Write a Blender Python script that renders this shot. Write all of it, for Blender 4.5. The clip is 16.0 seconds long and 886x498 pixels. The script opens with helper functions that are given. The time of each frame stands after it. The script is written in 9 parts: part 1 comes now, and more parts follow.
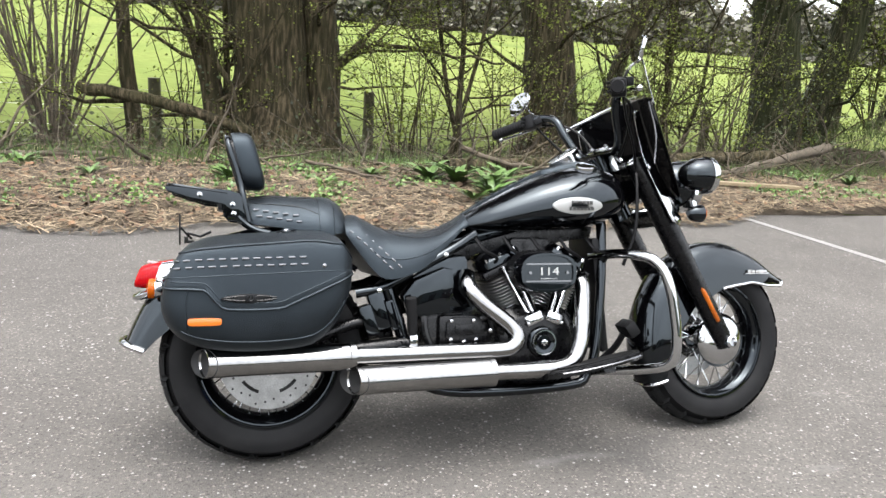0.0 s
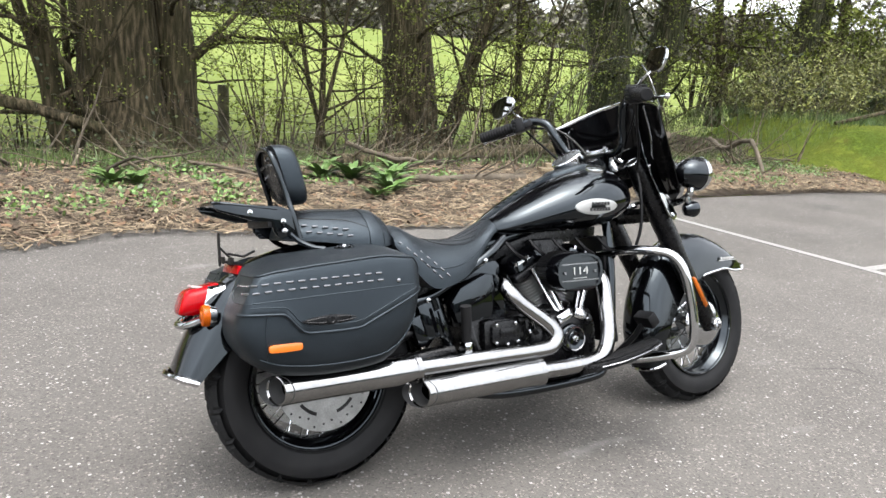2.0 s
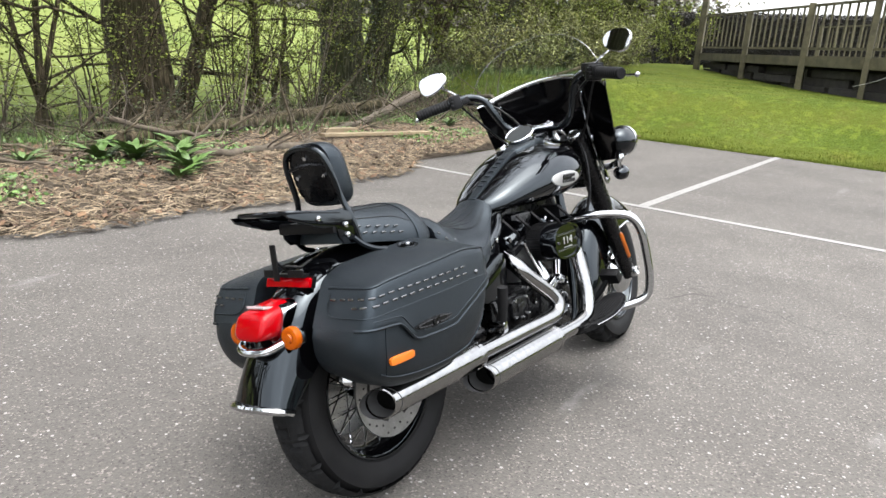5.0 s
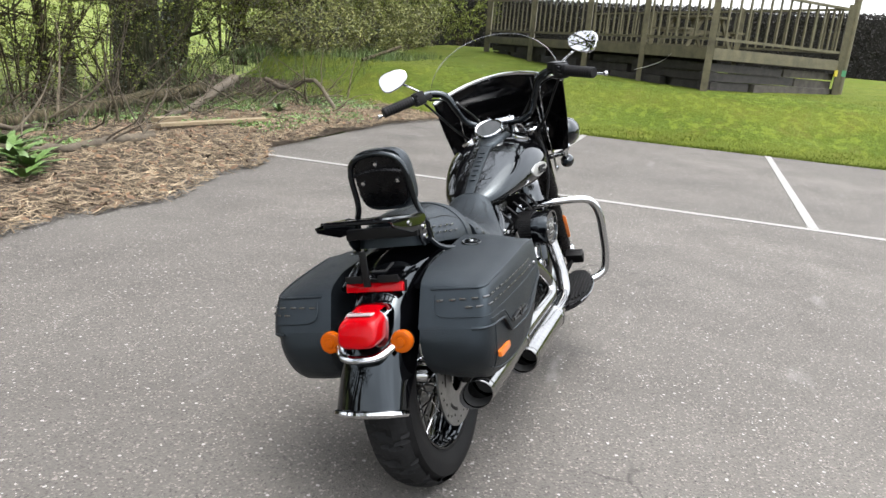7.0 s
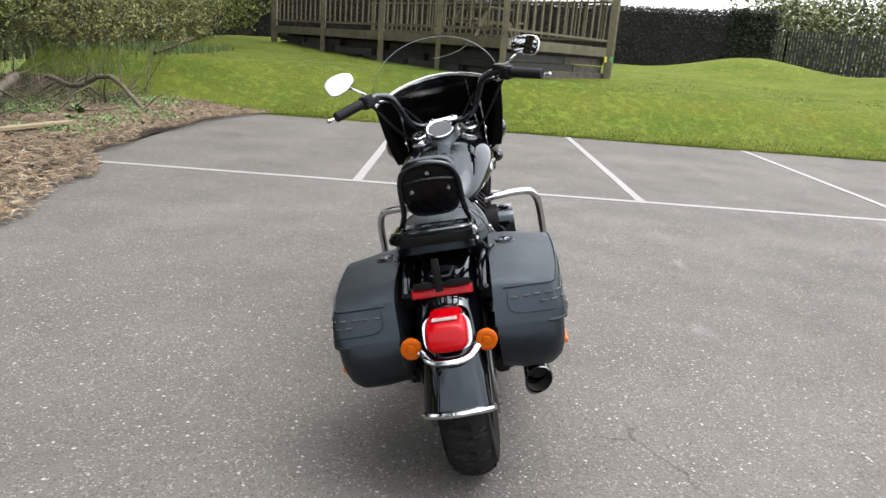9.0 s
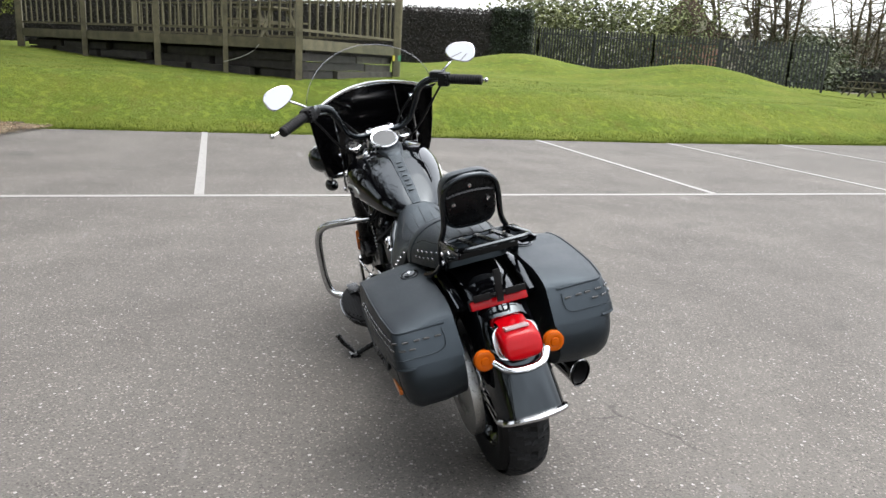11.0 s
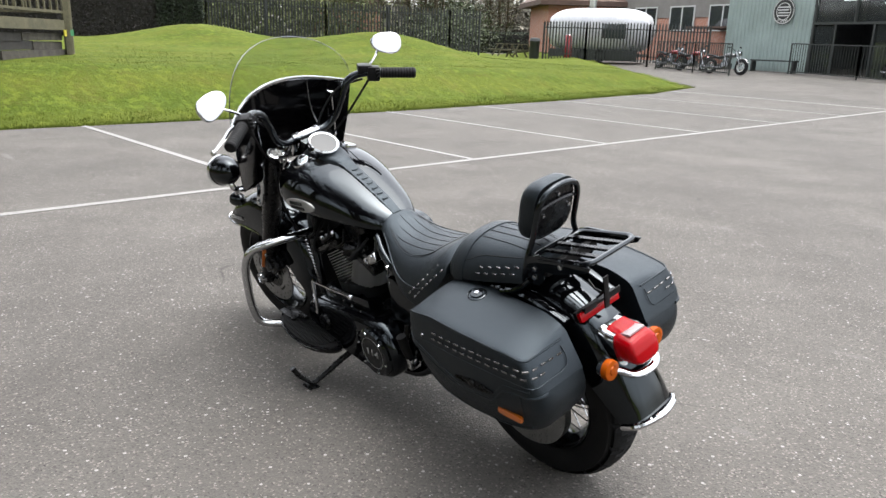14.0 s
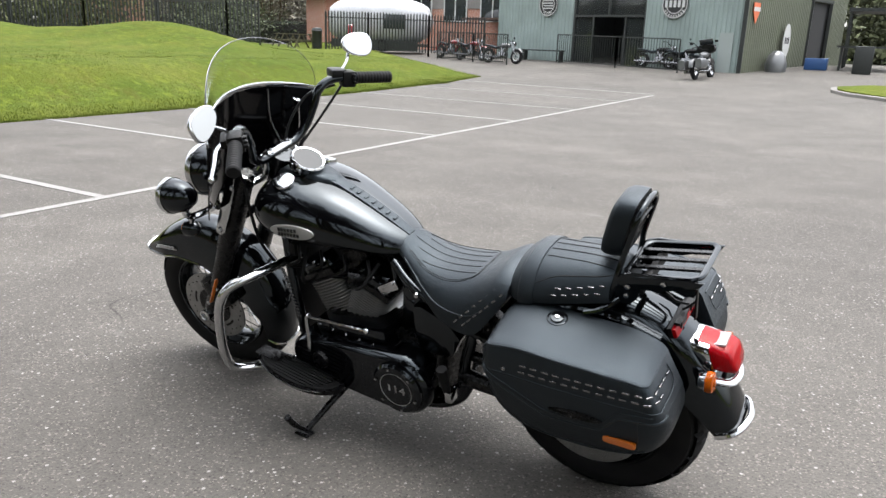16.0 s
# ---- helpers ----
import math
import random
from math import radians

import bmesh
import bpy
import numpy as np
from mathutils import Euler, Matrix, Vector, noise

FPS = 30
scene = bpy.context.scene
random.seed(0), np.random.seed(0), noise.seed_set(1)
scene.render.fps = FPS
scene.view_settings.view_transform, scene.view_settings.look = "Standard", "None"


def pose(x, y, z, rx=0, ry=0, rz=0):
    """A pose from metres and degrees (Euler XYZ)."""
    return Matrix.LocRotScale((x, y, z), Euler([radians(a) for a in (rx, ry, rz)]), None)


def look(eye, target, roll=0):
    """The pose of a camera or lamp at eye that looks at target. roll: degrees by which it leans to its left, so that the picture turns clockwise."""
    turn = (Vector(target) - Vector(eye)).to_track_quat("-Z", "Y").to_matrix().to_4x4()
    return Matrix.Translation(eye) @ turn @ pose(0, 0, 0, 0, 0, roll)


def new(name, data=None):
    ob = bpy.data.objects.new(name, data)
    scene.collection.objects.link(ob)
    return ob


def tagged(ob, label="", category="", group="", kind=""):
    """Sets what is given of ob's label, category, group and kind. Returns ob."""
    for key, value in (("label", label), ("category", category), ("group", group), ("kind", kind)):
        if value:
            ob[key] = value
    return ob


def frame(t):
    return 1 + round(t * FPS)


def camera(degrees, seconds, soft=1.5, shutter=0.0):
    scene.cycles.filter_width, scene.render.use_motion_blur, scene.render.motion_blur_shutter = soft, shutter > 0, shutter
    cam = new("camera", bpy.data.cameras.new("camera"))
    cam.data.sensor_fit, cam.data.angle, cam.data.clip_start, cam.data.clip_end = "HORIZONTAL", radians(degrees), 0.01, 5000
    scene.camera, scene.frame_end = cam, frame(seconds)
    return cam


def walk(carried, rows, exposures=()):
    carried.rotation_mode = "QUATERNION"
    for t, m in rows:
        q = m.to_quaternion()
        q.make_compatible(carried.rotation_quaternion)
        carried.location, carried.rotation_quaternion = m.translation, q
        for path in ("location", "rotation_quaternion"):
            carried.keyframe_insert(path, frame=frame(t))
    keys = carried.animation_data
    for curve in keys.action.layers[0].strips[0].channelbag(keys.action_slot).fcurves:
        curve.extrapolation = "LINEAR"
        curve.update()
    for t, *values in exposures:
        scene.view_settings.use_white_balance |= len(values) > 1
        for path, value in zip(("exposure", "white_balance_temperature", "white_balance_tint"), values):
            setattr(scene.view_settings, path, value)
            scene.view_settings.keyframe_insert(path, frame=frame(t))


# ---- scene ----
cam = camera(62.0, 16.0)
PATH = [
    (0, (-0.148, -2.185, 1.248), (0.488, -0.352, 0.763), 4.1),
    (0.5, (-0.294, -2.086, 1.261), (0.441, -0.29, 0.778), 4.3),
    (1, (-0.446, -2.029, 1.26), (0.391, -0.277, 0.779), 4.4),
    (1.5, (-0.629, -1.987, 1.268), (0.313, -0.289, 0.788), 4.4),
    (2, (-0.755, -1.907, 1.258), (0.294, -0.273, 0.779), 4.4),
    (2.5, (-0.876, -1.791, 1.267), (0.278, -0.229, 0.789), 4.3),
    (3, (-1.004, -1.715, 1.264), (0.248, -0.231, 0.785), 4.2),
    (3.5, (-1.175, -1.627, 1.272), (0.18, -0.241, 0.777), 4.1),
    (4, (-1.268, -1.517, 1.262), (0.171, -0.229, 0.744), 3.9),
    (4.2, (-1.297, -1.459, 1.263), (0.176, -0.21, 0.745), 3.8),
    (6.3, (-1.737, -0.813, 1.285), (0.036, -0.071, 0.734), 5.2),
    (6.5, (-1.77, -0.748, 1.283), (0.026, -0.06, 0.736), 5.2),
    (7, (-1.886, -0.567, 1.289), (-0.042, -0.013, 0.749), 4.8),
    (7.5, (-1.952, -0.4, 1.289), (-0.071, 0.013, 0.752), 4.5),
    (8, (-1.966, -0.213, 1.29), (-0.057, 0.056, 0.76), 4.4),
    (8.5, (-2.009, -0.046, 1.286), (-0.083, 0.075, 0.76), 4.3),
    (9, (-2.092, 0.159, 1.295), (-0.163, 0.137, 0.77), 4.4),
    (9.5, (-2.087, 0.322, 1.291), (-0.164, 0.15, 0.771), 4.4),
    (9.7, (-2.074, 0.401, 1.282), (-0.156, 0.168, 0.767), 4.4),
    (11.8, (-1.881, 1.175, 1.299), (-0.112, 0.394, 0.789), 1.9),
    (12, (-1.844, 1.236, 1.314), (-0.093, 0.422, 0.794), 1.6),
    (12.5, (-1.726, 1.407, 1.313), (-0.043, 0.468, 0.779), 1.1),
    (13, (-1.596, 1.564, 1.334), (-0.003, 0.482, 0.793), 1.3),
    (13.5, (-1.424, 1.686, 1.329), (0.074, 0.475, 0.79), 1.6),
    (14, (-1.253, 1.781, 1.336), (0.138, 0.448, 0.8), 1.8),
    (14.5, (-1.095, 1.899, 1.343), (0.189, 0.462, 0.807), 2.0),
    (15, (-0.923, 2.025, 1.351), (0.254, 0.5, 0.816), 2.1),
    (15.5, (-0.696, 2.074, 1.351), (0.365, 0.466, 0.814), 2.0),
    (16, (-0.495, 2.104, 1.356), (0.435, 0.419, 0.812), 1.9),
]
walk(cam, [(t, look(eye, target, roll)) for t, eye, target, roll in PATH], [(0, 2.59), (4, 2.53), (7, 2.41), (9.3, 2.24), (12, 2.23), (14, 2.25), (16, 2.3)])
# The car park's own frame: x along the machine, y towards the trees, z up.

# ---- light ----
world = bpy.data.worlds.new("overcast_sky")
scene.world = world
world.use_nodes = True
wn = world.node_tree
sky = wn.nodes.new("ShaderNodeTexSky")
sky.sky_type, sky.sun_disc = "NISHITA", False
sky.sun_elevation, sky.sun_rotation = radians(79), radians(197)
sky.air_density, sky.dust_density, sky.ozone_density = 1.0, 2.0, 1.0
pale = wn.nodes.new("ShaderNodeHueSaturation")
pale.inputs["Saturation"].default_value = 0.2
wn.links.new(sky.outputs[0], pale.inputs["Color"])
cloud_co = wn.nodes.new("ShaderNodeTexCoord")
cloud = wn.nodes.new("ShaderNodeTexNoise")
cloud.inputs["Scale"].default_value, cloud.inputs["Detail"].default_value = 2.2, 5
wn.links.new(cloud_co.outputs["Generated"], cloud.inputs["Vector"])
cramp = wn.nodes.new("ShaderNodeMapRange")
cramp.inputs["From Min"].default_value, cramp.inputs["From Max"].default_value = 0.3, 0.7
cramp.inputs["To Min"].default_value, cramp.inputs["To Max"].default_value = 0.75, 1.2
wn.links.new(cloud.outputs["Fac"], cramp.inputs["Value"])
cmul = wn.nodes.new("ShaderNodeMix")
cmul.data_type, cmul.blend_type = "RGBA", "MULTIPLY"
cmul.inputs["Factor"].default_value = 1.0
wn.links.new(pale.outputs[0], cmul.inputs["A"])
wn.links.new(cramp.outputs[0], cmul.inputs["B"])
# an overcast sky is brightest overhead
part_z = wn.nodes.new("ShaderNodeSeparateXYZ")
wn.links.new(cloud_co.outputs["Generated"], part_z.inputs[0])
rise = wn.nodes.new("ShaderNodeMapRange")
rise.inputs["From Min"].default_value, rise.inputs["From Max"].default_value = 0.0, 1.0
rise.inputs["To Min"].default_value, rise.inputs["To Max"].default_value = 0.42, 1.5
wn.links.new(part_z.outputs["Z"], rise.inputs["Value"])
overcast = wn.nodes.new("ShaderNodeMix")
overcast.data_type, overcast.blend_type = "RGBA", "MULTIPLY"
overcast.inputs["Factor"].default_value = 1.0
wn.links.new(cmul.outputs["Result"], overcast.inputs["A"])
wn.links.new(rise.outputs[0], overcast.inputs["B"])
wn.links.new(overcast.outputs["Result"], wn.nodes["Background"].inputs["Color"])
wn.nodes["Background"].inputs["Strength"].default_value = 0.187

sun = new("sun", bpy.data.lights.new("sun", "SUN"))
sun.data.energy, sun.data.angle, sun.data.color = 0.28, radians(55), (1.0, 0.96, 0.89)
sun.matrix_world = look((-0.8, -2.6, 14), (0, 0, 0))


# ---- materials ----
def nodes(name, color, rough=0.5, metal=0.0, spec=0.5, coat=0.0, tint=None):
    m = bpy.data.materials.new(name)
    m.use_nodes = True
    t = m.node_tree
    b = t.nodes["Principled BSDF"]
    b.inputs["Base Color"].default_value = (*color, 1)
    b.inputs["Roughness"].default_value = rough
    b.inputs["Metallic"].default_value = metal
    b.inputs["Specular IOR Level"].default_value = spec
    b.inputs["Coat Weight"].default_value = coat
    b.inputs["Coat Roughness"].default_value = 0.03
    if tint:
        b.inputs["Specular Tint"].default_value = (*tint, 1)
    return m, t, b


def noisy(t, scale, detail=4, rough=0.55, obj_space=True):
    co = t.nodes.new("ShaderNodeTexCoord")
    n = t.nodes.new("ShaderNodeTexNoise")
    n.inputs["Scale"].default_value, n.inputs["Detail"].default_value, n.inputs["Roughness"].default_value = scale, detail, rough
    t.links.new(co.outputs["Object" if obj_space else "Generated"], n.inputs["Vector"])
    return n.outputs["Fac"]


def ramp(t, fac, stops):
    r = t.nodes.new("ShaderNodeValToRGB")
    while len(r.color_ramp.elements) < len(stops):
        r.color_ramp.elements.new(0.5)
    for e, (p, c) in zip(r.color_ramp.elements, stops):
        e.position, e.color = p, (*c, 1)
    t.links.new(fac, r.inputs["Fac"])
    return r.outputs["Color"]


def mixed(t, fac, a, b, mode="MIX"):
    x = t.nodes.new("ShaderNodeMix")
    x.data_type, x.blend_type = "RGBA", mode
    for sock, v in (("Factor", fac), ("A", a), ("B", b)):
        s = next(i for i in x.inputs if i.name == sock and (i.type == "RGBA" if sock != "Factor" else i.type == "VALUE"))
        if isinstance(v, (int, float)):
            s.default_value = v
        elif isinstance(v, tuple):
            s.default_value = (*v, 1)
        else:
            t.links.new(v, s)
    return next(o for o in x.outputs if o.type == "RGBA")


def bumped(t, b, height, strength=0.3, dist=0.01):
    n = t.nodes.new("ShaderNodeBump")
    n.inputs["Strength"].default_value, n.inputs["Distance"].default_value = strength, dist
    t.links.new(height, n.inputs["Height"])
    t.links.new(n.outputs["Normal"], b.inputs["Normal"])


def scaled(t, fac, lo, hi):
    r = t.nodes.new("ShaderNodeMapRange")
    r.inputs["From Min"].default_value, r.inputs["From Max"].default_value = 0.25, 0.75
    r.inputs["To Min"].default_value, r.inputs["To Max"].default_value = lo, hi
    t.links.new(fac, r.inputs["Value"])
    return r.outputs[0]


def varied(name, dark, light, scale, rough=0.8, fine=None, bump=0.3, dist=0.01, island=False, metal=0.0, spec=0.5, detail=5):
    """Two-scale noise between two colours, with relief."""
    m, t, b = nodes(name, dark, rough, metal, spec)
    n = noisy(t, scale, detail)
    c = ramp(t, n, [(0.3, dark), (0.7, light)])
    f = noisy(t, fine or scale * 9, 3)
    c = mixed(t, scaled(t, f, 0.0, 0.45), c, tuple(x * 0.55 for x in dark))
    if island:
        g = t.nodes.new("ShaderNodeNewGeometry")
        v = ramp(t, g.outputs["Random Per Island"], [(0.0, (0.45, 0.45, 0.45)), (1.0, (1.5, 1.5, 1.4))])
        c = mixed(t, 1.0, c, v, "MULTIPLY")
    t.links.new(c, b.inputs["Base Color"])
    t.links.new(scaled(t, f, rough - 0.1, min(1.0, rough + 0.1)), b.inputs["Roughness"])
    bumped(t, b, f, bump, dist)
    return m


def make_asphalt():
    m, t, b = nodes("asphalt", (0.0435, 0.0435, 0.0435), 0.9, spec=0.1)
    big = noisy(t, 0.35, 4)
    mid = noisy(t, 1.3, 6, 0.62)
    c = ramp(t, big, [(0.32, (0.0745, 0.07, 0.0645)), (0.68, (0.0935, 0.0875, 0.08))])
    c = mixed(t, ramp(t, mid, [(0.36, (0, 0, 0)), (0.66, (0.55, 0.55, 0.55))]), c, (0.055, 0.051, 0.0472))
    co = t.nodes.new("ShaderNodeTexCoord")
    v = t.nodes.new("ShaderNodeTexVoronoi")
    v.inputs["Scale"].default_value = 150
    t.links.new(co.outputs["Object"], v.inputs["Vector"])
    sep = t.nodes.new("ShaderNodeSeparateColor")
    t.links.new(v.outputs["Color"], sep.inputs[0])
    tone = ramp(t, sep.outputs[0], [(0.0, (0.6, 0.6, 0.6)), (0.12, (0.88, 0.88, 0.88)), (0.5, (0.98, 0.98, 0.97)), (0.9, (1.1, 1.09, 1.07)), (1.0, (2.1, 2.06, 2.0))])
    c = mixed(t, 0.92, c, tone, "MULTIPLY")
    # pale stones
    v2 = t.nodes.new("ShaderNodeTexVoronoi")
    v2.inputs["Scale"].default_value = 28
    t.links.new(co.outputs["Object"], v2.inputs["Vector"])
    sep2 = t.nodes.new("ShaderNodeSeparateColor")
    t.links.new(v2.outputs["Color"], sep2.inputs[0])
    spot = t.nodes.new("ShaderNodeMath")
    spot.operation = "GREATER_THAN"
    spot.inputs[1].default_value = 0.74
    t.links.new(sep2.outputs[1], spot.inputs[0])
    near = t.nodes.new("ShaderNodeMath")
    near.operation = "LESS_THAN"
    near.inputs[1].default_value = 0.17
    t.links.new(v2.outputs["Distance"], near.inputs[0])
    both = t.nodes.new("ShaderNodeMath")
    both.operation = "MULTIPLY"
    t.links.new(spot.outputs[0], both.inputs[0])
    t.links.new(near.outputs[0], both.inputs[1])
    c = mixed(t, both.outputs[0], c, (0.21, 0.204, 0.193))
    # small bright chips in loose clusters
    v3 = t.nodes.new("ShaderNodeTexVoronoi")
    v3.inputs["Scale"].default_value = 64
    t.links.new(co.outputs["Object"], v3.inputs["Vector"])
    sep3 = t.nodes.new("ShaderNodeSeparateColor")
    t.links.new(v3.outputs["Color"], sep3.inputs[0])
    chip = mixed(t, 1.0, ramp(t, sep3.outputs[0], [(0.8, (0, 0, 0)), (0.82, (1, 1, 1))]), ramp(t, v3.outputs["Distance"], [(0.2, (1, 1, 1)), (0.26, (0, 0, 0))]), "MULTIPLY")
    chip = mixed(t, 1.0, chip, ramp(t, noisy(t, 2.4, 4), [(0.46, (0, 0, 0)), (0.6, (1, 1, 1))]), "MULTIPLY")
    c = mixed(t, chip, c, (0.26, 0.255, 0.24))
    pit = mixed(t, 1.0, ramp(t, sep3.outputs[1], [(0.86, (0, 0, 0)), (0.88, (1, 1, 1))]), ramp(t, v3.outputs["Distance"], [(0.2, (0.8, 0.8, 0.8)), (0.27, (0, 0, 0))]), "MULTIPLY")
    c = mixed(t, pit, c, (0.03, 0.029, 0.028))
    # dragged pale scuffs and darker oil spots
    mp = t.nodes.new("ShaderNodeMapping")
    mp.inputs["Scale"].default_value = (0.4352, 1.5232, 0.4352)
    mp.inputs["Rotation"].default_value = (0, 0, 0.5)
    t.links.new(co.outputs["Object"], mp.inputs["Vector"])
    sc = t.nodes.new("ShaderNodeTexNoise")
    sc.inputs["Scale"].default_value, sc.inputs["Detail"].default_value = 2.6, 6
    t.links.new(mp.outputs[0], sc.inputs["Vector"])
    c = mixed(t, ramp(t, sc.outputs["Fac"], [(0.66, (0, 0, 0)), (0.76, (0.5, 0.5, 0.5))]), c, (0.1564, 0.1523, 0.1435))
    # hairline cracks in a few stretches
    wob = t.nodes.new("ShaderNodeTexNoise")
    wob.inputs["Scale"].default_value, wob.inputs["Detail"].default_value = 3.0, 6
    t.links.new(co.outputs["Object"], wob.inputs["Vector"])
    warp = t.nodes.new("ShaderNodeMix")
    warp.data_type = "VECTOR"
    warp.inputs["Factor"].default_value = 0.22
    t.links.new(co.outputs["Object"], next(i for i in warp.inputs if i.name == "A" and i.type == "VECTOR"))
    t.links.new(wob.outputs["Color"], next(i for i in warp.inputs if i.name == "B" and i.type == "VECTOR"))
    crack = t.nodes.new("ShaderNodeTexVoronoi")
    crack.feature = "DISTANCE_TO_EDGE"
    crack.inputs["Scale"].default_value = 0.75
    t.links.new(next(o for o in warp.outputs if o.type == "VECTOR"), crack.inputs["Vector"])
    thin = ramp(t, crack.outputs["Distance"], [(0.0, (0.6, 0.6, 0.6)), (0.003, (0, 0, 0))])
    where = ramp(t, noisy(t, 0.55, 3), [(0.58, (0, 0, 0)), (0.66, (1, 1, 1))])
    c = mixed(t, mixed(t, 1.0, thin, where, "MULTIPLY"), c, (0.018, 0.017, 0.0165))
    oil = noisy(t, 1.1, 3)
    c = mixed(t, ramp(t, oil, [(0.66, (0, 0, 0)), (0.75, (0.4, 0.4, 0.4))]), c, (0.034, 0.0333, 0.0326))
    t.links.new(c, b.inputs["Base Color"])
    bumped(t, b, v.outputs["Distance"], 0.45, 0.006)
    return m


def make_paint_line():
    m, t, b = nodes("road_paint", (0.2995, 0.2995, 0.2796), 0.7)
    n = noisy(t, 45, 4)
    w = noisy(t, 3, 4)
    c = ramp(t, n, [(0.3, (0.09, 0.0865, 0.081)), (0.55, (0.172, 0.166, 0.155))])
    c = mixed(t, scaled(t, w, 0.0, 0.5), c, (0.118, 0.114, 0.107))
    t.links.new(c, b.inputs["Base Color"])
    bumped(t, b, n, 0.3, 0.003)
    return m


def make_leather():
    # blue specular tint puts the light's cool cast into the leather's sheen
    m, t, b = nodes("black_leather", (0.012, 0.013, 0.015), 0.5, spec=0.4, tint=(0.72, 0.88, 1.0))
    co = t.nodes.new("ShaderNodeTexCoord")
    v = t.nodes.new("ShaderNodeTexVoronoi")
    v.inputs["Scale"].default_value = 420
    t.links.new(co.outputs["Object"], v.inputs["Vector"])
    n = noisy(t, 9, 4)
    t.links.new(ramp(t, n, [(0.3, (0.0013, 0.0016, 0.0022)), (0.7, (0.0029, 0.0035, 0.0045))]), b.inputs["Base Color"])
    t.links.new(scaled(t, n, 0.4, 0.52), b.inputs["Roughness"])
    bumped(t, b, v.outputs["Distance"], 0.3, 0.0018)
    return m


def make_windshield():
    m, t, b = nodes("clear_polycarbonate", (0.86, 0.9, 0.88), 0.02)
    b.inputs["Transmission Weight"].default_value = 1.0
    b.inputs["IOR"].default_value = 1.1
    return m


def make_lens(name, color):
    m, t, b = nodes(name, color, 0.05, spec=0.12)
    b.inputs["Transmission Weight"].default_value = 0.12
    co = t.nodes.new("ShaderNodeTexCoord")
    w = t.nodes.new("ShaderNodeTexWave")
    w.inputs["Scale"].default_value = 45
    t.links.new(co.outputs["Object"], w.inputs["Vector"])
    bumped(t, b, w.outputs["Fac"], 0.15, 0.002)
    return m


def make_tread():
    m, t, b = nodes("tyre_rubber", (0.013, 0.013, 0.0137), 0.65, spec=0.15)
    n = noisy(t, 14, 4)
    t.links.new(ramp(t, n, [(0.3, (0.0026, 0.0026, 0.003)), (0.75, (0.0062, 0.0061, 0.0062))]), b.inputs["Base Color"])
    bumped(t, b, noisy(t, 240, 2), 0.15, 0.002)
    return m


def make_lawn():
    """Mown turf: broad patches, faint stripes and a fine nap."""
    m, t, b = nodes("mown_turf", (0.0692, 0.087, 0.0102), 0.95, spec=0.03)
    c = ramp(t, noisy(t, 0.45, 5), [(0.3, (0.043, 0.066, 0.0125)), (0.52, (0.066, 0.09, 0.018)), (0.72, (0.1, 0.112, 0.03))])
    f = noisy(t, 34, 5, 0.7)
    c = mixed(t, ramp(t, f, [(0.44, (0, 0, 0)), (0.6, (0.75, 0.75, 0.75))]), c, (0.0277, 0.037, 0.0044))
    co = t.nodes.new("ShaderNodeTexCoord")
    w = t.nodes.new("ShaderNodeTexWave")
    w.bands_direction = "X"
    w.inputs["Scale"].default_value, w.inputs["Distortion"].default_value, w.inputs["Detail"].default_value = 0.22, 2.0, 2
    t.links.new(co.outputs["Object"], w.inputs["Vector"])
    c = mixed(t, ramp(t, noisy(t, 1.7, 6), [(0.5, (0, 0, 0)), (0.72, (0.55, 0.55, 0.55))]), c, (0.0721, 0.0598, 0.0159))
    # dark mottle paints the shading between turf clumps into the colour
    c = mixed(t, ramp(t, noisy(t, 9, 6, 0.65), [(0.42, (0.55, 0.55, 0.55)), (0.54, (0, 0, 0))]), c, (0.042, 0.06, 0.0065))
    c = mixed(t, ramp(t, noisy(t, 5.5, 5, 0.65), [(0.52, (0, 0, 0)), (0.62, (0.6, 0.6, 0.6))]), c, (0.1, 0.125, 0.019))
    c = mixed(t, scaled(t, w.outputs["Fac"], 0.0, 0.22), c, (0.0923, 0.0957, 0.017))
    t.links.new(c, b.inputs["Base Color"])
    bumped(t, b, noisy(t, 8, 6, 0.75), 0.8, 0.06)
    return m


def make_bark(name, dark, light, moss, amount):
    """Bark with ridges that run up the stem."""
    m, t, b = nodes(name, dark, 0.95, spec=0.2)
    co = t.nodes.new("ShaderNodeTexCoord")
    mp = t.nodes.new("ShaderNodeMapping")
    mp.inputs["Scale"].default_value = (1, 1, 0.16)
    t.links.new(co.outputs["Object"], mp.inputs["Vector"])
    n = t.nodes.new("ShaderNodeTexNoise")
    n.inputs["Scale"].default_value, n.inputs["Detail"].default_value = 22, 6
    t.links.new(mp.outputs[0], n.inputs["Vector"])
    c = ramp(t, n.outputs["Fac"], [(0.38, tuple(x * 0.22 for x in dark)), (0.5, dark), (0.64, tuple(x * 1.25 for x in light))])
    c = mixed(t, scaled(t, noisy(t, 1.6, 5), 0.0, amount), c, moss)
    c = mixed(t, scaled(t, noisy(t, 50, 3), 0.0, 0.4), c, tuple(x * 0.5 for x in dark))
    t.links.new(c, b.inputs["Base Color"])
    bumped(t, b, n.outputs["Fac"], 1.0, 0.05)
    return m


def make_cladding(name, c0):
    m, t, b = nodes(name, c0, 0.5)
    n = noisy(t, 0.8, 4)
    t.links.new(ramp(t, n, [(0.3, tuple(x * 0.86 for x in c0)), (0.7, tuple(x * 1.1 for x in c0))]), b.inputs["Base Color"])
    return m


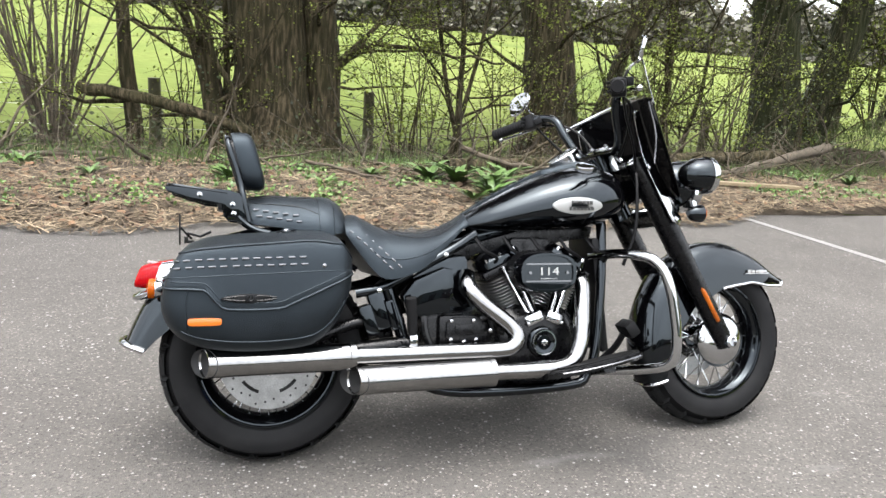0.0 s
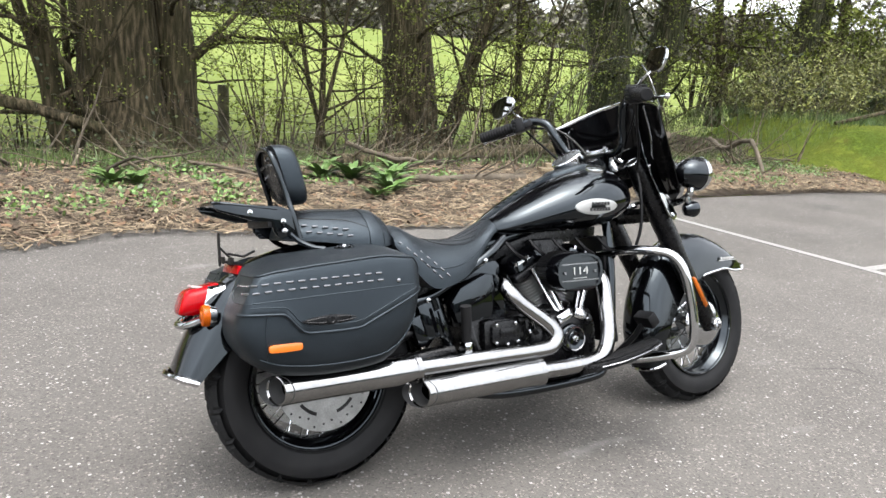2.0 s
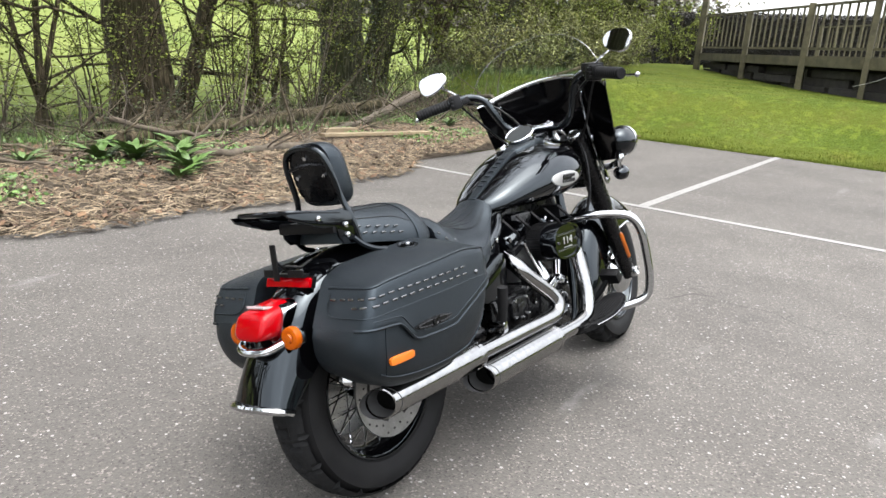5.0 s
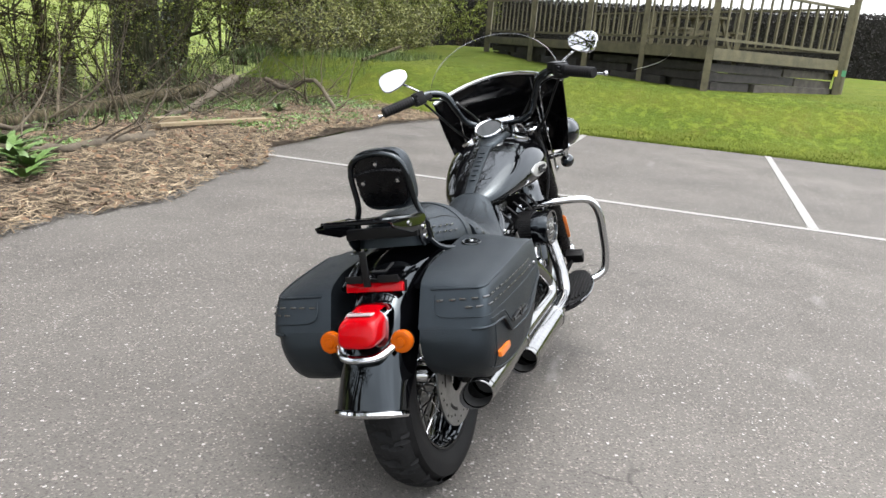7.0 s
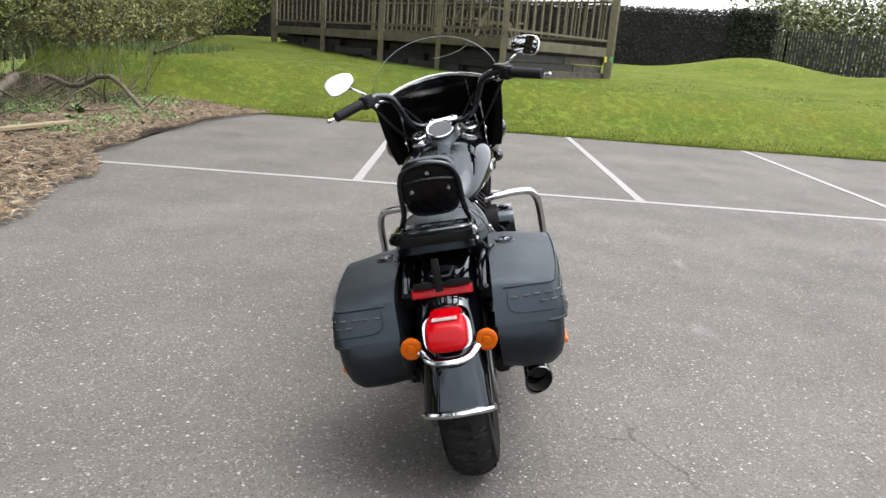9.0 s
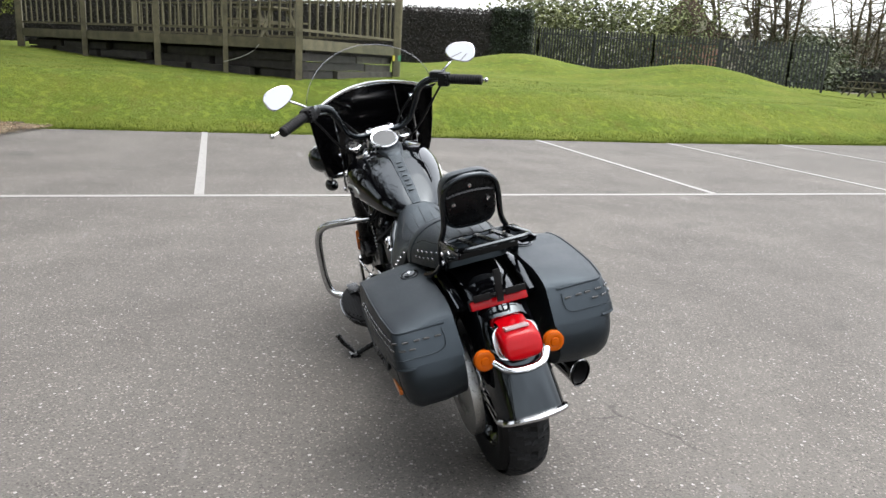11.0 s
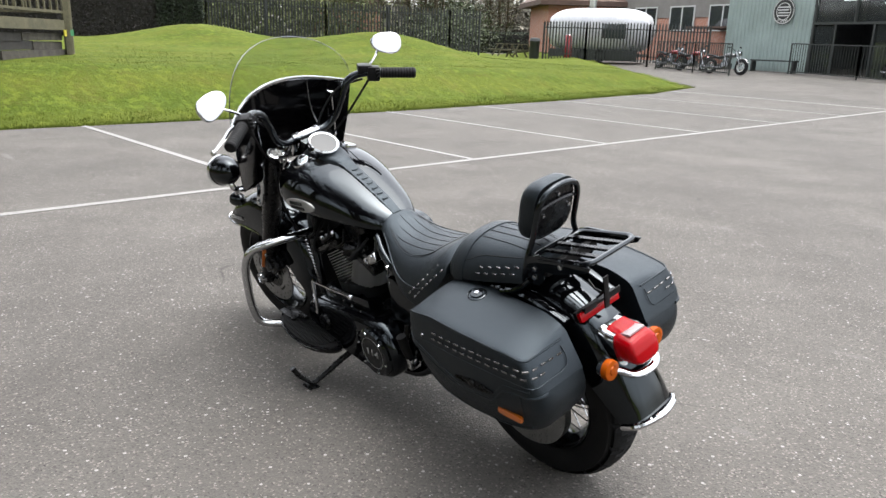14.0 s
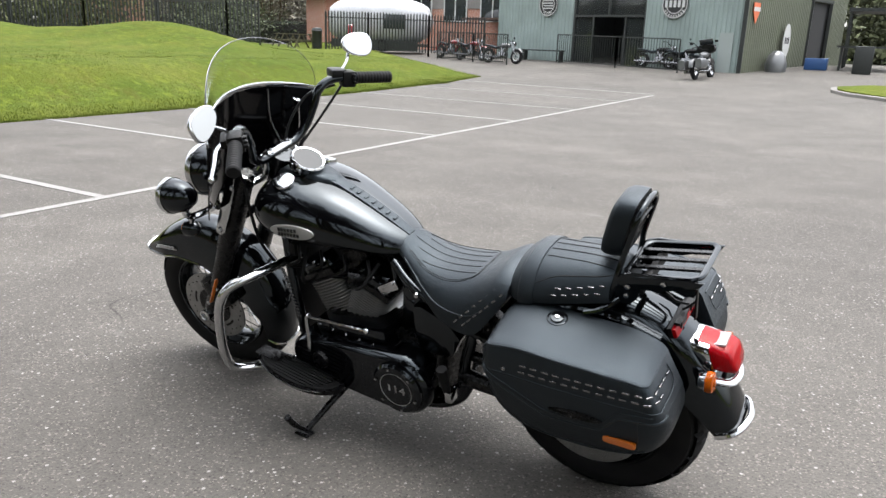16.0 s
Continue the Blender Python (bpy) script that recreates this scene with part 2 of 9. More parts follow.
def make_brick():
    m, t, b = nodes("brick", (0.144, 0.0576, 0.0403), 0.9)
    co = t.nodes.new("ShaderNodeTexCoord")
    k = t.nodes.new("ShaderNodeTexBrick")
    k.inputs["Scale"].default_value = 4.5
    k.inputs["Color1"].default_value, k.inputs["Color2"].default_value = (0.24, 0.09, 0.06, 1), (0.32, 0.14, 0.09, 1)
    k.inputs["Mortar"].default_value = (0.35, 0.31, 0.27, 1)
    mp = t.nodes.new("ShaderNodeMapping")
    mp.inputs["Rotation"].default_value = (radians(90), 0, 0)
    t.links.new(co.outputs["Object"], mp.inputs["Vector"])
    t.links.new(mp.outputs[0], k.inputs["Vector"])
    t.links.new(k.outputs["Color"], b.inputs["Base Color"])
    return m


TREAD = varied("dusty_tread", (0.0042, 0.0043, 0.0046), (0.0085, 0.0085, 0.0088), 10, 0.85, bump=0.1, spec=0.2)
ASPHALT, LINE = make_asphalt(), make_paint_line()
LEATHER, SHIELD, RUBBER = make_leather(), make_windshield(), make_tread()
# reflections coloured slightly blue by tint, painting in a cooler sky
GLOSS = nodes("gloss_black_paint", (0.001, 0.001, 0.0013), 0.02, spec=0.42, tint=(0.82, 0.93, 1.0))[0]
SMOKED = nodes("black_polycarbonate", (0.0012, 0.0012, 0.0014), 0.08, spec=0.15)[0]
SATIN = varied("satin_black_metal", (0.0012, 0.0012, 0.0014), (0.003, 0.003, 0.0036), 6, 0.28, bump=0.03, spec=0.22)
PLASTIC = varied("black_plastic", (0.0018, 0.0018, 0.002), (0.004, 0.004, 0.0045), 20, 0.45, bump=0.08, spec=0.16)
CHROME = nodes("chrome", (0.44, 0.447, 0.456), 0.04, 1.0)[0]
BRUSHED = varied("exhaust_chrome", (0.235, 0.234, 0.232), (0.29, 0.289, 0.286), 4, 0.1, bump=0.012, metal=1.0, fine=60)
STEEL = varied("bare_steel", (0.45, 0.45, 0.44), (0.62, 0.62, 0.6), 25, 0.32, bump=0.05, metal=1.0)
DISC = varied("worn_brake_steel", (0.24, 0.24, 0.238), (0.36, 0.36, 0.355), 25, 0.38, bump=0.05, metal=1.0)
SILVER = nodes("silver_enamel", (0.2857, 0.2857, 0.2765), 0.3, 0.3)[0]
STUD = nodes("black_nickel", (0.17, 0.172, 0.178), 0.26, 1.0)[0]
FIN = varied("machined_fin", (0.44, 0.44, 0.44), (0.62, 0.62, 0.61), 30, 0.36, bump=0.03, metal=0.9)
MIRROR = nodes("mirror_glass", (0.37, 0.373, 0.378), 0.01, 1.0)[0]
RED, AMBER = make_lens("red_lens", (0.235, 0.0003, 0.0022)), make_lens("amber_lens", (0.28, 0.052, 0.0012))
CLEARWINDOW = nodes("clear_lens", (0.3, 0.235, 0.235), 0.2, coat=0.4)[0]
AMBERFLAT = nodes("amber_reflector", (0.375, 0.0863, 0.003), 0.3, coat=0.4)[0]
DIAL = nodes("dial_face", (0.03, 0.032, 0.033), 0.12, spec=0.2)[0]
DARK = nodes("dark_bore", (0.01, 0.01, 0.01), 0.8)[0]
WHITE = nodes("white_ink", (0.384, 0.384, 0.3738), 0.5)[0]
BARK = make_bark("bark", (0.034, 0.026, 0.0155), (0.092, 0.07, 0.044), (0.04, 0.038, 0.013), 0.7)
BARK_IVY = make_bark("mossy_bark", (0.027, 0.0245, 0.015), (0.07, 0.063, 0.039), (0.031, 0.037, 0.012), 0.95)
BRUSH = varied("dead_brushwood", (0.03, 0.024, 0.017), (0.13, 0.108, 0.08), 9, 0.9, bump=0.3, island=True, spec=0.2)
TWIG = varied("pale_twig", (0.0479, 0.037, 0.0239), (0.1044, 0.0827, 0.0566), 12, 0.9, bump=0.4)
LEAF = varied("young_leaf", (0.092, 0.118, 0.02), (0.18, 0.2, 0.046), 3, 0.7, bump=0.1, island=True, spec=0.15)
IVY = varied("ivy_leaf", (0.018, 0.031, 0.008), (0.046, 0.066, 0.02), 5, 0.45, bump=0.1, island=True)
PLANT = varied("dock_leaf", (0.0578, 0.1156, 0.0204), (0.1224, 0.204, 0.0544), 14, 0.45, bump=0.2, island=True)
LITTER = varied("dead_leaf_soil", (0.028, 0.0225, 0.0165), (0.085, 0.068, 0.05), 9, 0.95, fine=70, bump=0.8, dist=0.02, spec=0.1)
CHIP = varied("dead_stalks", (0.052, 0.038, 0.027), (0.27, 0.213, 0.152), 8, 0.9, bump=0.2, island=True, spec=0.15)
GRASS = make_lawn()
BLADE = varied("grass_blade", (0.05, 0.078, 0.009), (0.105, 0.122, 0.02), 0.5, 0.8, bump=0.1, spec=0.05)
CLUMP = varied("turf_clump", (0.05, 0.075, 0.0125), (0.112, 0.128, 0.027), 2.2, 0.9, bump=0.1, spec=0.03)
ROUGH = varied("rough_grass", (0.0326, 0.0653, 0.0078), (0.0827, 0.1088, 0.0218), 0.8, 0.6, bump=0.1, island=True)
FIELD = varied("meadow", (0.08, 0.107, 0.025), (0.13, 0.147, 0.042), 0.12, 0.95, fine=3, bump=0.5, dist=0.05, spec=0.03)
TIMBER = varied("weathered_timber", (0.046, 0.0415, 0.021), (0.108, 0.097, 0.051), 4, 0.85, fine=50, bump=0.4)
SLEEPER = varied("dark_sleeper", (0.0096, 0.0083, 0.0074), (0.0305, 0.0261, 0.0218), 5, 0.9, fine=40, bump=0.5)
HEDGE = varied("clipped_hedge_leaf", (0.0061, 0.0131, 0.0052), (0.0174, 0.0283, 0.0105), 3, 0.8, bump=0.2, island=True)
HEDGE_DRY = varied("brown_hedge_twig", (0.0082, 0.0067, 0.0054), (0.0177, 0.0143, 0.0116), 3, 0.9, bump=0.2, island=True)
PALISADE = varied("green_black_fence_paint", (0.0048, 0.0067, 0.0058), (0.0106, 0.0134, 0.0116), 3, 0.5, bump=0.05)
CLAD, CLAD_SIDE = make_cladding("grey_green_cladding", (0.18, 0.223, 0.211)), make_cladding("olive_cladding", (0.09, 0.098, 0.067))
BRICK = make_brick()
WINDOW = nodes("dark_window", (0.02, 0.024, 0.026), 0.05, spec=0.8)[0]
ALU = varied("trailer_aluminium", (0.3571, 0.3629, 0.3744), (0.4493, 0.4493, 0.4608), 1.5, 0.38, bump=0.03, metal=0.35)
PANE = nodes("shop_glass", (0.3, 0.33, 0.33), 0.03)[0]
PANE.node_tree.nodes["Principled BSDF"].inputs["Transmission Weight"].default_value = 0.97
REDPAINT = nodes("red_paint", (0.1536, 0.0062, 0.0077), 0.25, coat=0.5)[0]
GREYPAINT = nodes("grey_paint", (0.0675, 0.0698, 0.072), 0.3, coat=0.5)[0]
BLUEBIN = nodes("blue_plastic", (0.0096, 0.048, 0.144), 0.5)[0]
YELLOW = nodes("yellow_label", (0.3584, 0.3072, 0.0256), 0.5)[0]
GREENSIGN = nodes("green_label", (0.0256, 0.1536, 0.0614), 0.5)[0]
CONCRETE = varied("concrete", (0.1197, 0.1142, 0.1034), (0.1741, 0.1632, 0.1523), 1.5, 0.9, fine=40, bump=0.2)
BOARD = varied("sawn_board", (0.144, 0.1056, 0.0576), (0.216, 0.168, 0.1008), 6, 0.8, fine=60, bump=0.2)
# grey-brown lifted towards pale grey: distance haze painted into the far trees
HAZED_WOOD = varied("far_wood", (0.085, 0.08, 0.064), (0.14, 0.13, 0.105), 0.5, 1.0, bump=0.2, island=True)
ROOFTILE = varied("roof_tile", (0.0512, 0.0307, 0.023), (0.087, 0.0512, 0.0384), 3, 0.9, bump=0.3)


# ---- mesh helpers ----
def mesh_object(name, me, material, smooth=True, angle=40):
    me.materials.append(material)
    if smooth:
        me.shade_smooth()
        me.set_sharp_from_angle(angle=radians(angle))
    return new(name, me)


def from_bm(name, bm, material, smooth=True, angle=40):
    bmesh.ops.recalc_face_normals(bm, faces=bm.faces)
    me = bpy.data.meshes.new(name)
    bm.to_mesh(me)
    bm.free()
    return mesh_object(name, me, material, smooth, angle)


def part(name, bm, material, parent, label="", smooth=True, angle=40):
    ob = from_bm(name, bm, material, smooth, angle)
    ob.parent = parent
    return tagged(ob, label) if label else ob


def twin(name, source, parent, m):
    ob = new(name, source.data)
    ob.parent = parent
    ob.matrix_local = m
    return ob


def thing(name, m, label, category, group="", kind=""):
    ob = new(name)
    ob.empty_display_size = 0.1
    ob.matrix_world = m
    return tagged(ob, label, category, group, kind)


def curve(points, k=6):
    """Catmull-Rom through the points."""
    p = [Vector(q) for q in points]
    if len(p) < 3 or k < 2:
        return p
    e = [p[0] * 2 - p[1]] + p + [p[-1] * 2 - p[-2]]
    out = []
    for i in range(1, len(e) - 2):
        a, b, c, d = e[i - 1], e[i], e[i + 1], e[i + 2]
        for j in range(k):
            t = j / k
            out.append(0.5 * ((2 * b) + (c - a) * t + (2 * a - 5 * b + 4 * c - d) * t * t + (3 * b - a - 3 * c + d) * t ** 3))
    return out + [p[-1]]


def tube(bm, points, r, n=10, k=1, closed=False, caps=True, flat=1.0):
    """A round bar along the points; r is one radius, or one for the start and one for the end, or one a point."""
    p = curve(points, k)
    m = len(p)
    rs = list(r) if hasattr(r, "__len__") else [r, r]
    if len(rs) != m:
        rs = [float(np.interp(i / max(1, m - 1), np.linspace(0, 1, len(rs)), rs)) for i in range(m)]
    rings, side = [], None
    for i in range(m):
        if closed:
            d = (p[(i + 1) % m] - p[i - 1]).normalized()
        else:
            d = (p[min(i + 1, m - 1)] - p[max(i - 1, 0)]).normalized()
        if side is None:
            side = d.cross(Vector((0, 0, 1)))
            if side.length < 0.1:
                side = d.cross(Vector((0, 1, 0)))
        side = (side - d * side.dot(d)).normalized()
        up = d.cross(side)
        rings.append([bm.verts.new(p[i] + (side * math.cos(a) + up * math.sin(a) * flat) * rs[i]) for a in [2 * math.pi * j / n for j in range(n)]])
    for i in range(m if closed else m - 1):
        a, b = rings[i], rings[(i + 1) % m]
        for j in range(n):
            bm.faces.new((a[j], a[(j + 1) % n], b[(j + 1) % n], b[j]))
    if caps and not closed:
        bm.faces.new(rings[0])
        bm.faces.new(rings[-1][::-1])
    return bm


def lathe(bm, profile, origin, axis, n=32, closed=False):
    """Turns (along, radius) pairs about an axis through origin."""
    axis = Vector(axis).normalized()
    u = axis.orthogonal().normalized()
    v = axis.cross(u)
    o = Vector(origin)
    rings = [[bm.verts.new(o + axis * s + (u * math.cos(a) + v * math.sin(a)) * max(r, 1e-5)) for a in [2 * math.pi * j / n for j in range(n)]] for s, r in profile]
    for i in range(len(rings) if closed else len(rings) - 1):
        a, b = rings[i], rings[(i + 1) % len(rings)]
        for j in range(n):
            bm.faces.new((a[j], a[(j + 1) % n], b[(j + 1) % n], b[j]))
    if not closed:
        for ring, (s, r) in ((rings[0], profile[0]), (rings[-1], profile[-1])):
            if r > 1e-4:
                bm.faces.new(ring)
    return bm


def loft(bm, rings, caps=True, closed_ring=True):
    vs = [[bm.verts.new(p) for p in ring] for ring in rings]
    n = len(vs[0])
    for a, b in zip(vs, vs[1:]):
        for j in range(n if closed_ring else n - 1):
            bm.faces.new((a[j], a[(j + 1) % n], b[(j + 1) % n], b[j]))
    if caps and closed_ring:
        bm.faces.new(vs[0][::-1])
        bm.faces.new(vs[-1])
    return bm


def block(bm, centre, size, m=None, bevel=0.0):
    t = Matrix.Translation(centre) @ (m or Matrix.Identity(4)) @ Matrix.Diagonal((*size, 1))
    made = bmesh.ops.create_cube(bm, size=1, matrix=t)["verts"]
    if bevel:
        es = list({e for v in made for e in v.link_edges})
        bmesh.ops.bevel(bm, geom=es, offset=bevel, segments=2, profile=0.6, affect="EDGES")
    return bm


def beam(bm, a, b, w, h, up=(0, 0, 1)):
    """A squared bar from a to b, w across and h along up."""
    a, b = Vector(a), Vector(b)
    d = (b - a).normalized()
    s = d.cross(Vector(up)).normalized()
    u = s.cross(d)
    ring = [s * w / 2 + u * h / 2, -s * w / 2 + u * h / 2, -s * w / 2 - u * h / 2, s * w / 2 - u * h / 2]
    return loft(bm, [[a + q for q in ring], [b + q for q in ring]])


def plate(bm, outline, y0, y1, bevel=0.0):
    """A flat plate: an outline in x, z from y0 to y1."""
    a = [bm.verts.new((x, y0, z)) for x, z in outline]
    b = [bm.verts.new((x, y1, z)) for x, z in outline]
    n = len(a)
    fs = [bm.faces.new(a), bm.faces.new(b[::-1])]
    for i in range(n):
        fs.append(bm.faces.new((a[i], b[i], b[(i + 1) % n], a[(i + 1) % n])))
    if bevel:
        bmesh.ops.recalc_face_normals(bm, faces=fs)
        es = [e for f in fs[:2] for e in f.edges]
        bmesh.ops.bevel(bm, geom=es, offset=bevel, segments=2, profile=0.6, affect="EDGES")
    return bm


def oval(cx, cz, w, h, n=28, p=2.6):
    """A rounded outline (a superellipse)."""
    out = []
    for i in range(n):
        a = 2 * math.pi * i / n
        c, s = math.cos(a), math.sin(a)
        out.append((cx + w / 2 * math.copysign(abs(c) ** (2 / p), c), cz + h / 2 * math.copysign(abs(s) ** (2 / p), s)))
    return out


def interp(x, table):
    return float(np.interp(x, [a for a, _ in table], [b for _, b in table]))


DENSE = {}


def eased(x, table):
    """Like interp, but along a smooth curve through the table."""
    key = tuple(table)
    if key not in DENSE:
        q = curve([(a, b, 0) for a, b in table], 8)
        xs_ = np.maximum.accumulate([v.x for v in q])
        DENSE[key] = (xs_, [v.y for v in q])
    return float(np.interp(x, *DENSE[key]))


def lettering(name, words, size, m, material, parent, depth=0.001):
    c = bpy.data.curves.new(name, "FONT")
    c.body, c.size, c.align_x, c.align_y, c.extrude = words, size, "CENTER", "CENTER", depth
    o = bpy.data.objects.new(name, c)
    scene.collection.objects.link(o)
    me = bpy.data.meshes.new_from_object(o.evaluated_get(bpy.context.evaluated_depsgraph_get()))
    bpy.data.objects.remove(o)
    me.materials.clear()
    me.materials.append(material)
    ob = new(name, me)
    ob.parent = parent
    ob.matrix_local = m
    return ob


def stuff_mesh(name, verts, faces, material, label, category, smooth=False):
    me = bpy.data.meshes.new(name)
    me.from_pydata(verts, [], faces)
    me.materials.append(material)
    if smooth:
        me.shade_smooth()
    return tagged(new(name, me), label, category, kind="stuff")


# ---- the motorcycle ----
BIKE = pose(0.062, -0.025, 0, 0, 0, -2.3) @ pose(0, 0, 0, -13.5, 0, 0)
HEAD = Vector((1.2, 0, 0.93))
STEER = Matrix.Translation(HEAD) @ Matrix.Rotation(radians(5), 4, Vector((-0.5, 0, 0.866))) @ Matrix.Translation(-HEAD)
bike = thing("motorcycle", BIKE, "black cruiser motorcycle with leather saddlebags leaning on its side stand", "motorcycle")


def front(name, bm, material, parent=None, label="", **kw):
    ob = part(name, bm, material, parent or bike, label, **kw)
    if parent is None:
        ob.matrix_local = STEER
    return ob


def tyre_mesh(R, w, rim, tread):
    h = w / 2
    prof = [(-0.30 * w, rim), (-0.42 * w, rim + 0.012), (-0.49 * w, R - 0.075), (-0.5 * w, R - 0.055), (-0.47 * w, R - 0.035), (-0.40 * w, R - 0.019),
            (-0.28 * w, R - 0.0075), (-0.14 * w, R - 0.0015), (0, R), (0.14 * w, R - 0.0015), (0.28 * w, R - 0.0075), (0.40 * w, R - 0.019), (0.47 * w, R - 0.035),
            (0.5 * w, R - 0.055), (0.49 * w, R - 0.075), (0.42 * w, rim + 0.012), (0.30 * w, rim)]
    n = 220
    bm = bmesh.new()
    rings = []
    for k, (s, r) in enumerate(prof):
        if tread and not 5 <= k <= 11:
            continue
        ring = []
        for j in range(n):
            a = 2 * math.pi * j / n
            rr = r
            if 5 <= k <= 11:
                q = abs(k - 8)
                if not tread:
                    rr = r - 0.012
                elif (j + (2 * q if k < 8 else 2 * q + 5)) % 11 == 0 and q > 0 or (k == 8 and j % 11 in (3, 4, 5, 8)):
                    rr = r - 0.014
            ring.append(bm.verts.new((rr * math.cos(a), s, rr * math.sin(a))))
        rings.append(ring)
    for a, b in zip(rings, rings[1:]):
        for j in range(n):
            bm.faces.new((a[j], a[(j + 1) % n], b[(j + 1) % n], b[j]))
    if not tread:
        a, b = rings[-1], rings[0]
        for j in range(n):
            bm.faces.new((a[j], a[(j + 1) % n], b[(j + 1) % n], b[j]))
    return bm


def build_wheel(name, W, R, w, label):
    rim = 0.208
    bm = bmesh.new()
    lathe(bm, [(-0.055, rim + 0.008), (-0.052, rim - 0.004), (-0.04, rim - 0.012), (-0.03, rim - 0.022), (0, rim - 0.03), (0.03, rim - 0.022), (0.04, rim - 0.012), (0.052, rim - 0.004), (0.055, rim + 0.008), (0, rim + 0.012)], (0, 0, 0), (0, 1, 0), 64, True)
    for s in (-1, 1):
        tube(bm, [((rim + 0.004) * math.cos(a), s * 0.056, (rim + 0.004) * math.sin(a)) for a in [2 * math.pi * i / 64 for i in range(64)]], 0.005, 6, closed=True)
    wheel = part(name, bm, GLOSS, bike, label)
    wheel.matrix_local = W
    part("tyre", tyre_mesh(R, w, rim, False), RUBBER, wheel, "black road tyre", angle=35)
    part("tread", tyre_mesh(R, w, rim, True), TREAD, wheel, "dusty grooved tread", angle=20)
    bm = bmesh.new()
    lathe(bm, [(-0.075, 0.02), (-0.07, 0.045), (-0.05, 0.05), (-0.03, 0.032), (0.03, 0.032), (0.05, 0.05), (0.07, 0.045), (0.075, 0.02)], (0, 0, 0), (0, 1, 0), 28)
    part("hub", bm, CHROME, wheel)
    spoke = None
    for i in range(40):
        side = 1 if i % 2 else -1
        lean = 0.55 if (i // 2) % 2 else -0.55
        a = 2 * math.pi * i / 40
        m = Matrix.Rotation(a, 4, "Y") @ Matrix.Diagonal((1, side, 1, 1))
        if spoke is None:
            bm = bmesh.new()
            tube(bm, [(0.046 * math.cos(0.55), 0.05, 0.046 * math.sin(0.55)), (rim - 0.018, 0.012, 0)], 0.0022, 5)
            spoke = part("spoke", bm, CHROME, wheel)
            spoke.matrix_local = m
        else:
            twin("spoke", spoke, wheel, m @ Matrix.Diagonal((1, 1, math.copysign(1, lean), 1)))
    return wheel


def disc(bm, y, R, r0):
    lathe(bm, [(y - 0.003, r0), (y - 0.003, R), (y + 0.003, R), (y + 0.003, r0)], (0, 0, 0), (0, 1, 0), 48, True)
    return bm


def disc_extras(wheel, y, R, carrier=None):
    """Brake disc carrier, with dark patches painting the shade of drilled holes, curved slots."""
    bm = bmesh.new()
    lathe(bm, [(y - 0.002, 0.045), (y - 0.0025, 0.083), (y + 0.0025, 0.083), (y + 0.002, 0.045)], (0, 0, 0), (0, 1, 0), 36, True)
    part("disc_carrier", bm, carrier or DISC, wheel)
    e = math.copysign(0.0036, y)
    for i in range(5):
        bm = bmesh.new()
        lo, hi = [], []
        for k in range(8):
            a = 2 * math.pi * i / 5 + 0.6 * k / 7
            lo.append(Vector((0.092 * math.cos(a), y + e, 0.092 * math.sin(a))))
            hi.append(Vector((0.102 * math.cos(a), y + e, 0.102 * math.sin(a))))
        loft(bm, [lo, hi], False, False)
        bmesh.ops.solidify(bm, geom=bm.faces[:], thickness=0.001)
        part("disc_slot_shade", bm, DARK, wheel)
    hole = None
    for i in range(30):
        a = 2 * math.pi * i / 30
        r = R - (0.012, 0.022, 0.03)[i % 3]
        m = Matrix.Translation((r * math.cos(a), y + e, r * math.sin(a)))
        if hole is None:
            bm = bmesh.new()
            lathe(bm, [(-0.0006, 0.0035), (0.0006, 0.0035), (0.0006, 0)], (0, 0, 0), (0, math.copysign(1, y), 0), 8)
            hole = part("disc_hole_shade", bm, DARK, wheel)
            hole.matrix_local = m
        else:
            twin("disc_hole_shade", hole, wheel, m)


rear = build_wheel("rear_wheel", Matrix.Translation((0, 0, 0.323)), 0.323, 0.152, "black laced rear wheel with bright spokes")
part("brake_disc", disc(bmesh.new(), -0.095, 0.146, 0.08), DISC, rear, "bare steel brake disc", angle=30)
disc_extras(rear, -0.095, 0.146)
bm = bmesh.new()
lathe(bm, [(0.085, 0.10), (0.085, 0.165), (0.115, 0.165), (0.115, 0.10)], (0, 0, 0), (0, 1, 0), 60, True)
lathe(bm, [(0.098, 0.03), (0.098, 0.102), (0.104, 0.102), (0.104, 0.03)], (0, 0, 0), (0, 1, 0), 40, True)
part("belt_pulley", bm, STEEL, rear, "bare metal belt pulley")

fw = build_wheel("front_wheel", STEER @ Matrix.Translation((1.62, 0, 0.32)), 0.32, 0.132, "black laced front wheel with bright spokes")
part("brake_disc", disc(bmesh.new(), 0.085, 0.15, 0.08), DISC, fw, "bare steel brake disc", angle=30)
disc_extras(fw, 0.085, 0.15, SATIN)
bm = bmesh.new()
lathe(bm, [(-0.075, 0.1), (-0.08, 0.098), (-0.1, 0.085), (-0.118, 0.055), (-0.124, 0.0)], (0, 0, 0), (0, 1, 0), 40)
part("hub_cover", bm, CHROME, fw, "domed chrome hub cover")


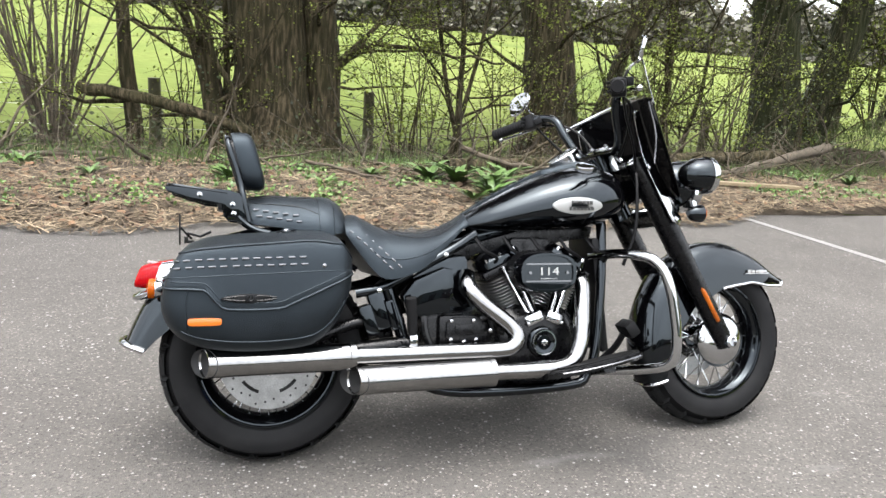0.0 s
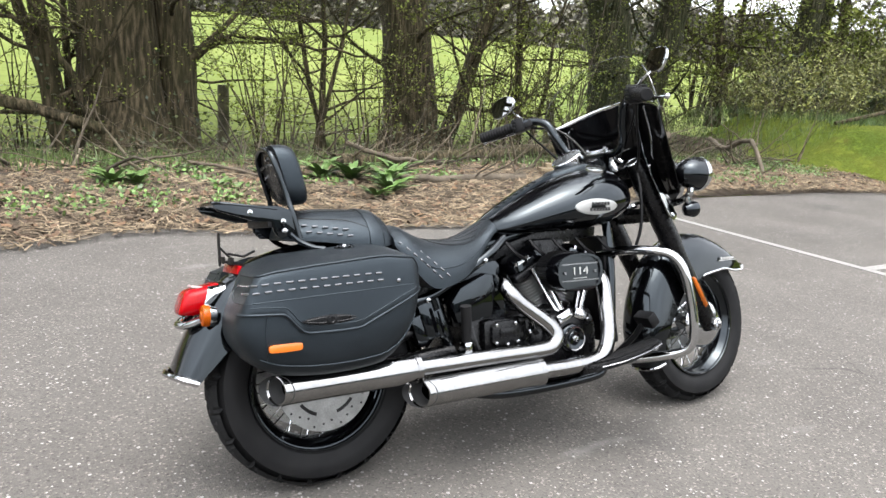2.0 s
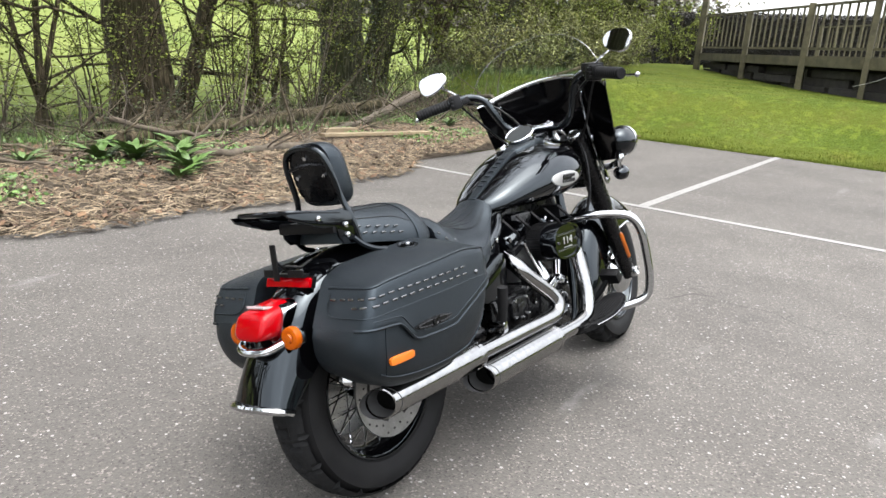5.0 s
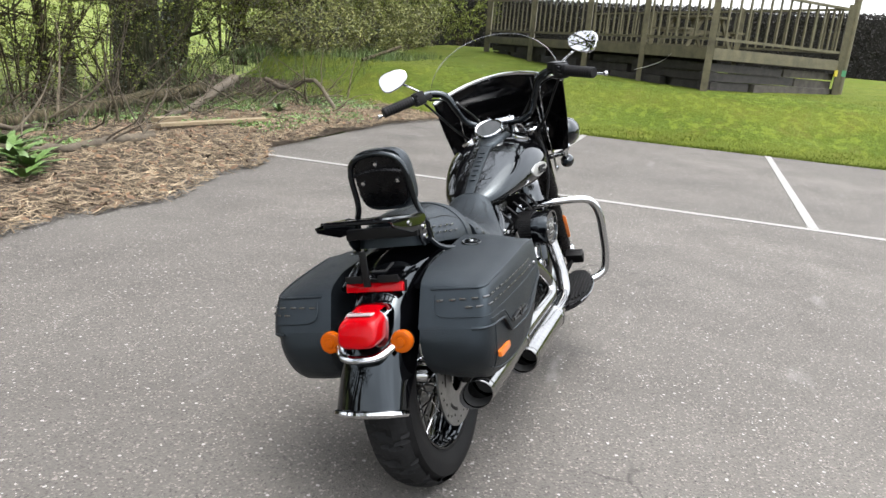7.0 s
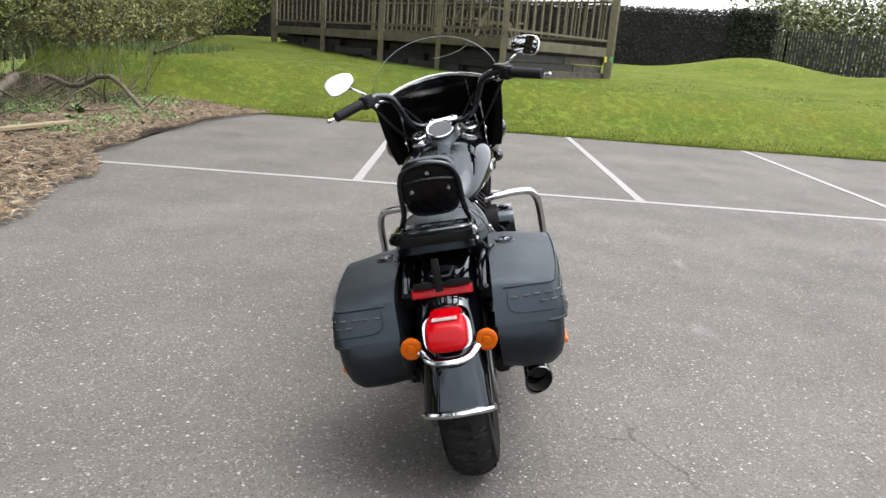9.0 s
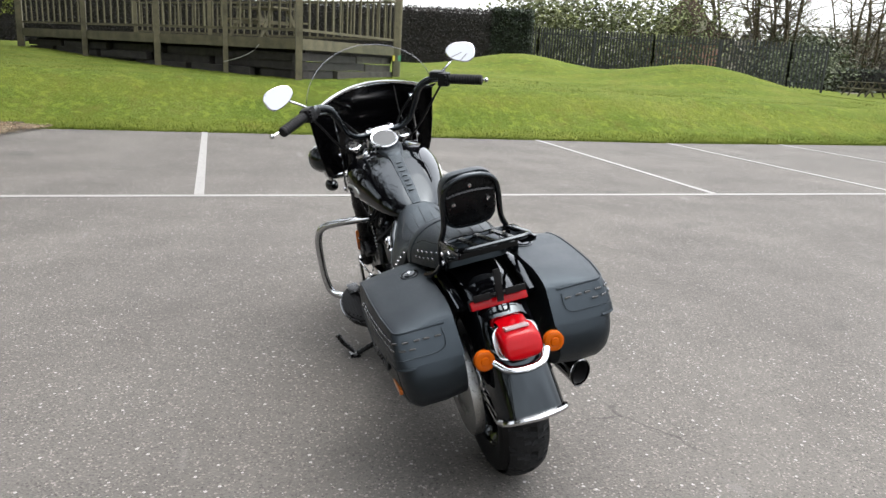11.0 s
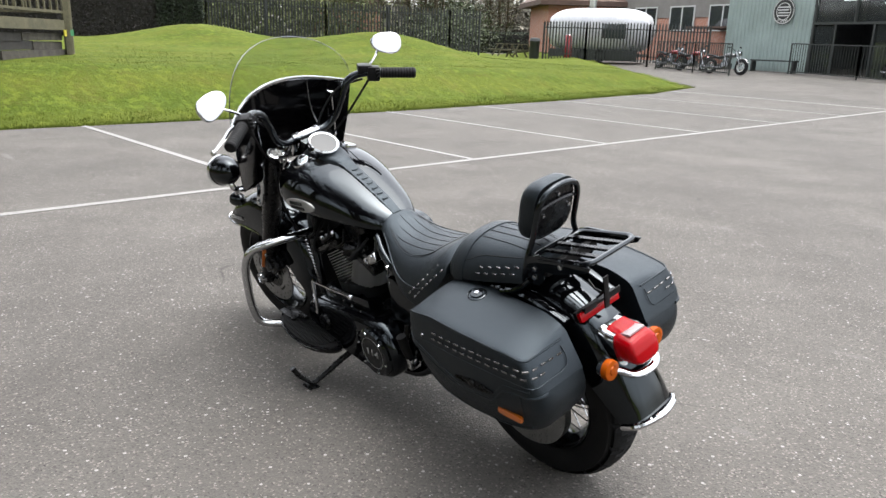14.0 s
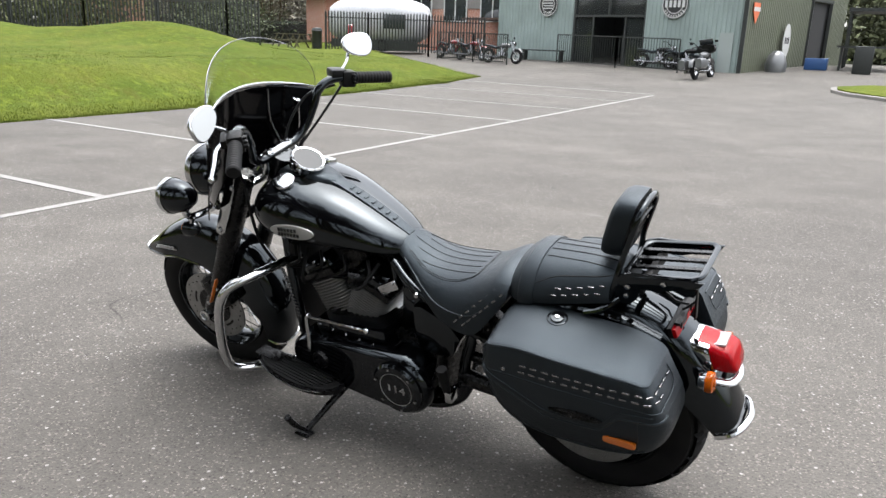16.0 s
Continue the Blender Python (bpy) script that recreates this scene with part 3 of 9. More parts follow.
def swept_fender(stations, half, drop, thick=0.004, n=12):
    """Stations along the crown: (x, z, outward x, outward z, half width, skirt)."""
    rings = []
    for x, z, nx, nz, hw, sk in stations:
        ring = []
        for i in range(n + 1):
            a = -math.pi / 2 + math.pi * i / n
            s, c = math.sin(a), math.cos(a)
            y = hw * math.copysign(abs(s) ** 0.75, s)
            d = sk * (1 - abs(c) ** 0.6) if abs(s) < 0.999 else sk
            ring.append(Vector((x - nx * d, y, z - nz * d)))
        rings.append(ring)
    bm = bmesh.new()
    loft(bm, rings, caps=False, closed_ring=False)
    bmesh.ops.recalc_face_normals(bm, faces=bm.faces)
    bmesh.ops.solidify(bm, geom=bm.faces[:], thickness=thick)
    return bm, rings


# rear fender
line = curve([(0.24, 0, 0.69), (0.12, 0, 0.722), (-0.02, 0, 0.728), (-0.16, 0, 0.695), (-0.27, 0, 0.63), (-0.338, 0, 0.545), (-0.385, 0, 0.46), (-0.415, 0, 0.388)], 5)
st = []
for i, p in enumerate(line):
    d = (line[min(i + 1, len(line) - 1)] - line[max(i - 1, 0)]).normalized()
    nx, nz = d.z, -d.x
    f = i / (len(line) - 1)
    st.append((p.x, p.z, nx, nz, 0.094, 0.12 if f < 0.75 else 0.12 - 0.22 * (f - 0.75)))
bm, rings = swept_fender(st, 0.094, 0.1)
rear_fender = part("rear_fender", bm, GLOSS, bike, "gloss black rear mudguard")
bm = bmesh.new()
tip = [v.copy() for v in rings[-1]]
tube(bm, [v + Vector((-0.002 - 0.01 * (1 - min(1, abs(v.y) / 0.094)), 0, 0.002)) for v in tip], 0.0095, 8, 2)
part("fender_trim", bm, CHROME, rear_fender, "chrome strip along the mudguard lip")
for s in (-1, 1):
    bm = bmesh.new()
    tube(bm, [(0.26, s * 0.12, 0.6), (0.1, s * 0.115, 0.69), (-0.06, s * 0.112, 0.70), (-0.2, s * 0.108, 0.655)], 0.016, 8, 5, flat=0.6)
    part("fender_strut", bm, GLOSS, bike)

# front fender
line = curve([(1.325, 0, 0.165), (1.292, 0, 0.30), (1.315, 0, 0.45), (1.395, 0, 0.585), (1.52, 0, 0.665), (1.66, 0, 0.685), (1.79, 0, 0.645), (1.885, 0, 0.585), (1.955, 0, 0.54)], 5)
st = []
for i, p in enumerate(line):
    d = (line[min(i + 1, len(line) - 1)] - line[max(i - 1, 0)]).normalized()
    f = i / (len(line) - 1)
    sk = float(np.interp(f, [0, 0.25, 0.5, 0.68, 0.8, 1], [0.07, 0.165, 0.195, 0.165, 0.11, 0.03]))
    st.append((p.x, p.z, -d.z, d.x, float(np.interp(f, [0, 0.15, 0.85, 1], [0.07, 0.088, 0.085, 0.055])), sk))
bm, rings = swept_fender(st, 0.088, 0.1)
front_fender = front("front_fender", bm, GLOSS, label="gloss black valanced front mudguard")
bm = bmesh.new()
tube(bm, [r[0] for r in rings][24:] + [rings[-1][i] for i in range(1, 12)] + [r[-1] for r in rings][:23:-1], 0.0055, 6)
part("fender_trim", bm, CHROME, front_fender, "chrome strip along the mudguard edge")
bm = bmesh.new()
tube(bm, [rings[0][i] for i in range(13)], 0.006, 6)
part("fender_trim", bm, CHROME, front_fender, "chrome strip along the mudguard edge")
for s in (-1, 1):
    bm = bmesh.new()
    for j, w in enumerate((0.012, 0.016, 0.012, 0.02, 0.014)):
        block(bm, (1.755 + 0.019 * j, s * 0.0905, 0.572), (w, 0.002, 0.011 if j in (0, 3) else 0.008))
    block(bm, (1.793, s * 0.0905, 0.564), (0.11, 0.002, 0.003))
    part("fender_script", bm, SILVER, front_fender, "small bright script emblem")


# saddlebags
BOT = [(-0.312, 0.545), (-0.305, 0.492), (-0.285, 0.452), (-0.25, 0.423), (-0.186, 0.403), (-0.05, 0.392), (0.094, 0.402), (0.15, 0.433), (0.19, 0.485), (0.225, 0.56)]
SEAM = [(-0.312, 0.578), (-0.2, 0.574), (-0.178, 0.567), (-0.14, 0.53), (-0.115, 0.52), (0.01, 0.52), (0.05, 0.533), (0.225, 0.612)]
TOP = [(-0.312, 0.674), (-0.3, 0.684), (-0.27, 0.695), (-0.19, 0.711), (-0.1, 0.718), (0.0, 0.725), (0.12, 0.731), (0.18, 0.72), (0.21, 0.698), (0.225, 0.66)]
REAR = [(0.39, -0.255), (0.42, -0.276), (0.46, -0.292), (0.51, -0.298), (0.55, -0.294), (0.6, -0.276), (0.64, -0.259), (0.675, -0.241), (0.72, -0.236)]
XS = [-0.312, -0.3105, -0.307, -0.301, -0.293, -0.283, -0.27, -0.255, -0.235, -0.21, -0.19, -0.178, -0.165, -0.15, -0.135, -0.12, -0.1, -0.07, -0.03, 0.01, 0.03, 0.05, 0.08, 0.11, 0.14, 0.16, 0.175, 0.19, 0.2, 0.21, 0.217, 0.222, 0.225]
INNER = 0.15


def bag_out(x, z):
    """How far out the bag's side reaches."""
    zb, zt = eased(x, BOT), eased(x, TOP)
    f = (z - zb) / max(0.01, zt - zb)
    bulge = float(np.interp(f, [0, 0.04, 0.1, 0.18, 0.3, 0.5, 0.75, 0.9, 1.0], [0.72, 0.82, 0.89, 0.94, 0.98, 1.0, 0.995, 0.965, 0.93]))
    widest = interp(x, [(-0.312, 0.326), (-0.15, 0.339), (0.0, 0.346), (0.225, 0.344)])
    rear = max(0.0, (x + 0.312) / interp(z, [(0.42, 0.075), (0.56, 0.05), (0.6, 0.03)]))
    end = min(1.0, rear, max(0.0, (0.225 - x) / 0.05))
    depth = interp(z, [(0.42, 0.36), (0.56, 0.28), (0.6, 0.13)]) if x < 0 else 0.36
    return INNER + (widest - INNER) * bulge * (1 - depth + depth * math.sqrt(max(0.0, 1 - (1 - end) ** 2)))


def slant(p):
    """Leans the rear end of the bag forward towards its top."""
    x, y, z = p
    k = max(0.0, min(1.0, (-0.1 - x) / 0.212)) ** 1.3
    return Vector((x + k * (eased(z, REAR) + 0.312), y, z))


def seam_z(x):
    return max(eased(x, SEAM), eased(x, BOT) + 0.02)


def crease_z(x):
    """Height of the piped edge round the top panel of the lid."""
    return max(seam_z(x) + 0.03, interp(x, [(-0.312, 0.665), (-0.24, 0.674), (0.1, 0.7), (0.19, 0.69), (0.225, 0.645)]))


def build_bag(s):
    rings = []
    for x in XS:
        zb, zs = eased(x, BOT), seam_z(x)
        zz = [zb + (zs - zb) * f for f in (0.0, 0.05, 0.11, 0.18, 0.27, 0.38, 0.5, 0.65, 0.82, 1.0)]
        ring = [Vector((x, s * INNER, zb + 0.012)), Vector((x, s * (INNER + 0.06), zb))]
        ring += [Vector((x, s * bag_out(x, z), z)) for z in zz]
        ring += [Vector((x, s * (INNER + 0.05), zs)), Vector((x, s * INNER, zs))]
        rings.append([slant(v) for v in ring])
    bag = part("saddlebag", loft(bmesh.new(), rings), LEATHER, bike, "black leather covered hard saddlebag", angle=50)
    bag.matrix_local = Matrix.Translation((0.014, -0.022, -0.022) if s > 0 else (-0.002, 0.003, -0.01))
    rings = []
    for x in XS:
        zs, zt, zc = seam_z(x), eased(x, TOP), crease_z(x)
        ring = [Vector((x, s * (INNER - 0.004), zs - 0.004)), Vector((x, s * (bag_out(x, zs) - 0.002), zs - 0.006)), Vector((x, s * (bag_out(x, zs) + 0.008), zs - 0.005)), Vector((x, s * (bag_out(x, zs) + 0.0105), zs))]
        for f in (0.1, 0.3, 0.5, 0.7, 0.85, 0.95):
            z = zs + (zc - zs) * f
            ring.append(Vector((x, s * (bag_out(x, z) + 0.009 - 0.003 * f), z)))
        o = bag_out(x, zc)
        ring += [Vector((x, s * (o + 0.004), zc)), Vector((x, s * (o - 0.004), zc + 0.004))]
        for f in (0.85, 0.7, 0.5, 0.3, 0.0):
            h = zc + (zt - zc) * (1 - f ** 1.8)
            ring.append(Vector((x, s * (INNER + (o - INNER) * f), h)))
        rings.append([slant(v) for v in ring])
    part("lid", loft(bmesh.new(), rings), LEATHER, bag, "black leather saddlebag lid", angle=38)
    bm = bmesh.new()
    tube(bm, [slant((x, s * (bag_out(x, seam_z(x)) + 0.007), seam_z(x) - 0.005)) for x in XS] , 0.0045, 6)
    tube(bm, [slant((x, s * (bag_out(x, seam_z(x) + 0.013) + 0.0098), seam_z(x) + 0.013)) for x in XS[4:-3]], 0.0013, 5)
    part("welt", bm, LEATHER, bag)
    bm = bmesh.new()
    ends = [(XS[0] - 0.001, s * (INNER + 0.03), crease_z(XS[0]) + 0.002)] + [(x, s * (bag_out(x, crease_z(x)) + 0.004), crease_z(x) + 0.001) for x in XS]
    tube(bm, [slant(p) for p in ends], 0.0032, 6)
    low = [slant((x, s * (bag_out(x, z) + 0.0078), z)) for x, z in [(x, interp(x, [(-0.312, 0.6), (0.15, 0.618)])) for x in XS[1:-5]] if z > seam_z(x) + 0.012]
    back = [(slant((-0.312, 0, z)) + Vector((-0.0015, s * y, 0))) for y, z in ((0.19, 0.655), (0.188, 0.63), (0.195, 0.61), (0.22, 0.601), (0.28, 0.6), (0.315, 0.6))]
    tube(bm, curve(back, 4) + low, 0.0014, 5)
    part("stitched_edge", bm, LEATHER, bag)
    bm = bmesh.new()
    tube(bm, [slant((x, s * (bag_out(x, eased(x, BOT) + 0.03) + 0.0005), eased(x, BOT) + 0.03)) for x in XS[7:-4]], 0.0022, 6)
    tube(bm, [slant((-0.235, s * (bag_out(-0.235, z) + 0.0004), z)) for z in np.linspace(eased(-0.235, BOT) + 0.03, seam_z(-0.235) - 0.008, 8)], 0.0015, 5)
    part("lower_seam", bm, LEATHER, bag)
    bm = bmesh.new()
    block(bm, (0, 0, 0), (0.0185, 0.004, 0.0058), None, 0.0017)
    first = None
    for row in (0, 1):
        # one line along the side, round the corner and across the rear
        line = []
        for x in np.linspace(0.082 + 0.005 * row, -0.312, 120):
            z = interp(float(x), [(-0.312, 0.644), (-0.236, 0.648), (0.073, 0.656)]) - 0.0195 * row
            line.append(slant((float(x), s * (bag_out(float(x), z) + 0.0085), z)))
        y1 = abs(line[-1].y)
        line += [line[-1] + Vector((-0.002, -s * (y1 - y), -0.004 * f)) for f, y in [(j / 20, y1 + (0.2 - y1) * j / 20) for j in range(1, 21)]]
        run, k = 0.0, 0
        for p, q in zip(line, line[1:]):
            run += (q - p).length
            if run >= 0.0302 * k + 0.006 and k < 16 - 2 * row:
                k += 1
                d = (p - q).normalized()
                m = Matrix.Translation(p) @ d.to_track_quat("X", "Z").to_matrix().to_4x4()
                if first is None:
                    first = part("stud", bm, STUD, bag, "dull black nickel lacing bar")
                    first.matrix_local = m
                else:
                    twin("stud", first, bag, m)
    bm = bmesh.new()
    lathe(bm, [(0, 0.007), (0.004, 0.006), (0.006, 0)], (0.137, s * (bag_out(0.137, 0.632) + 0.007), 0.632), (0, s, 0), 14)
    part("concho", bm, STUD, bag)
    bm = bmesh.new()
    plate(bm, oval(-0.179, 0.482, 0.088, 0.021, 20, 5), s * (bag_out(-0.179, 0.482) - 0.003), s * (bag_out(-0.179, 0.482) + 0.007), 0.002)
    part("side_reflector", bm, AMBERFLAT, bag, "amber side reflector")
    bm = bmesh.new()
    y = bag_out(-0.06, 0.545) + 0.008
    plate(bm, oval(-0.06, 0.545, 0.158, 0.026, 28, 1.7), s * (y - 0.004), s * (y + 0.0025), 0.0012)
    for dz in (-0.0062, 0.0062):
        tube(bm, [(-0.128, s * (y + 0.003), 0.545 + dz * 0.35), (-0.09, s * (y + 0.004), 0.545 + dz), (-0.075, s * (y + 0.004), 0.545 + dz)], 0.0022, 6, 4)
        tube(bm, [(0.008, s * (y + 0.003), 0.545 + dz * 0.35), (-0.03, s * (y + 0.004), 0.545 + dz), (-0.045, s * (y + 0.004), 0.545 + dz)], 0.0022, 6, 4)
    lathe(bm, [(0, 0.0125), (0.0045, 0.0115), (0.005, 0.008), (0.003, 0.006)], (-0.06, s * (y + 0.002), 0.545), (0, s, 0), 18)
    part("bag_emblem", bm, SATIN, bag, "low oval black emblem")
    o, n = (0.045, s * 0.2, eased(0.045, TOP) - 0.006), (-0.08, s * 0.14, 1)
    bm = bmesh.new()
    lathe(bm, [(0, 0.03), (0.005, 0.029), (0.006, 0.026), (0.001, 0.0225)], o, n, 28)
    lock = part("lock_ring", bm, GLOSS, bag, "gloss black lock ring")
    bm = bmesh.new()
    lathe(bm, [(0, 0.019), (0.008, 0.018), (0.0095, 0)], o, n, 20)
    part("lock_cap", bm, GLOSS, lock)
    bm = bmesh.new()
    lathe(bm, [(0.0093, 0.0075), (0.012, 0.0065), (0.012, 0)], o, n, 14)
    part("key_slot", bm, CHROME, lock)
    return bag


for s in (-1, 1):
    build_bag(s)
for s in (-1, 1):
    for x, z in ((-0.05, 0.6), (0.15, 0.56)):
        bm = bmesh.new()
        beam(bm, (x, s * 0.1, z), (x, s * 0.16, z), 0.03, 0.05)
        part("saddlebag_bracket", bm, SATIN, bike)

# tail
bm = bmesh.new()
rings = []
for x, hw, z0, z1 in ((-0.374, 0.044, 0.556, 0.607), (-0.371, 0.052, 0.55, 0.613), (-0.362, 0.056, 0.546, 0.618), (-0.33, 0.058, 0.543, 0.625), (-0.29, 0.058, 0.545, 0.632)):
    rings.append([Vector((x + (z - 0.6) * 0.35, y, z)) for y, z in oval(0, (z0 + z1) / 2, 2 * hw, z1 - z0, 24, 3.4)])
tail = part("tail_lamp", loft(bm, rings), RED, bike, "red tail lamp on a chrome base", angle=60)
bm = bmesh.new()
for j in range(9):
    block(bm, (-0.329, 0.0075 * (j - 4), 0.6218), (0.044, 0.0071, 0.0065), Matrix.Rotation(radians(10), 4, "Y"), 0.0018)
part("plate_light_window", bm, CLEARWINDOW, tail, "clear ribbed window in the top of the lamp")
bm = bmesh.new()
rings = []
for x, hw, z0, z1 in ((-0.318, 0.066, 0.532, 0.626), (-0.29, 0.067, 0.535, 0.63), (-0.24, 0.058, 0.55, 0.64)):
    rings.append([Vector((x + (z - 0.6) * 0.35, y, z)) for y, z in oval(0, (z0 + z1) / 2, 2 * hw, z1 - z0, 24, 3.4)])
part("lamp_base", loft(bm, rings), CHROME, tail)
bm = bmesh.new()
tube(bm, [(-0.322, -0.096, 0.548), (-0.336, -0.074, 0.536), (-0.371, -0.048, 0.522), (-0.384, 0, 0.519), (-0.371, 0.048, 0.522), (-0.336, 0.074, 0.536), (-0.322, 0.096, 0.548)], 0.014, 10, 5, flat=0.8)
bar = part("indicator_bar", bm, CHROME, bike, "chrome indicator bar")
for s in (-1, 1):
    bm = bmesh.new()
    lathe(bm, [(-0.03, 0.011), (-0.022, 0.023), (-0.006, 0.027), (0.004, 0.027), (0.006, 0.024)], (-0.327, s * 0.1015, 0.549), (-1, 0, 0.05), 24)
    part("indicator", bm, CHROME, bar, "rear indicator with amber lens")
    bm = bmesh.new()
    lathe(bm, [(-0.004, 0.0285), (0.006, 0.03), (0.014, 0.028), (0.017, 0.021), (0.015, 0.013), (0.019, 0.011), (0.02, 0)], (-0.327, s * 0.1015, 0.549), (-1, 0, 0.05), 24)
    part("lens", bm, AMBER, bar, "round amber lens")
bm = bmesh.new()
block(bm, (-0.228, 0.004, 0.664), (0.014, 0.168, 0.026), Matrix.Rotation(radians(20), 4, "Y"), 0.004)
part("rear_reflector", bm, RED, bike, "long red rear reflector")
bm = bmesh.new()
block(bm, (-0.218, 0.004, 0.664), (0.012, 0.172, 0.03), Matrix.Rotation(radians(20), 4, "Y"))
block(bm, (-0.262, 0.008, 0.722), (0.005, 0.02, 0.095), None, 0.0015)
block(bm, (-0.243, 0.055, 0.69), (0.004, 0.05, 0.02), None, 0.001)
block(bm, (-0.243, -0.045, 0.69), (0.004, 0.06, 0.02), None, 0.001)
tube(bm, [(-0.26, 0.008, 0.728), (-0.243, 0.006, 0.708), (-0.226, 0.004, 0.692)], 0.0035, 6)
block(bm, (-0.23, 0.0, 0.684), (0.016, 0.14, 0.008))
tube(bm, [(-0.24, 0.0, 0.71), (-0.2, -0.02, 0.70), (-0.17, -0.03, 0.715)], 0.004, 6)
part("plate_bracket", bm, PLASTIC, bike, "black number plate bracket without a plate")

for ob in (rear, rear_fender, tail, bar, *[o for o in bike.children if o.name.split(".")[0] in ("rear_reflector", "plate_bracket", "fender_strut")]):
    ob.matrix_basis = Matrix.Translation((0, -0.0135, 0)) @ ob.matrix_basis
# rack, backrest
Z = 0.83
bm = bmesh.new()
edge = []
for cx, cy, a0 in ((-0.123, 0.073, 0), (-0.258, 0.073, 90), (-0.258, -0.073, 180), (-0.123, -0.073, 270)):
    for j in range(6):
        a = radians(a0 + 18 * j)
        x = cx + 0.03 * math.cos(a)
        edge.append((x, cy + 0.03 * math.sin(a), Z - (x + 0.095) * 0.135))
tube(bm, edge, 0.0088, 8, closed=True, flat=0.85)
rack = part("luggage_rack", bm, GLOSS, bike, "gloss black tubular luggage rack")
for y in (-0.05, 0.0, 0.05):
    bm = bmesh.new()
    beam(bm, (-0.095, y, Z + 0.002), (-0.284, y, Z + 0.027), 0.015, 0.007)
    part("rack_bar", bm, SATIN, rack)
for s in (-1, 1):
    bm = bmesh.new()
    plate(bm, [(-0.30, 0.853), (-0.288, 0.836), (-0.185, 0.803), (-0.14, 0.802), (-0.134, 0.772), (-0.116, 0.752), (-0.086, 0.75), (-0.07, 0.77), (-0.072, 0.81), (-0.088, 0.835), (-0.12, 0.845)], s * 0.104, s * 0.111, 0.001)
    side = part("rack_side_plate", bm, GLOSS, rack)
    for k, (x, z) in enumerate(((-0.107, 0.802), (-0.104, 0.775), (-0.2, 0.83))):
        bm = bmesh.new()
        lathe(bm, [(0, 0.008), (0.006, 0.0075), (0.007, 0)], (x, s * 0.109, z), (0, s, 0), 10)
        part("bolt", bm, CHROME, rack)
    bm = bmesh.new()
    tube(bm, [(-0.09, s * 0.116, 0.765), (-0.065, s * 0.124, 0.742), (-0.035, s * 0.136, 0.726), (0.0, s * 0.148, 0.718)], 0.008, 8, 4)
    part("rack_strut", bm, GLOSS, rack)
bm = bmesh.new()
block(bm, (-0.14, 0.0, 0.80), (0.02, 0.216, 0.03), None, 0.004)
part("rack_cross_member", bm, PLASTIC, rack)
bm = bmesh.new()
tube(bm, [(-0.06, -0.11, 0.75), (-0.075, -0.105, 0.82), (-0.085, -0.088, 0.87), (-0.112, -0.082, 0.96), (-0.122, -0.06, 1.0), (-0.126, 0, 1.014), (-0.122, 0.06, 1.0), (-0.112, 0.082, 0.96), (-0.085, 0.088, 0.87), (-0.075, 0.105, 0.82), (-0.06, 0.11, 0.75)], 0.0085, 10, 4)
sissy = part("backrest_bar", bm, GLOSS, bike, "gloss black backrest bar")
rings = []
for d, g in ((-0.006, 0.985), (0.0, 1.0), (0.02, 1.02), (0.04, 1.0), (0.052, 0.93), (0.058, 0.75)):
    rings.append([Vector((-0.083 + d - 0.26 * (z - 0.93), y, z)) for y, z in oval(0, 0.938, 0.162 * g, 0.174 * g, 28, 3.6)])
part("backrest_pad", loft(bmesh.new(), rings), LEATHER, sissy, "black leather backrest pad", angle=60)
bm = bmesh.new()
rings = [[Vector((-0.083 + d - 0.26 * (z - 0.93), y, z)) for y, z in oval(0, 0.936, 0.15 * g, 0.15 * g, 24, 3.4)] for d, g in ((-0.004, 1.0), (-0.013, 1.0), (-0.016, 0.96))]
loft(bm, rings)
tube(bm, [(-0.107, -0.088, 0.955), (-0.112, -0.03, 0.965), (-0.112, 0.03, 0.965), (-0.107, 0.088, 0.955)], 0.006, 6, 3)
part("backrest_plate", bm, SATIN, sissy)
for y, z in ((0, 0.985), (-0.052, 0.935), (0.052, 0.935)):
    bm = bmesh.new()
    lathe(bm, [(0, 0.0065), (0.005, 0.006), (0.006, 0)], (-0.099 - 0.26 * (z - 0.93), y, z), (-1, 0, -0.26), 10)
    part("bolt", bm, CHROME, sissy)
for ob in (rack, sissy):
    ob.matrix_basis = Matrix.Translation((0, -0.011, -0.006)) @ ob.matrix_basis


# seats
def seat_ring(x, hw, ztop, zbot, crown, p=2.8, n=22):
    ring = []
    for i in range(n):
        a = math.pi * i / (n - 1)
        c, s_ = math.cos(a), math.sin(a)
        y = hw * math.copysign(abs(c) ** (2 / p), c)
        z = zbot + (ztop - crown - zbot) * min(1, abs(s_) ** (2 / p)) + crown * abs(s_) ** 2.2
        ring.append(Vector((x, y, z)))
    ring.append(Vector((x, -hw * 0.8, zbot)))
    ring.append(Vector((x, hw * 0.8, zbot)))
    return ring


xs = [float(v) for v in np.concatenate([[0.665, 0.662, 0.655], np.linspace(0.64, 0.25, 34), [0.24, 0.232, 0.225]])]
hw = [(0.225, 0.15), (0.29, 0.178), (0.36, 0.185), (0.45, 0.175), (0.52, 0.145), (0.58, 0.11), (0.65, 0.075), (0.665, 0.06)]
zt = [(0.225, 0.765), (0.265, 0.772), (0.30, 0.755), (0.36, 0.728), (0.45, 0.716), (0.53, 0.722), (0.6, 0.752), (0.65, 0.782), (0.665, 0.775)]
zb = [(0.225, 0.71), (0.28, 0.63), (0.335, 0.575), (0.40, 0.578), (0.47, 0.605), (0.56, 0.672), (0.62, 0.725), (0.665, 0.745)]


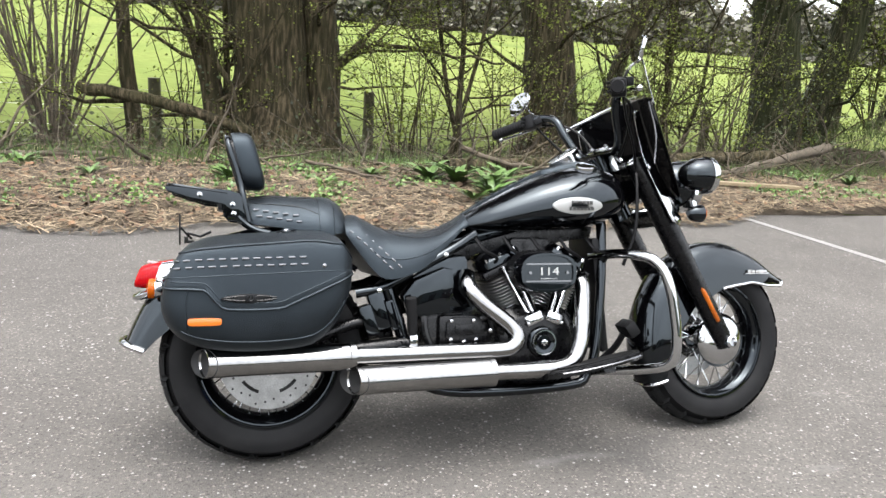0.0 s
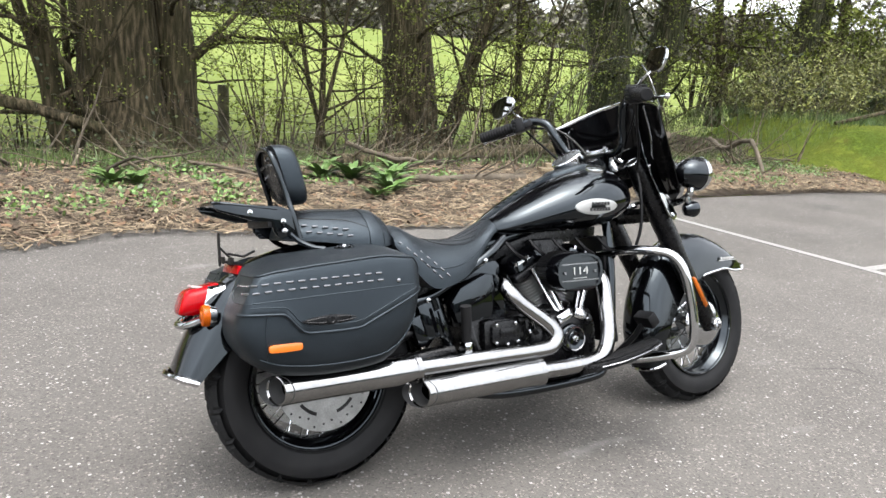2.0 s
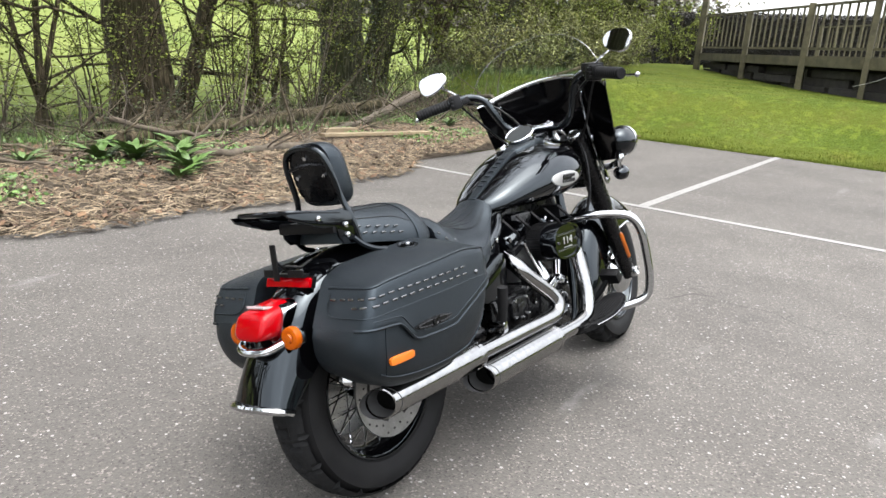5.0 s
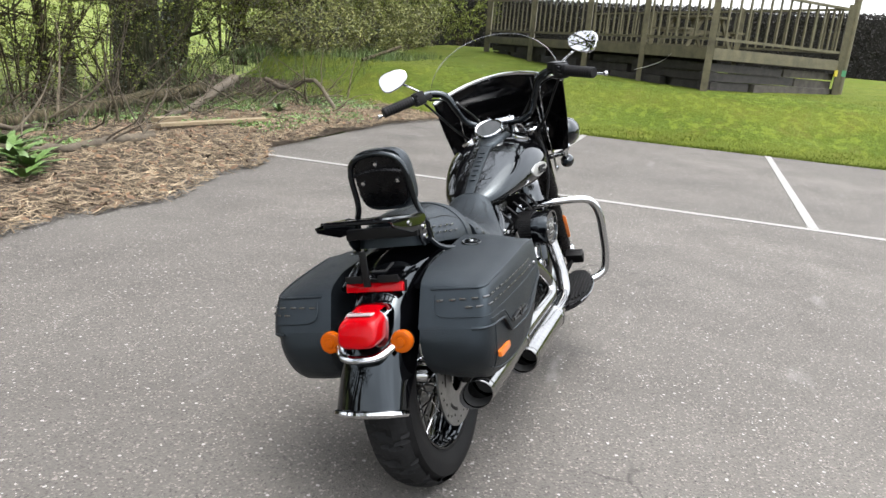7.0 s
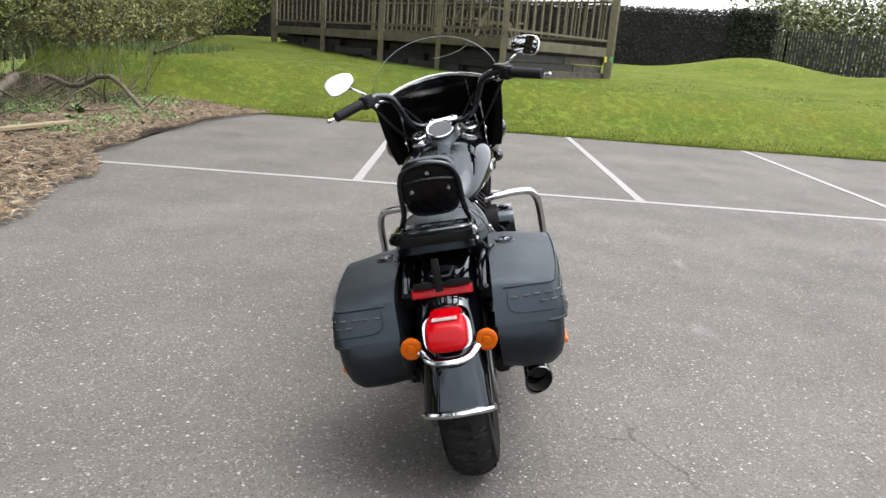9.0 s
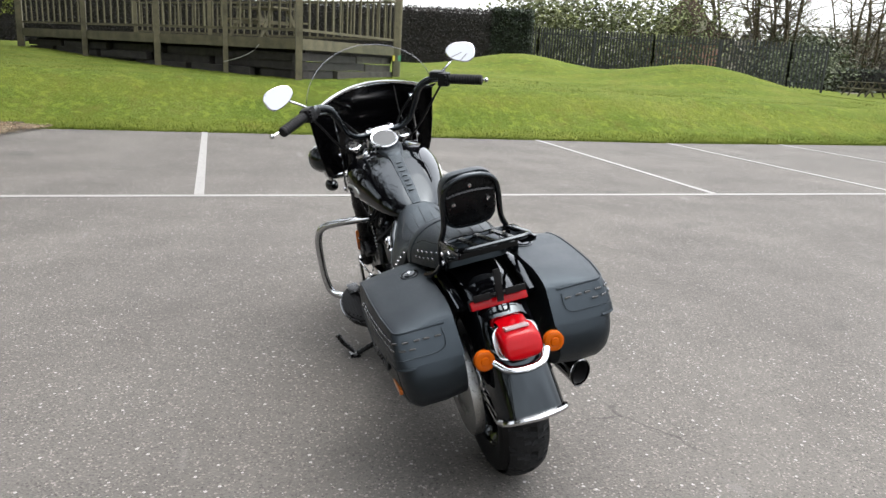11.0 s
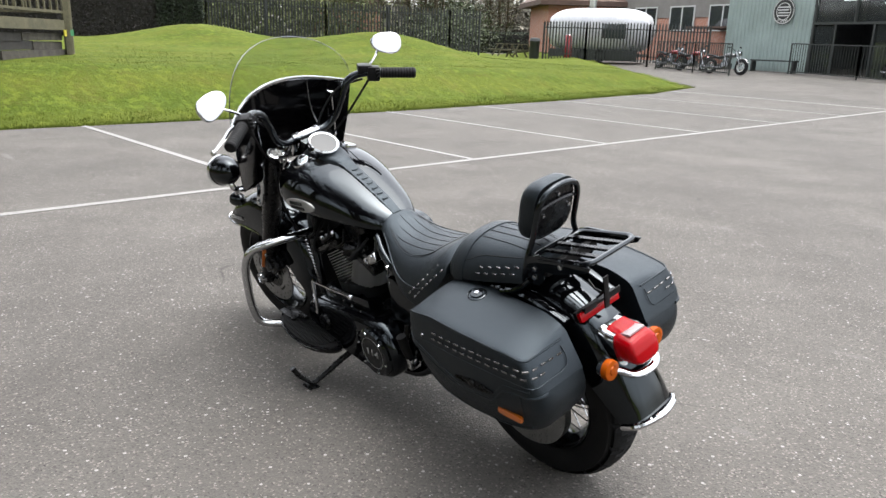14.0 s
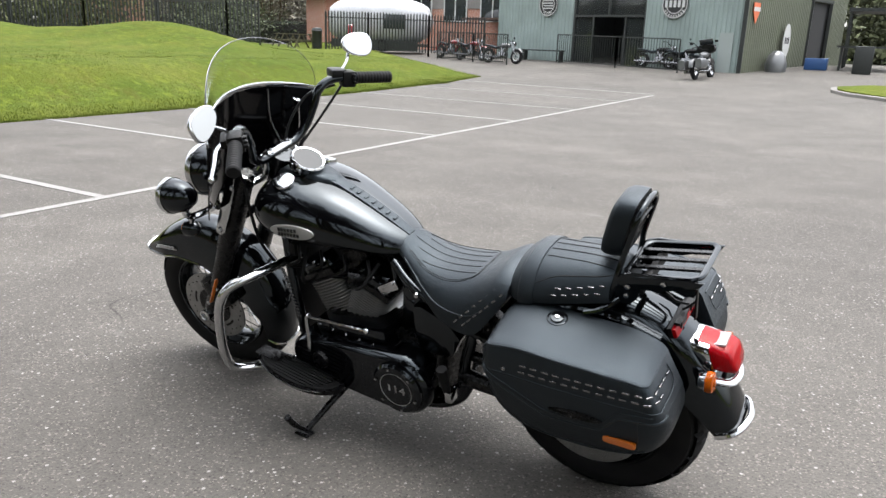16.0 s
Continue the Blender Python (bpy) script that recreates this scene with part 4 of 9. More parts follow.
def seat_top(x, y, widths, tops, bottoms, crown, p=2.8):
    """Height of a seat's surface."""
    c = min(0.98, abs(y) / eased(x, widths)) ** (p / 2)
    zb_ = eased(x, bottoms)
    return zb_ + (eased(x, tops) - crown - zb_) * min(1, (1 - c * c) ** (1 / p)) + crown * (1 - c * c) ** 1.1


rings = [seat_ring(x, eased(x, hw), eased(x, zt), eased(x, zb), 0.02, n=34) for x in xs]
seat = part("rider_seat", loft(bmesh.new(), rings), LEATHER, bike, "black stitched leather rider seat with studs", angle=60)
bm = bmesh.new()
for y in (-0.07, -0.035, 0.0, 0.035, 0.07):
    pts = [(float(x), y, seat_top(float(x), y, hw, zt, zb, 0.02) + 0.0003) for x in np.linspace(0.37, 0.625 - abs(y) * 0.9, 12)]
    tube(bm, pts, 0.001, 5, 2)
for e in (0.0, 0.006):
    rim = [(0.61, 0.066 - e), (0.52, 0.1 - e), (0.44, 0.112 - e), (0.385, 0.1 - e), (0.355 + e, 0.07), (0.348 + e, 0.0), (0.355 + e, -0.07), (0.385, -0.1 + e), (0.44, -0.112 + e), (0.52, -0.1 + e), (0.61, -0.066 + e)]
    tube(bm, [(q.x, q.y, seat_top(q.x, q.y, hw, zt, zb, 0.02) + 0.0003) for q in curve([(x, y, 0) for x, y in rim], 5)], 0.0009, 5)
part("stitching", bm, PLASTIC, seat)
for s in (-1, 1):
    bm = bmesh.new()
    pts = []
    for x in np.linspace(0.3, 0.62, 12):
        x = float(x)
        f = 0.45
        c = (1 - f ** 2.8) ** (1 / 2.8)
        pts.append((x, s * (eased(x, hw) * c + 0.001), eased(x, zb) + (eased(x, zt) - 0.02 - eased(x, zb)) * f))
    tube(bm, pts, 0.0024, 6, 2)
    part("piping", bm, LEATHER, seat)
bm = bmesh.new()
block(bm, (0, 0, 0), (0.0175, 0.004, 0.0055), None, 0.0016)
stud_mesh = None
for s in (-1, 1):
    for row in (0, 1):
        for i in range(7):
            f = i / 6
            x = 0.245 + 0.115 * f + 0.028 * row
            z = 0.715 - 0.108 * f + 0.005 * row
            h = eased(x, hw)
            zz = max(0.02, (z - eased(x, zb)) / (eased(x, zt) - 0.02 - eased(x, zb)))
            y = h * max(0.05, 1 - min(0.999, zz) ** 2.8) ** (1 / 2.8) if zz < 1 else h * 0.5
            m = Matrix.Translation((x, s * (y + 0.001), z)) @ Matrix.Rotation(radians(42), 4, "Y")
            if stud_mesh is None:
                stud_mesh = part("stud", bm, STUD, seat)
                stud_mesh.matrix_local = m
            else:
                twin("stud", stud_mesh, seat, m)
xs = [float(v) for v in np.concatenate([[-0.09, -0.087, -0.08, -0.068], np.linspace(-0.05, 0.2, 24), [0.212, 0.222, 0.23, 0.236, 0.24]])]
hw2 = [(-0.09, 0.08), (-0.07, 0.104), (0.0, 0.124), (0.08, 0.141), (0.15, 0.15), (0.19, 0.148), (0.22, 0.136), (0.24, 0.108)]
zt2 = [(-0.09, 0.79), (-0.07, 0.818), (0.0, 0.828), (0.08, 0.827), (0.15, 0.824), (0.19, 0.819), (0.215, 0.806), (0.232, 0.782), (0.24, 0.755)]
zb2 = [(-0.09, 0.742), (0.0, 0.732), (0.08, 0.722), (0.15, 0.714), (0.2, 0.71), (0.24, 0.716)]
pil = part("pillion_seat", loft(bmesh.new(), [seat_ring(x, eased(x, hw2), eased(x, zt2), eased(x, zb2), 0.03, 2.5, 34) for x in xs]), LEATHER, bike, "black leather pillion seat with a strap", angle=60)
bm = bmesh.new()
loft(bm, [seat_ring(x, eased(x, hw2) + d, eased(x, zt2) + d, eased(x, zb2) - d, 0.03, 2.5, 34) for x, d in ((0.146, -0.002), (0.147, 0.003), (0.152, 0.004), (0.17, 0.004), (0.188, 0.004), (0.193, 0.003), (0.194, -0.002))], False)
part("seat_strap", bm, LEATHER, pil, "black leather strap across the seat", angle=60)
bm = bmesh.new()
for y in (-0.054, -0.018, 0.018, 0.054):
    tube(bm, [(float(x), y, seat_top(float(x), y, hw2, zt2, zb2, 0.03, 2.5) + 0.0004) for x in np.linspace(-0.06, 0.14, 9)], 0.0013, 5, 2)
for s in (-1, 1):
    tube(bm, [(float(x), s * yy, seat_top(float(x), yy, hw2, zt2, zb2, 0.03, 2.5) + 0.0005) for x, yy in ((-0.07, 0.06), (-0.03, 0.082), (0.03, 0.098), (0.09, 0.11), (0.145, 0.132))], 0.0014, 5, 3)
part("stitching", bm, PLASTIC, pil)
for s in (-1, 1):
    for row in (0, 1):
        for i in range(5):
            x = -0.04 + 0.029 * i + 0.01 * row
            z = 0.782 - 0.004 * i - 0.019 * row
            zz = (z - eased(x, zb2)) / (eased(x, zt2) - 0.012 - eased(x, zb2))
            y = eased(x, hw2) * max(0.05, 1 - min(0.99, zz) ** 2.5) ** (1 / 2.5)
            twin("stud", stud_mesh, pil, Matrix.Translation((x, s * (y + 0.0015), z)))

# tank
TW = [(0.615, 0.03), (0.635, 0.07), (0.7, 0.115), (0.8, 0.151), (0.9, 0.179), (1.0, 0.197), (1.08, 0.199), (1.14, 0.184), (1.18, 0.155), (1.2, 0.11)]
TT = [(0.615, 0.752), (0.635, 0.772), (0.7, 0.812), (0.8, 0.866), (0.9, 0.912), (1.0, 0.942), (1.08, 0.95), (1.14, 0.94), (1.18, 0.915), (1.2, 0.88)]
TB = [(0.615, 0.735), (0.7, 0.722), (0.9, 0.722), (1.05, 0.728), (1.12, 0.745), (1.18, 0.775), (1.2, 0.8)]


def tank_y(x, z):
    c = (eased(x, TT) + eased(x, TB)) / 2 - 0.015
    up, dn = eased(x, TT) - c, c - eased(x, TB)
    f = min(0.999, abs(z - c) / (up if z > c else dn))
    return eased(x, TW) * (1 - f ** 2.105) ** 0.36


def tank_z(x, y):
    c = (eased(x, TT) + eased(x, TB)) / 2 - 0.015
    f = min(0.999, abs(y) / eased(x, TW))
    return c + (eased(x, TT) - c) * (1 - f ** 2.778) ** 0.475


rings = []
for x in np.concatenate([[0.615, 0.622, 0.635], np.linspace(0.65, 1.12, 26), [1.14, 1.16, 1.18, 1.192, 1.2]]):
    x = float(x)
    c = (eased(x, TT) + eased(x, TB)) / 2 - 0.015
    ring = []
    for i in range(56):
        a = 2 * math.pi * i / 56
        cy, sz = math.cos(a), math.sin(a)
        y = eased(x, TW) * math.copysign(abs(cy) ** 0.72, cy)
        z = c + (eased(x, TT) - c if sz > 0 else c - eased(x, TB)) * math.copysign(abs(sz) ** 0.95, sz)
        ring.append(Vector((x, y, z)))
    rings.append(ring)
tank = part("fuel_tank", loft(bmesh.new(), rings), GLOSS, bike, "gloss black teardrop fuel tank", angle=70)
for s in (-1, 1):
    rings = []
    for g, d in ((1.0, 0.0), (0.98, 0.004), (0.9, 0.0045)):
        rings.append([Vector((x, s * (tank_y(x, z) + d), z)) for x, z in oval(0.986, 0.806, 0.172 * g, 0.056 * g, 30, 1.9)])
    bm = bmesh.new()
    loft(bm, rings)
    badge = part("tank_badge", bm, SILVER, tank, "oval silver tank badge with dark lettering bars")
    bm = bmesh.new()
    for row, n in ((0.0095, 6), (-0.0095, 7)):
        for i in range(n):
            x = 0.997 + (i - (n - 1) / 2) * 0.0125
            z = 0.806 + row
            yy = tank_y(x, z) + 0.0055
            beam(bm, (x - 0.0035, s * yy, z - 0.006), (x - 0.0035, s * yy, z + 0.006), 0.003, 0.003, (0, 1, 0))
            beam(bm, (x + 0.002, s * yy, z - 0.006), (x + 0.002, s * yy, z + 0.006), 0.0025, 0.003, (0, 1, 0))
    part("badge_lettering", bm, DARK, badge)
# console and strap
bm = bmesh.new()
rings = []
for x, h, e in ((0.64, 0.017, 0.004), (0.7, 0.02, 0.006), (0.8, 0.022, 0.007), (0.9, 0.024, 0.009), (0.95, 0.032, 0.012)):
    z = tank_z(x, 0)
    rings.append([Vector((x, -h, tank_z(x, h) - 0.004)), Vector((x, -h, tank_z(x, h) + e * 0.8)), Vector((x, -h * 0.5, tank_z(x, h / 2) + e)), Vector((x, 0, z + e)), Vector((x, h * 0.5, tank_z(x, h / 2) + e)), Vector((x, h, tank_z(x, h) + e * 0.8)), Vector((x, h, tank_z(x, h) - 0.004))])
strap = part("tank_strap", loft(bm, rings), LEATHER, tank, "black leather tank strap with studs", angle=50)
for i in range(7):
    x = 0.70 + 0.027 * i
    m = Matrix.Translation((x, 0, tank_z(x, 0) + 0.0085)) @ Matrix.Rotation(radians(-25), 4, "Y")
    if i == 0:
        bm = bmesh.new()
        block(bm, (0, 0, 0), (0.009, 0.022, 0.004), None, 0.0015)
        lace = part("lacing", bm, LEATHER, strap)
        lace.matrix_local = m
    else:
        twin("lacing", lace, strap, m)
bm = bmesh.new()
rings = []
for x, h, e in ((0.915, 0.024, 0.01), (0.935, 0.036, 0.014), (0.96, 0.047, 0.013), (1.0, 0.056, 0.014), (1.05, 0.06, 0.02), (1.1, 0.057, 0.018), (1.14, 0.046, 0.012), (1.165, 0.028, 0.004)):
    rings.append([Vector((x, -h, tank_z(x, h) - 0.01)), Vector((x, -h * 0.96, tank_z(x, h) + e * 0.5)), Vector((x, -h * 0.75, tank_z(x, 0) + e * 0.9)), Vector((x, 0, tank_z(x, 0) + e)), Vector((x, h * 0.75, tank_z(x, 0) + e * 0.9)), Vector((x, h * 0.96, tank_z(x, h) + e * 0.5)), Vector((x, h, tank_z(x, h) - 0.01))])
part("dash_console", loft(bm, rings), LEATHER, tank, "black leather dash console", angle=60)
ax = Vector((-0.62, 0, 1)).normalized()
o = Vector((1.034, 0.012, 0.976))
bm = bmesh.new()
lathe(bm, [(-0.02, 0.056), (0.01, 0.06), (0.018, 0.0605), (0.022, 0.057), (0.019, 0.051)], o, ax, 40)
dial = part("speedometer", bm, CHROME, tank, "round speedometer in a chrome ring")
bm = bmesh.new()
lathe(bm, [(0.0, 0.052), (0.019, 0.052), (0.0195, 0)], o, ax, 32)
part("dial_glass", bm, DIAL, dial)
for s, nm, lb in ((-1, "fuel_cap", "polished fuel filler cap"), (1, "fuel_gauge", "polished fuel gauge cap")):
    x, y = 1.055, s * 0.108
    n = Vector((-0.12, s * 0.42, 1)).normalized()
    bm = bmesh.new()
    lathe(bm, [(-0.012, 0.034), (0.006, 0.036), (0.011, 0.034), (0.013, 0.024), (0.014, 0)], (x, y, tank_z(x, y)), n, 30)
    part(nm, bm, CHROME, tank, lb)

# engine
bm = bmesh.new()
rings = []
for y, g in ((-0.172, 0.7), (-0.166, 0.8), (-0.13, 0.98), (0.12, 1.0), (0.15, 0.92)):
    rings.append([Vector((x, y, z)) for x, z in oval(0.86, 0.345, 0.30 * g, 0.27 * g, 30, 3.2)])
loft(bm, rings)
block(bm, (0.60, -0.01, 0.36), (0.24, 0.27, 0.2), None, 0.02)
block(bm, (0.74, 0.0, 0.23), (0.55, 0.2, 0.06), None, 0.015)
engine = part("engine", bm, SATIN, bike, "black V-twin engine with finned cylinders", angle=35)


def cylinder(name, tilt):
    """A finned barrel and its head, leaning tilt degrees."""
    base = Vector((0.875, 0, 0.365))
    d = Vector((math.sin(radians(tilt)), 0, math.cos(radians(tilt))))
    R = Matrix.Rotation(radians(tilt), 4, "Y")
    bm = bmesh.new()
    lathe(bm, [(0.02, 0.066), (0.26, 0.066)], base, d, 24)
    barrel = part(name, bm, SATIN, engine)
    fin = None
    for i in range(17):
        m = Matrix.Translation(base + d * (0.062 + 0.0108 * i)) @ R
        if fin is None:
            bm = bmesh.new()
            o = oval(0, 0, 0.158, 0.226, 28, 4.2)
            loft(bm, [[Vector((x * g, y * g, z)) for x, y in o] for z, g in ((-0.0013, 0.975), (-0.0008, 1.0), (0.0008, 1.0), (0.0013, 0.975))])
            fin = part("cooling_fin", bm, FIN, barrel, angle=20)
            fin.matrix_local = m
        else:
            twin("cooling_fin", fin, barrel, m)
    bm = bmesh.new()
    block(bm, base + d * 0.262, (0.172, 0.238, 0.026), R, 0.006)
    head = part("cylinder_head", bm, SATIN, engine, "black cylinder head", angle=35)
    bm = bmesh.new()
    rings = []
    for h, g in ((0.276, 0.93), (0.279, 0.97), (0.3, 0.95), (0.318, 0.8), (0.324, 0.6)):
        rings.append([base + d * h + R.to_3x3() @ Vector((x * g, y * g, 0)) for x, y in oval(0, 0, 0.165, 0.228, 28, 5)])
    loft(bm, rings)
    part("rocker_cover", bm, GLOSS, head, "gloss black rocker cover", angle=35)
    for dx in (-0.05, 0.0, 0.05):
        for s in (-1, 1):
            bm = bmesh.new()
            lathe(bm, [(0, 0.0085), (0.012, 0.0085), (0.014, 0)], base + d * 0.3 + R.to_3x3() @ Vector((dx, s * 0.098, 0)), d, 8)
            part("bolt", bm, CHROME if dx else STUD, head)
    bm = bmesh.new()
    tube(bm, [base + d * 0.25 + R.to_3x3() @ Vector((0.02, 0.1, 0)), base + d * 0.262 + R.to_3x3() @ Vector((0.03, 0.15, 0)), base + d * 0.3 + R.to_3x3() @ Vector((0.0, 0.16, 0)), base + d * 0.36 + R.to_3x3() @ Vector((0.0, 0.09, 0))], 0.006, 8, 4)
    part("plug_lead", bm, RUBBER, head)
    return barrel


cylinder("rear_cylinder", -25)
cylinder("front_cylinder", 25)
for x0, x1 in ((0.835, 0.745), (0.855, 0.785), (0.9, 0.96), (0.92, 1.0)):
    bm = bmesh.new()
    a, b = Vector((x0, -0.15, 0.438)), Vector((x1, -0.128, 0.605))
    tube(bm, [a, a.lerp(b, 0.1), a.lerp(b, 0.12), a.lerp(b, 0.42), a.lerp(b, 0.44), a.lerp(b, 0.94), a.lerp(b, 0.95), b], [0.0145, 0.0145, 0.0115, 0.0115, 0.0088, 0.0088, 0.0115, 0.0115], 12)
    part("pushrod_tube", bm, CHROME, engine)
for x, tilt in ((0.838, -22), (0.912, 22)):
    bm = bmesh.new()
    R = Matrix.Rotation(radians(tilt), 4, "Y")
    block(bm, (x, -0.158, 0.436), (0.062, 0.046, 0.036), R, 0.007)
    block(bm, (x, -0.18, 0.432), (0.042, 0.012, 0.02), R, 0.003)
    for dx in (-0.022, 0.022):
        lathe(bm, [(0, 0.006), (0.006, 0.0055), (0.007, 0)], (x + dx, -0.181, 0.43 - 0.01 * dx / 0.022 * (1 if tilt > 0 else -1)), (0, -1, 0), 8)
    part("lifter_block", bm, CHROME, engine)
# dark castings between the cylinders and round the gearbox
bm = bmesh.new()
block(bm, (0.875, 0, 0.6), (0.15, 0.11, 0.2), None, 0.02)
tube(bm, [(0.82, 0.03, 0.62), (0.80, 0.1, 0.63), (0.83, 0.13, 0.64)], 0.03, 12, 3)
part("induction_module", bm, SATIN, engine, angle=35)
bm = bmesh.new()
block(bm, (0.55, 0, 0.535), (0.2, 0.21, 0.2), Matrix.Rotation(radians(-8), 4, "Y"), 0.03)
part("oil_tank", bm, GLOSS, bike, "gloss black oil tank under the seat")
# dark plate added along the middle to block the view through the engine
bm = bmesh.new()
plate(bm, [(0.33, 0.53), (0.4, 0.585), (0.64, 0.7), (1.13, 0.77), (1.12, 0.7), (0.7, 0.645), (0.6, 0.6), (0.45, 0.52), (0.36, 0.48)], -0.02, 0.02, 0.004)
part("dark_gap_backing", bm, SATIN, bike)
bm = bmesh.new()
lathe(bm, [(0, 0.062), (0.012, 0.062), (0.02, 0.056), (0.022, 0.05), (0.03, 0.05), (0.034, 0.044), (0.03, 0.03), (0.032, 0.028), (0.033, 0)], (0.86, -0.17, 0.364), (0, -1, 0), 40)
tc = part("timer_cover", bm, GLOSS, engine, "round black and chrome timer cover")
bm = bmesh.new()
lathe(bm, [(0.028, 0.052), (0.036, 0.05), (0.036, 0.045), (0.03, 0.043)], (0.86, -0.17, 0.364), (0, -1, 0), 40)
block(bm, (0.86, -0.204, 0.364), (0.026, 0.004, 0.012), None, 0.001)
block(bm, (0.86, -0.204, 0.364), (0.012, 0.004, 0.024), None, 0.001)
part("trim_ring", bm, CHROME, tc)
tc.matrix_local = Matrix.Translation((0.866, -0.17, 0.36)) @ Matrix.Scale(0.82, 4) @ Matrix.Translation((-0.86, 0.17, -0.364))
# air cleaner
bm = bmesh.new()
rings = [[Vector((x, y, z)) for x, z in oval(0.832, 0.6, 0.196 * g, 0.128 * g, 36, 2.7)] for y, g in ((-0.2, 1.0), (-0.25, 1.0), (-0.262, 0.97), (-0.262, 0.86), (-0.256, 0.84), (-0.256, 0.0))]
loft(bm, rings)
air = part("air_cleaner", bm, GLOSS, engine, "oval black air cleaner cover reading 114", angle=35)
bm = bmesh.new()
rim = oval(0.826, 0.6, 0.178, 0.132, 52, 2.4)
loft(bm, [[Vector((x, y, z)) for x, z in rim] for y in (-0.14, -0.2)])
for i, (x, z) in enumerate(rim):
    a = math.atan2(z - 0.6, x - 0.824)
    block(bm, (x, -0.172, z), (0.008, 0.054, 0.0045), Matrix.Rotation(-a, 4, "Y"))
part("filter_element", bm, PLASTIC, air)
bm = bmesh.new()
for z in (0.628, 0.573):
    block(bm, (0.832, -0.258, z), (0.17, 0.003, 0.005))
for x in (0.768, 0.896):
    lathe(bm, [(0, 0.006), (0.005, 0.005), (0.005, 0)], (x, -0.256, 0.6), (0, -1, 0), 10)
part("cover_trim", bm, STUD, air)
lettering("displacement_number", "114", 0.036, Matrix.Translation((0.832, -0.2575, 0.603)) @ Matrix.Rotation(radians(90), 4, "X") @ Matrix.Diagonal((1.35, 1, 1, 1)), SILVER, air)
bm = bmesh.new()
for i in range(9):
    block(bm, (0.806 + 0.0065 * i, -0.258, 0.581), (0.0035, 0.001, 0.003))
tagged(part("small_lettering", bm, SILVER, air), kind="stuff")
air.matrix_local = Matrix.Translation((0.028, 0.016, -0.011))
# right cases
bm = bmesh.new()
plate(bm, [(0.40, 0.515), (0.44, 0.565), (0.535, 0.605), (0.565, 0.60), (0.572, 0.54), (0.555, 0.462), (0.46, 0.45), (0.425, 0.455)], -0.10, -0.165, 0.012)
part("side_cover", bm, GLOSS, bike, "gloss black side cover")
bm = bmesh.new()
plate(bm, [(0.40, 0.515), (0.44, 0.565), (0.535, 0.605), (0.565, 0.60), (0.572, 0.5), (0.555, 0.44), (0.46, 0.43), (0.425, 0.455)], 0.10, 0.15, 0.012)
part("side_cover", bm, GLOSS, bike, "gloss black side cover")
bm = bmesh.new()
block(bm, (0.60, -0.15, 0.40), (0.17, 0.05, 0.11), None, 0.02)
plate(bm, [(0.535, 0.385), (0.55, 0.37), (0.625, 0.366), (0.645, 0.38), (0.64, 0.43), (0.615, 0.448), (0.56, 0.448), (0.538, 0.432)], -0.17, -0.19, 0.004)
block(bm, (0.592, -0.191, 0.41), (0.055, 0.008, 0.03), None, 0.004)
tube(bm, [(0.655, -0.17, 0.44), (0.69, -0.18, 0.45), (0.71, -0.17, 0.41), (0.73, -0.16, 0.39)], 0.009, 8, 4)
case = part("gearbox_cover", bm, SATIN, engine, angle=35)
for x, z in ((0.551, 0.438), (0.624, 0.438), (0.549, 0.38), (0.632, 0.378), (0.592, 0.372), (0.68, 0.405)):
    bm = bmesh.new()
    lathe(bm, [(0, 0.0066), (0.006, 0.006), (0.007, 0)], (x, -0.19, z), (0, -1, 0), 8)
    part("bolt", bm, CHROME, case)
bm = bmesh.new()
for k, (x, z, w, h) in enumerate(((0.335, 0.47, 0.05, 0.12), (0.375, 0.455, 0.03, 0.1), (0.30, 0.44, 0.04, 0.1))):
    block(bm, (x, -0.12, z), (w, 0.06, h), Matrix.Rotation(radians(-18), 4, "Y"), 0.008)
part("electrics_cover", bm, GLOSS, bike)
# pegs
for s in (-1, 1):
    bm = bmesh.new()
    if s < 0:
        tube(bm, [(0.418, -0.225, 0.405), (0.414, -0.235, 0.46), (0.408, -0.245, 0.518)], [0.013, 0.0165, 0.017], 12)
    else:
        tube(bm, [(0.43, 0.205, 0.35), (0.43, 0.215, 0.40), (0.428, 0.225, 0.45)], [0.013, 0.0165, 0.017], 12)
    peg = part("passenger_peg", bm, RUBBER, bike, "folded rubber passenger peg")
    bm = bmesh.new()
    y, z = (-0.215, 0.385) if s < 0 else (0.2, 0.335)
    block(bm, (0.42, y, z), (0.025, 0.04, 0.04), None, 0.005)
    tube(bm, [(0.42, y, z - 0.01), (0.44, y * 0.7, z - 0.02)], 0.012, 8)
    part("peg_mount", bm, CHROME, peg)

# exhaust
bm = bmesh.new()
tube(bm, [(0.625, -0.12, 0.575), (0.612, -0.175, 0.545), (0.65, -0.2, 0.495), (0.735, -0.22, 0.424), (0.757, -0.232, 0.386), (0.74, -0.236, 0.358), (0.69, -0.238, 0.348), (0.5, -0.238, 0.348), (0.235, -0.238, 0.348)], 0.0265, 16, 6)
ex = part("exhaust", bm, BRUSHED, bike, "two-into-two chrome exhaust with slash-cut silencers")
bm = bmesh.new()
tube(bm, [(1.02, -0.12, 0.575), (1.005, -0.18, 0.55), (0.995, -0.21, 0.47), (0.978, -0.235, 0.37), (0.95, -0.245, 0.312), (0.90, -0.25, 0.288), (0.8, -0.254, 0.283), (0.665, -0.256, 0.284)], 0.0265, 16, 6)
part("front_pipe", bm, BRUSHED, ex, "chrome front exhaust pipe")


